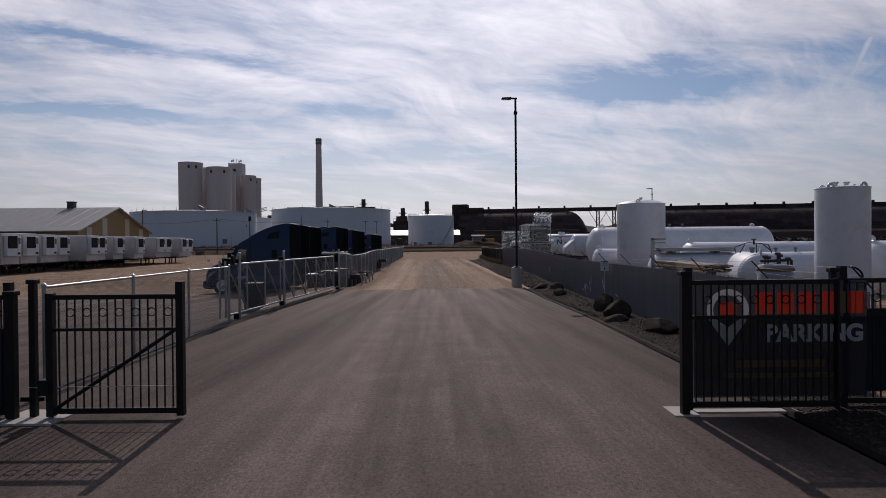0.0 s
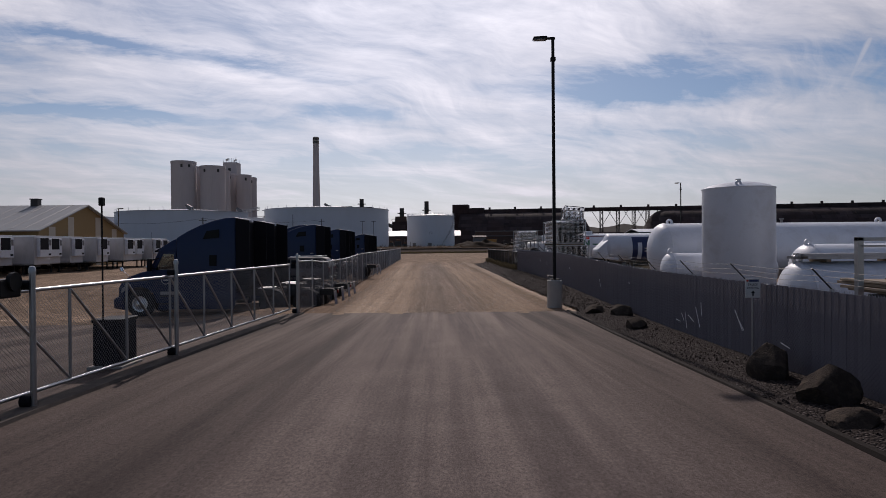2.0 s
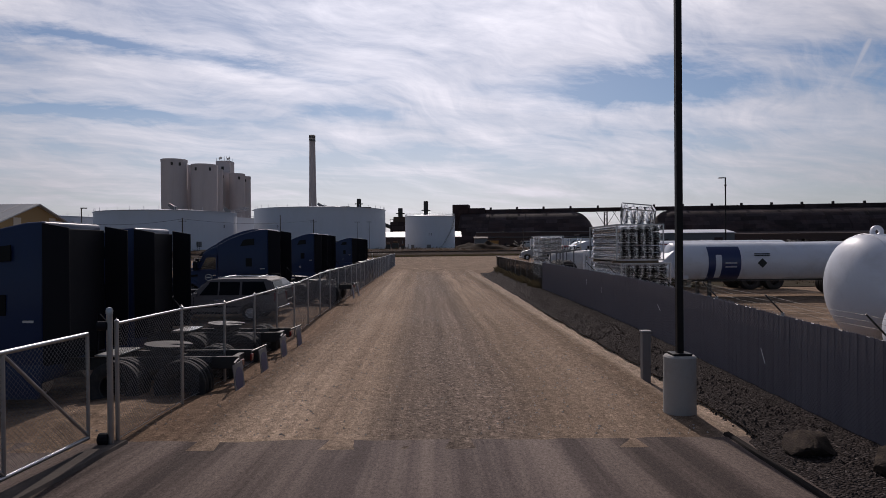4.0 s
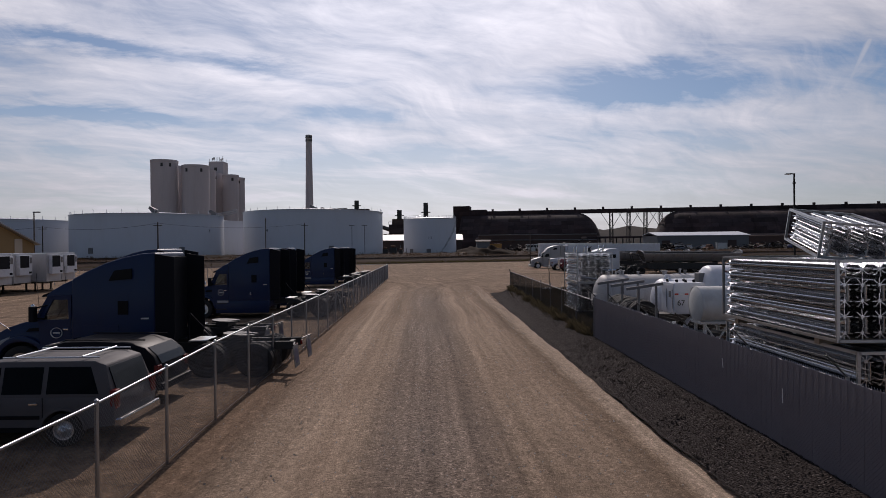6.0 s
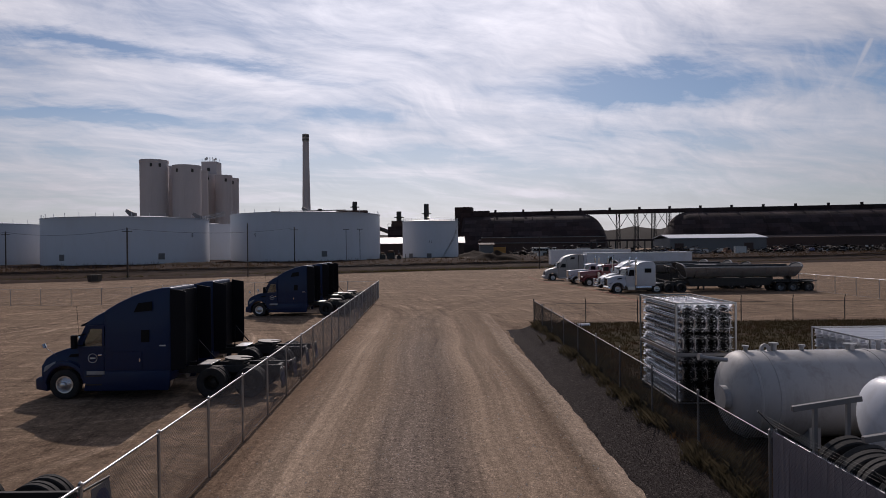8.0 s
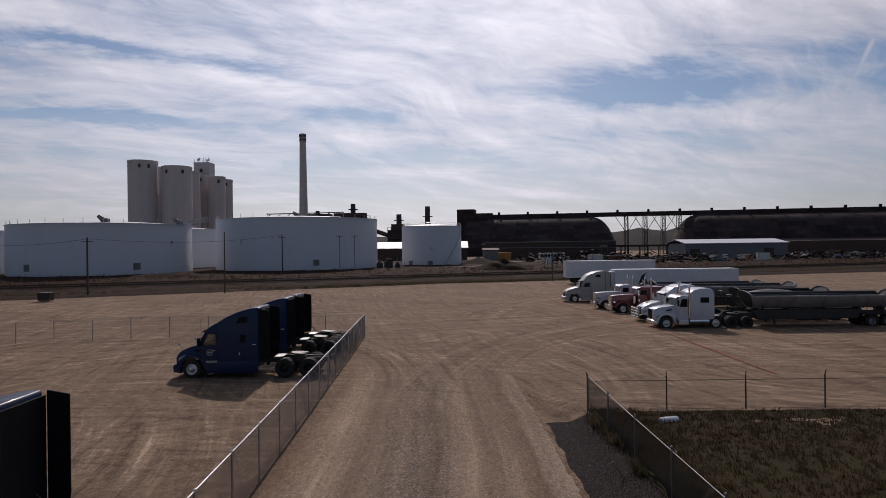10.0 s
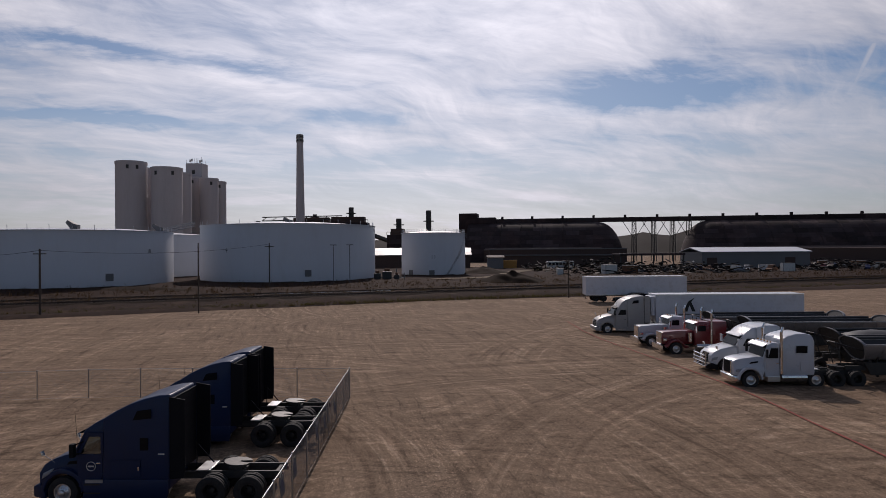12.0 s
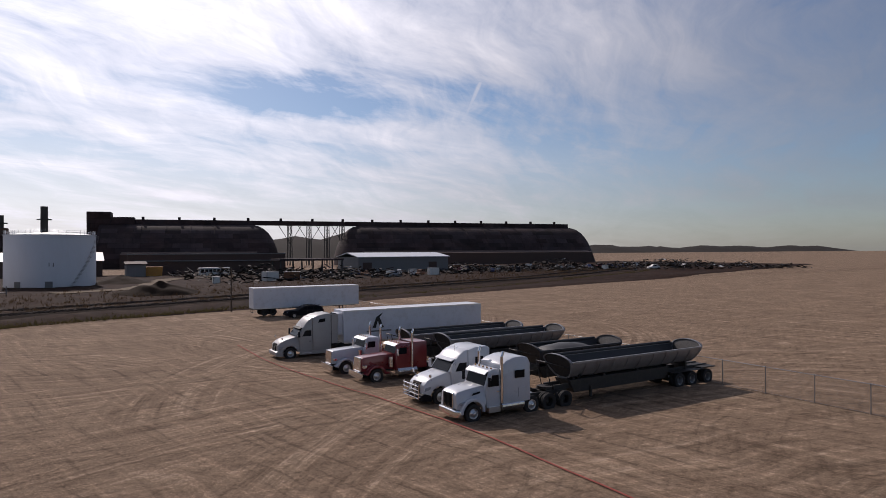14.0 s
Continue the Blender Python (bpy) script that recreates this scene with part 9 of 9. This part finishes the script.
def mound(label, x, y, rx, ry, h, mat, seed):
    bm = bmesh.new()
    n, prev = 28, None
    for i in range(15):
        f = i / 14
        row = []
        for k in range(n):
            a = 2 * math.pi * k / n
            w = 1 + 0.18 * noise.noise(Vector((math.cos(a) * 1.5, math.sin(a) * 1.5, seed)))
            px, py = x + rx * f * w * math.cos(a), y + ry * f * w * math.sin(a)
            row.append(bm.verts.new((px, py, ground_z(px, py) - 0.05 + h * (1 - f) ** 0.9 * (1 + 0.25 * noise.noise(Vector((px * 0.5, py * 0.5, seed)))))))
        if prev:
            for k in range(n):
                bm.faces.new((prev[k], prev[(k + 1) % n], row[(k + 1) % n], row[k]))
        prev = row
    tagged(new("dirt_mound", finish("dirt_mound", bm, mat, 60)), label, "mound")


mound("dark heap of earth beside the railway", 14.5, 216, 9, 5, 2.6, "earth_heap", 2)
mound("brown heap of earth near the white tank", 11, 262, 9, 8, 2.4, "earth_heap", 5)
mound("low brown earth bank behind the tracks", -58, 192, 16, 3.5, 1.0, "earth_heap", 7)

# ---- railway ----
RDIR = Vector((1, 0.36, 0)).normalized()
RN = Vector((-RDIR.y, RDIR.x, 0))


def rail_point(u, off):
    p = Vector((0, 183, 0)) + RDIR * u + RN * off
    return p


for k, off in enumerate((8.0, 15.0)):
    t = thing("railway_track", "railway track on dark ballast", "railway", None, "railway tracks")
    prof = [(-2.6, 0.0), (-1.6, 0.42), (1.6, 0.42), (2.6, 0.0)]
    bm = bmesh.new()
    prev = None
    for u in range(-125, 215, 5):
        row = []
        for o, z in prof:
            p = rail_point(u, off + o)
            row.append(bm.verts.new((p.x, p.y, ground_z(*rail_point(u, off)[:2]) - 0.05 + z)))
        if prev:
            for i in range(3):
                bm.faces.new((prev[i], row[i], row[i + 1], prev[i + 1]))
        prev = row
    bmesh.ops.recalc_face_normals(bm, faces=bm.faces)
    part("ballast", bm, "ballast", t, "dark stone ballast")
    ties = bmesh.new()
    turn = math.degrees(math.atan2(RDIR.y, RDIR.x))
    for i in range(560):
        u = -124 + i * 0.6
        p = rail_point(u, off)
        box(ties, -0.12, 0.12, -1.25, 1.25, 0.30, 0.44, m=pose(p.x, p.y, ground_z(p.x, p.y), 0, 0, turn))
    tagged(part("sleeper", ties, "tie_wood", t, "wooden sleepers"), kind="stuff")
    for o in (-0.72, 0.72):
        bm = bmesh.new()
        prev = None
        for u in range(-125, 215, 5):
            c = rail_point(u, off)
            z = ground_z(c.x, c.y) + 0.44
            row = []
            for oo, zz in ((-0.05, 0), (-0.035, 0.15), (0.035, 0.15), (0.05, 0)):
                p = rail_point(u, off + o + oo)
                row.append(bm.verts.new((p.x, p.y, z + zz)))
            if prev:
                for i in range(3):
                    bm.faces.new((prev[i], row[i], row[i + 1], prev[i + 1]))
            prev = row
        bmesh.ops.recalc_face_normals(bm, faces=bm.faces)
        part("rail", bm, "rail", t, "worn steel rail")
tufts("grass", "olive and straw grass along the edge of the lot", [(p.x, p.y, random.uniform(0.6, 1.6)) for p in (rail_point(random.uniform(-130, 215), abs(random.gauss(0.6, 1.6)) - 0.4) for _ in range(6500))], "olive_grass", 7, 0.34, 0.16)
tufts("grass", "dry reddish weeds between the railway tracks", [(p.x, p.y, random.uniform(0.7, 2.2)) for p in (rail_point(random.uniform(-130, 215), random.choice((random.gauss(11.5, 1), random.gauss(21, 3), random.gauss(29, 7)))) for _ in range(5200))], "weeds", 6, 0.36, 0.30)

# strip of rough earth beyond the lot
def verge_edge(x):
    return 184.5 + (0.47 * max(x, -110) if x < 0 else 0.245 * x)


bm = bmesh.new()
prev = None
for x in steps((-150, 330, 200)):
    row = []
    near = verge_edge(x) + 0.8 * noise.noise(Vector((x * 0.2, 1, 1)))
    for o in (0, 2, 4, 7, 10, 14, 18, 23, 28, 34, 42, 55, 75, 100, 140):
        y = near + o
        row.append(bm.verts.new((x, y, ground_z(x, y) + (0.34 + 0.28 * noise.noise(Vector((x * 0.45, o * 0.6, 6))) if o else -0.02))))
    if prev:
        for i in range(14):
            bm.faces.new((prev[i], row[i], row[i + 1], prev[i + 1]))
    prev = row
structure("rough_verge", bm, "verge", "rough dark brown verge along the railway", smooth=60)


def puddle():
    """A long shallow pool of rain water between the tracks."""
    bm = bmesh.new()
    mid = rail_point(-19, 11.6)
    z = ground_z(mid.x, mid.y) + 0.60
    ring = []
    for k in range(40):
        a = 2 * math.pi * k / 40
        w = 1 + 0.35 * noise.noise(Vector((math.cos(a) * 2, math.sin(a) * 2, 4)))
        p = rail_point(-19 + 12 * w * math.cos(a), 11.6 + 0.9 * w * math.sin(a))
        ring.append(bm.verts.new((p.x, p.y, z)))
    bm.faces.new(ring)
    return bm


structure("water", puddle(), "pool", "shallow puddle between the railway tracks")


def track_path():
    """A pale dirt track that winds from the white tank to the scrap yard."""
    pts = [(-3, 224), (4, 227), (11, 232), (16, 245), (19, 262), (25, 280), (36, 287), (48, 290)]
    out, prev = bmesh.new(), None
    for i in range(len(pts) - 1):
        for k in range(6):
            f = k / 6
            x, y = pts[i][0] * (1 - f) + pts[i + 1][0] * f, pts[i][1] * (1 - f) + pts[i + 1][1] * f
            d = Vector((pts[i + 1][1] - pts[i][1], pts[i][0] - pts[i + 1][0], 0)).normalized() * (2.6 + 1.2 * noise.noise(Vector((x * 0.2, y * 0.2, 0))))
            row = [out.verts.new((x + s * d.x, y + s * d.y, ground_z(x, y) + 0.46)) for s in (-1, 1)]
            if prev:
                out.faces.new((prev[0], prev[1], row[1], row[0]))
            prev = row
    return out


structure("dirt_track", track_path(), "track_dirt", "pale dirt track winding to the scrap yard")
t = thing("boundary_wall", "long low brown wall with a pale coping before the dark store", "wall", pose(0, 322, 1.4))
part("panel", boxed(17, 71, -0.3, 0.3, 0, 7.4, bevel=0.03), "shed_brown", t)
part("coping", boxed(16.9, 71.1, -0.45, 0.45, 7.4, 7.75, bevel=0.03), "metal_wall", t)
part("pipe", rod(bmesh.new(), (19, -0.7, 5.2), (71, -0.7, 5.0), 0.22, 8), "metal_wall", t, "pale pipe along the wall")


t = thing("dumpster", "dark steel skip at the edge of the lot", "container", pose(-57.8, 152.0, ground_z(-57.8, 152.0)) @ Matrix.Diagonal((0.5, 0.7, 0.8, 1)))
part("body", prism([(-1.6, 0.15), (1.6, 0.15), (1.9, 1.5), (-1.9, 1.5)], -0.9, 0.9, 0.03), "steel_dark", t)
part("rim", boxed(-1.95, 1.95, -0.95, 0.95, 1.5, 1.58, bevel=0.01), "steel_dark", t)
for k in range(4):
    part("rib", boxed(-1.3 + 0.85 * k, -1.2 + 0.85 * k, -0.97, -0.9, 0.2, 1.5), "steel_dark", t)
for x, y, w, h in ((-17.0, 227.5, 1.6, 2.2), (-14.6, 227, 2.2, 2.8), (-12.2, 226.5, 1.2, 1.7)):
    t = thing("pump_unit", "dark pump cabinet with pipes before the white tanks", "equipment", pose(x, y, ground_z(x, y) + 0.2), "pump units")
    part("case", boxed(-w / 2, w / 2, -0.6, 0.6, 0, h * 0.7, bevel=0.04), "steel_dark", t)
    part("motor", rod(bmesh.new(), (-w * 0.3, 0, h * 0.85), (w * 0.3, 0, h * 0.85), 0.32, 12), "rust", t)
    part("pipe", rod(rod(bmesh.new(), (w / 2, 0, 0.5), (w / 2 + 1.2, 0, 0.5), 0.1, 8), (w / 2 + 1.2, 0, 0.0), (w / 2 + 1.2, 0, h), 0.1, 8), "metal_wall", t)


def utility_pole(x, y, top, label, cross=True, r=0.14):
    z0 = ground_z(x, y)
    t = thing("utility_pole", label, "pole", pose(x, y, z0), "utility poles")
    h = top - z0
    part("shaft", lathe([(r, -0.3), (r * 0.75, h), (0, h + 0.02)], 12), "pole_wood", t, smooth=35)
    if cross:
        part("cross_arm", boxed(-0.9, 0.9, -0.06, 0.06, h - 0.75, h - 0.62), "pole_wood", t)
        for xx in (-0.8, 0.0, 0.8):
            part("insulator", lathe([(0.05, h - 0.62), (0.07, h - 0.52), (0.03, h - 0.45), (0, h - 0.45)], 10, pose(xx, 0, 0)), "dirty_white", t)
    return t


t = thing("gate_light", "dark post with a small box head beside the sliding gate", "lamp", pose(-5.95, 21.27, ground_z(-5.95, 21.27)))
part("post", rod(bmesh.new(), (0, 0, -0.2), (0, 0, 3.1), 0.016, 8), "gate_black", t)
part("head", boxed(-0.045, 0.045, -0.045, 0.045, 3.06, 3.22, bevel=0.02), "gate_black", t)
t = thing("lamp_post", "slim dark lamp post beside the barn", "lamp", pose(-59.3, 126.3, -0.4))
part("shaft", rod(bmesh.new(), (0, 0, -0.2), (0, 0, 9.9), 0.09, 8), "pole_wood", t)
part("head", boxed(-0.1, 0.9, -0.12, 0.12, 9.85, 10.02), "metal_wall", t)
utility_pole(-36.0, 164.2, 10.1, "bare wooden utility pole beside the railway", False, 0.11)
utility_pole(-56.8, 161.0, 9.4, "dark wooden utility pole with a cross arm", True, 0.16)
utility_pole(-35.8, 200.3, 10.5, "leaning dark wooden utility pole before the tank")
utility_pole(-92.0, 180.0, 9.6, "dark wooden utility pole with a cross arm")
utility_pole(22.0, 188.5, 7.2, "short dark wooden pole near the railway", False)
for x, y in ((-25.0, 212.0), (-21.4, 212.0)):
    t = thing("lamp_post", "slim grey lamp post with a short cross head before the tank", "lamp", pose(x, y, ground_z(x, y)), "lamp posts")
    part("shaft", rod(bmesh.new(), (0, 0, -0.2), (0, 0, 8.6), 0.08, 8), "metal_wall", t)
    part("head", boxed(-0.75, 0.75, -0.12, 0.12, 8.5, 8.66), "metal_wall", t)
for a, b, sag in (((-92, 180, 9.4), (-56.8, 161, 9.2), 0.9), ((-56.8, 161, 9.2), (-35.8, 200.3, 10.3), 1.0), ((-140, 190, 9.4), (-92, 180, 9.4), 1.0)):
    bm = bmesh.new()
    a, b = Vector(a), Vector(b)
    for k in range(12):
        f, g = k / 12, (k + 1) / 12
        rod(bm, a.lerp(b, f) - Vector((0, 0, 4 * sag * f * (1 - f))), a.lerp(b, g) - Vector((0, 0, 4 * sag * g * (1 - g))), 0.025, 4)
    tagged(new("overhead_wire", finish("overhead_wire", bm, "black_plastic")), "sagging black overhead wire", "wire", "overhead wires")

# red painted line before the rigs
bm = bmesh.new()
prev = None
for k in range(61):
    f = k / 60
    y = 150 - 56 * f
    x = 14.2 + 3.6 * smooth(f, 0.15, 0.75) + 0.12 * noise.noise(Vector((0, y * 0.3, 0)))
    row = [bm.verts.new((x - 0.055, y, dirt_height(x, y) + 0.05)), bm.verts.new((x + 0.055, y, dirt_height(x, y) + 0.05))]
    if prev:
        bm.faces.new((prev[0], prev[1], row[1], row[0]))
    prev = row
structure("painted_line", bm, "red_line", "thin red line marked on the dirt")
part("emblem", prism([(2.9, 2.3), (3.25, 2.3), (3.45, 2.95), (3.75, 2.3), (4.1, 2.3), (3.65, 3.3), (4.05, 3.75), (3.5, 3.45), (3.3, 3.3)], -1.325, -1.315), "black_paint", TB, "dark angular emblem")
part("writing_bar", bars(2.6, 0.22, 1, m=pose(3.6, -1.32, 2.0)), "metal_wall", TB)
t = thing("drum", "small white plastic drum lying by the fence", "drum", pose(8.8, 84.7, 0.24, 0, 0, 15))
part("barrel", lathe([(0, -0.38), (0.21, -0.38), (0.24, -0.34), (0.24, -0.12), (0.25, -0.10), (0.24, -0.08), (0.24, 0.34), (0.21, 0.38), (0, 0.38)], 18, pose(0, 0, 0, 0, 90, 0)), "truck_white", t)
part("cap", lathe([(0, 0.38), (0.04, 0.38), (0.04, 0.41), (0, 0.41)], 10, pose(0, 0.12, 0, 0, 90, 0)), "black_plastic", t)
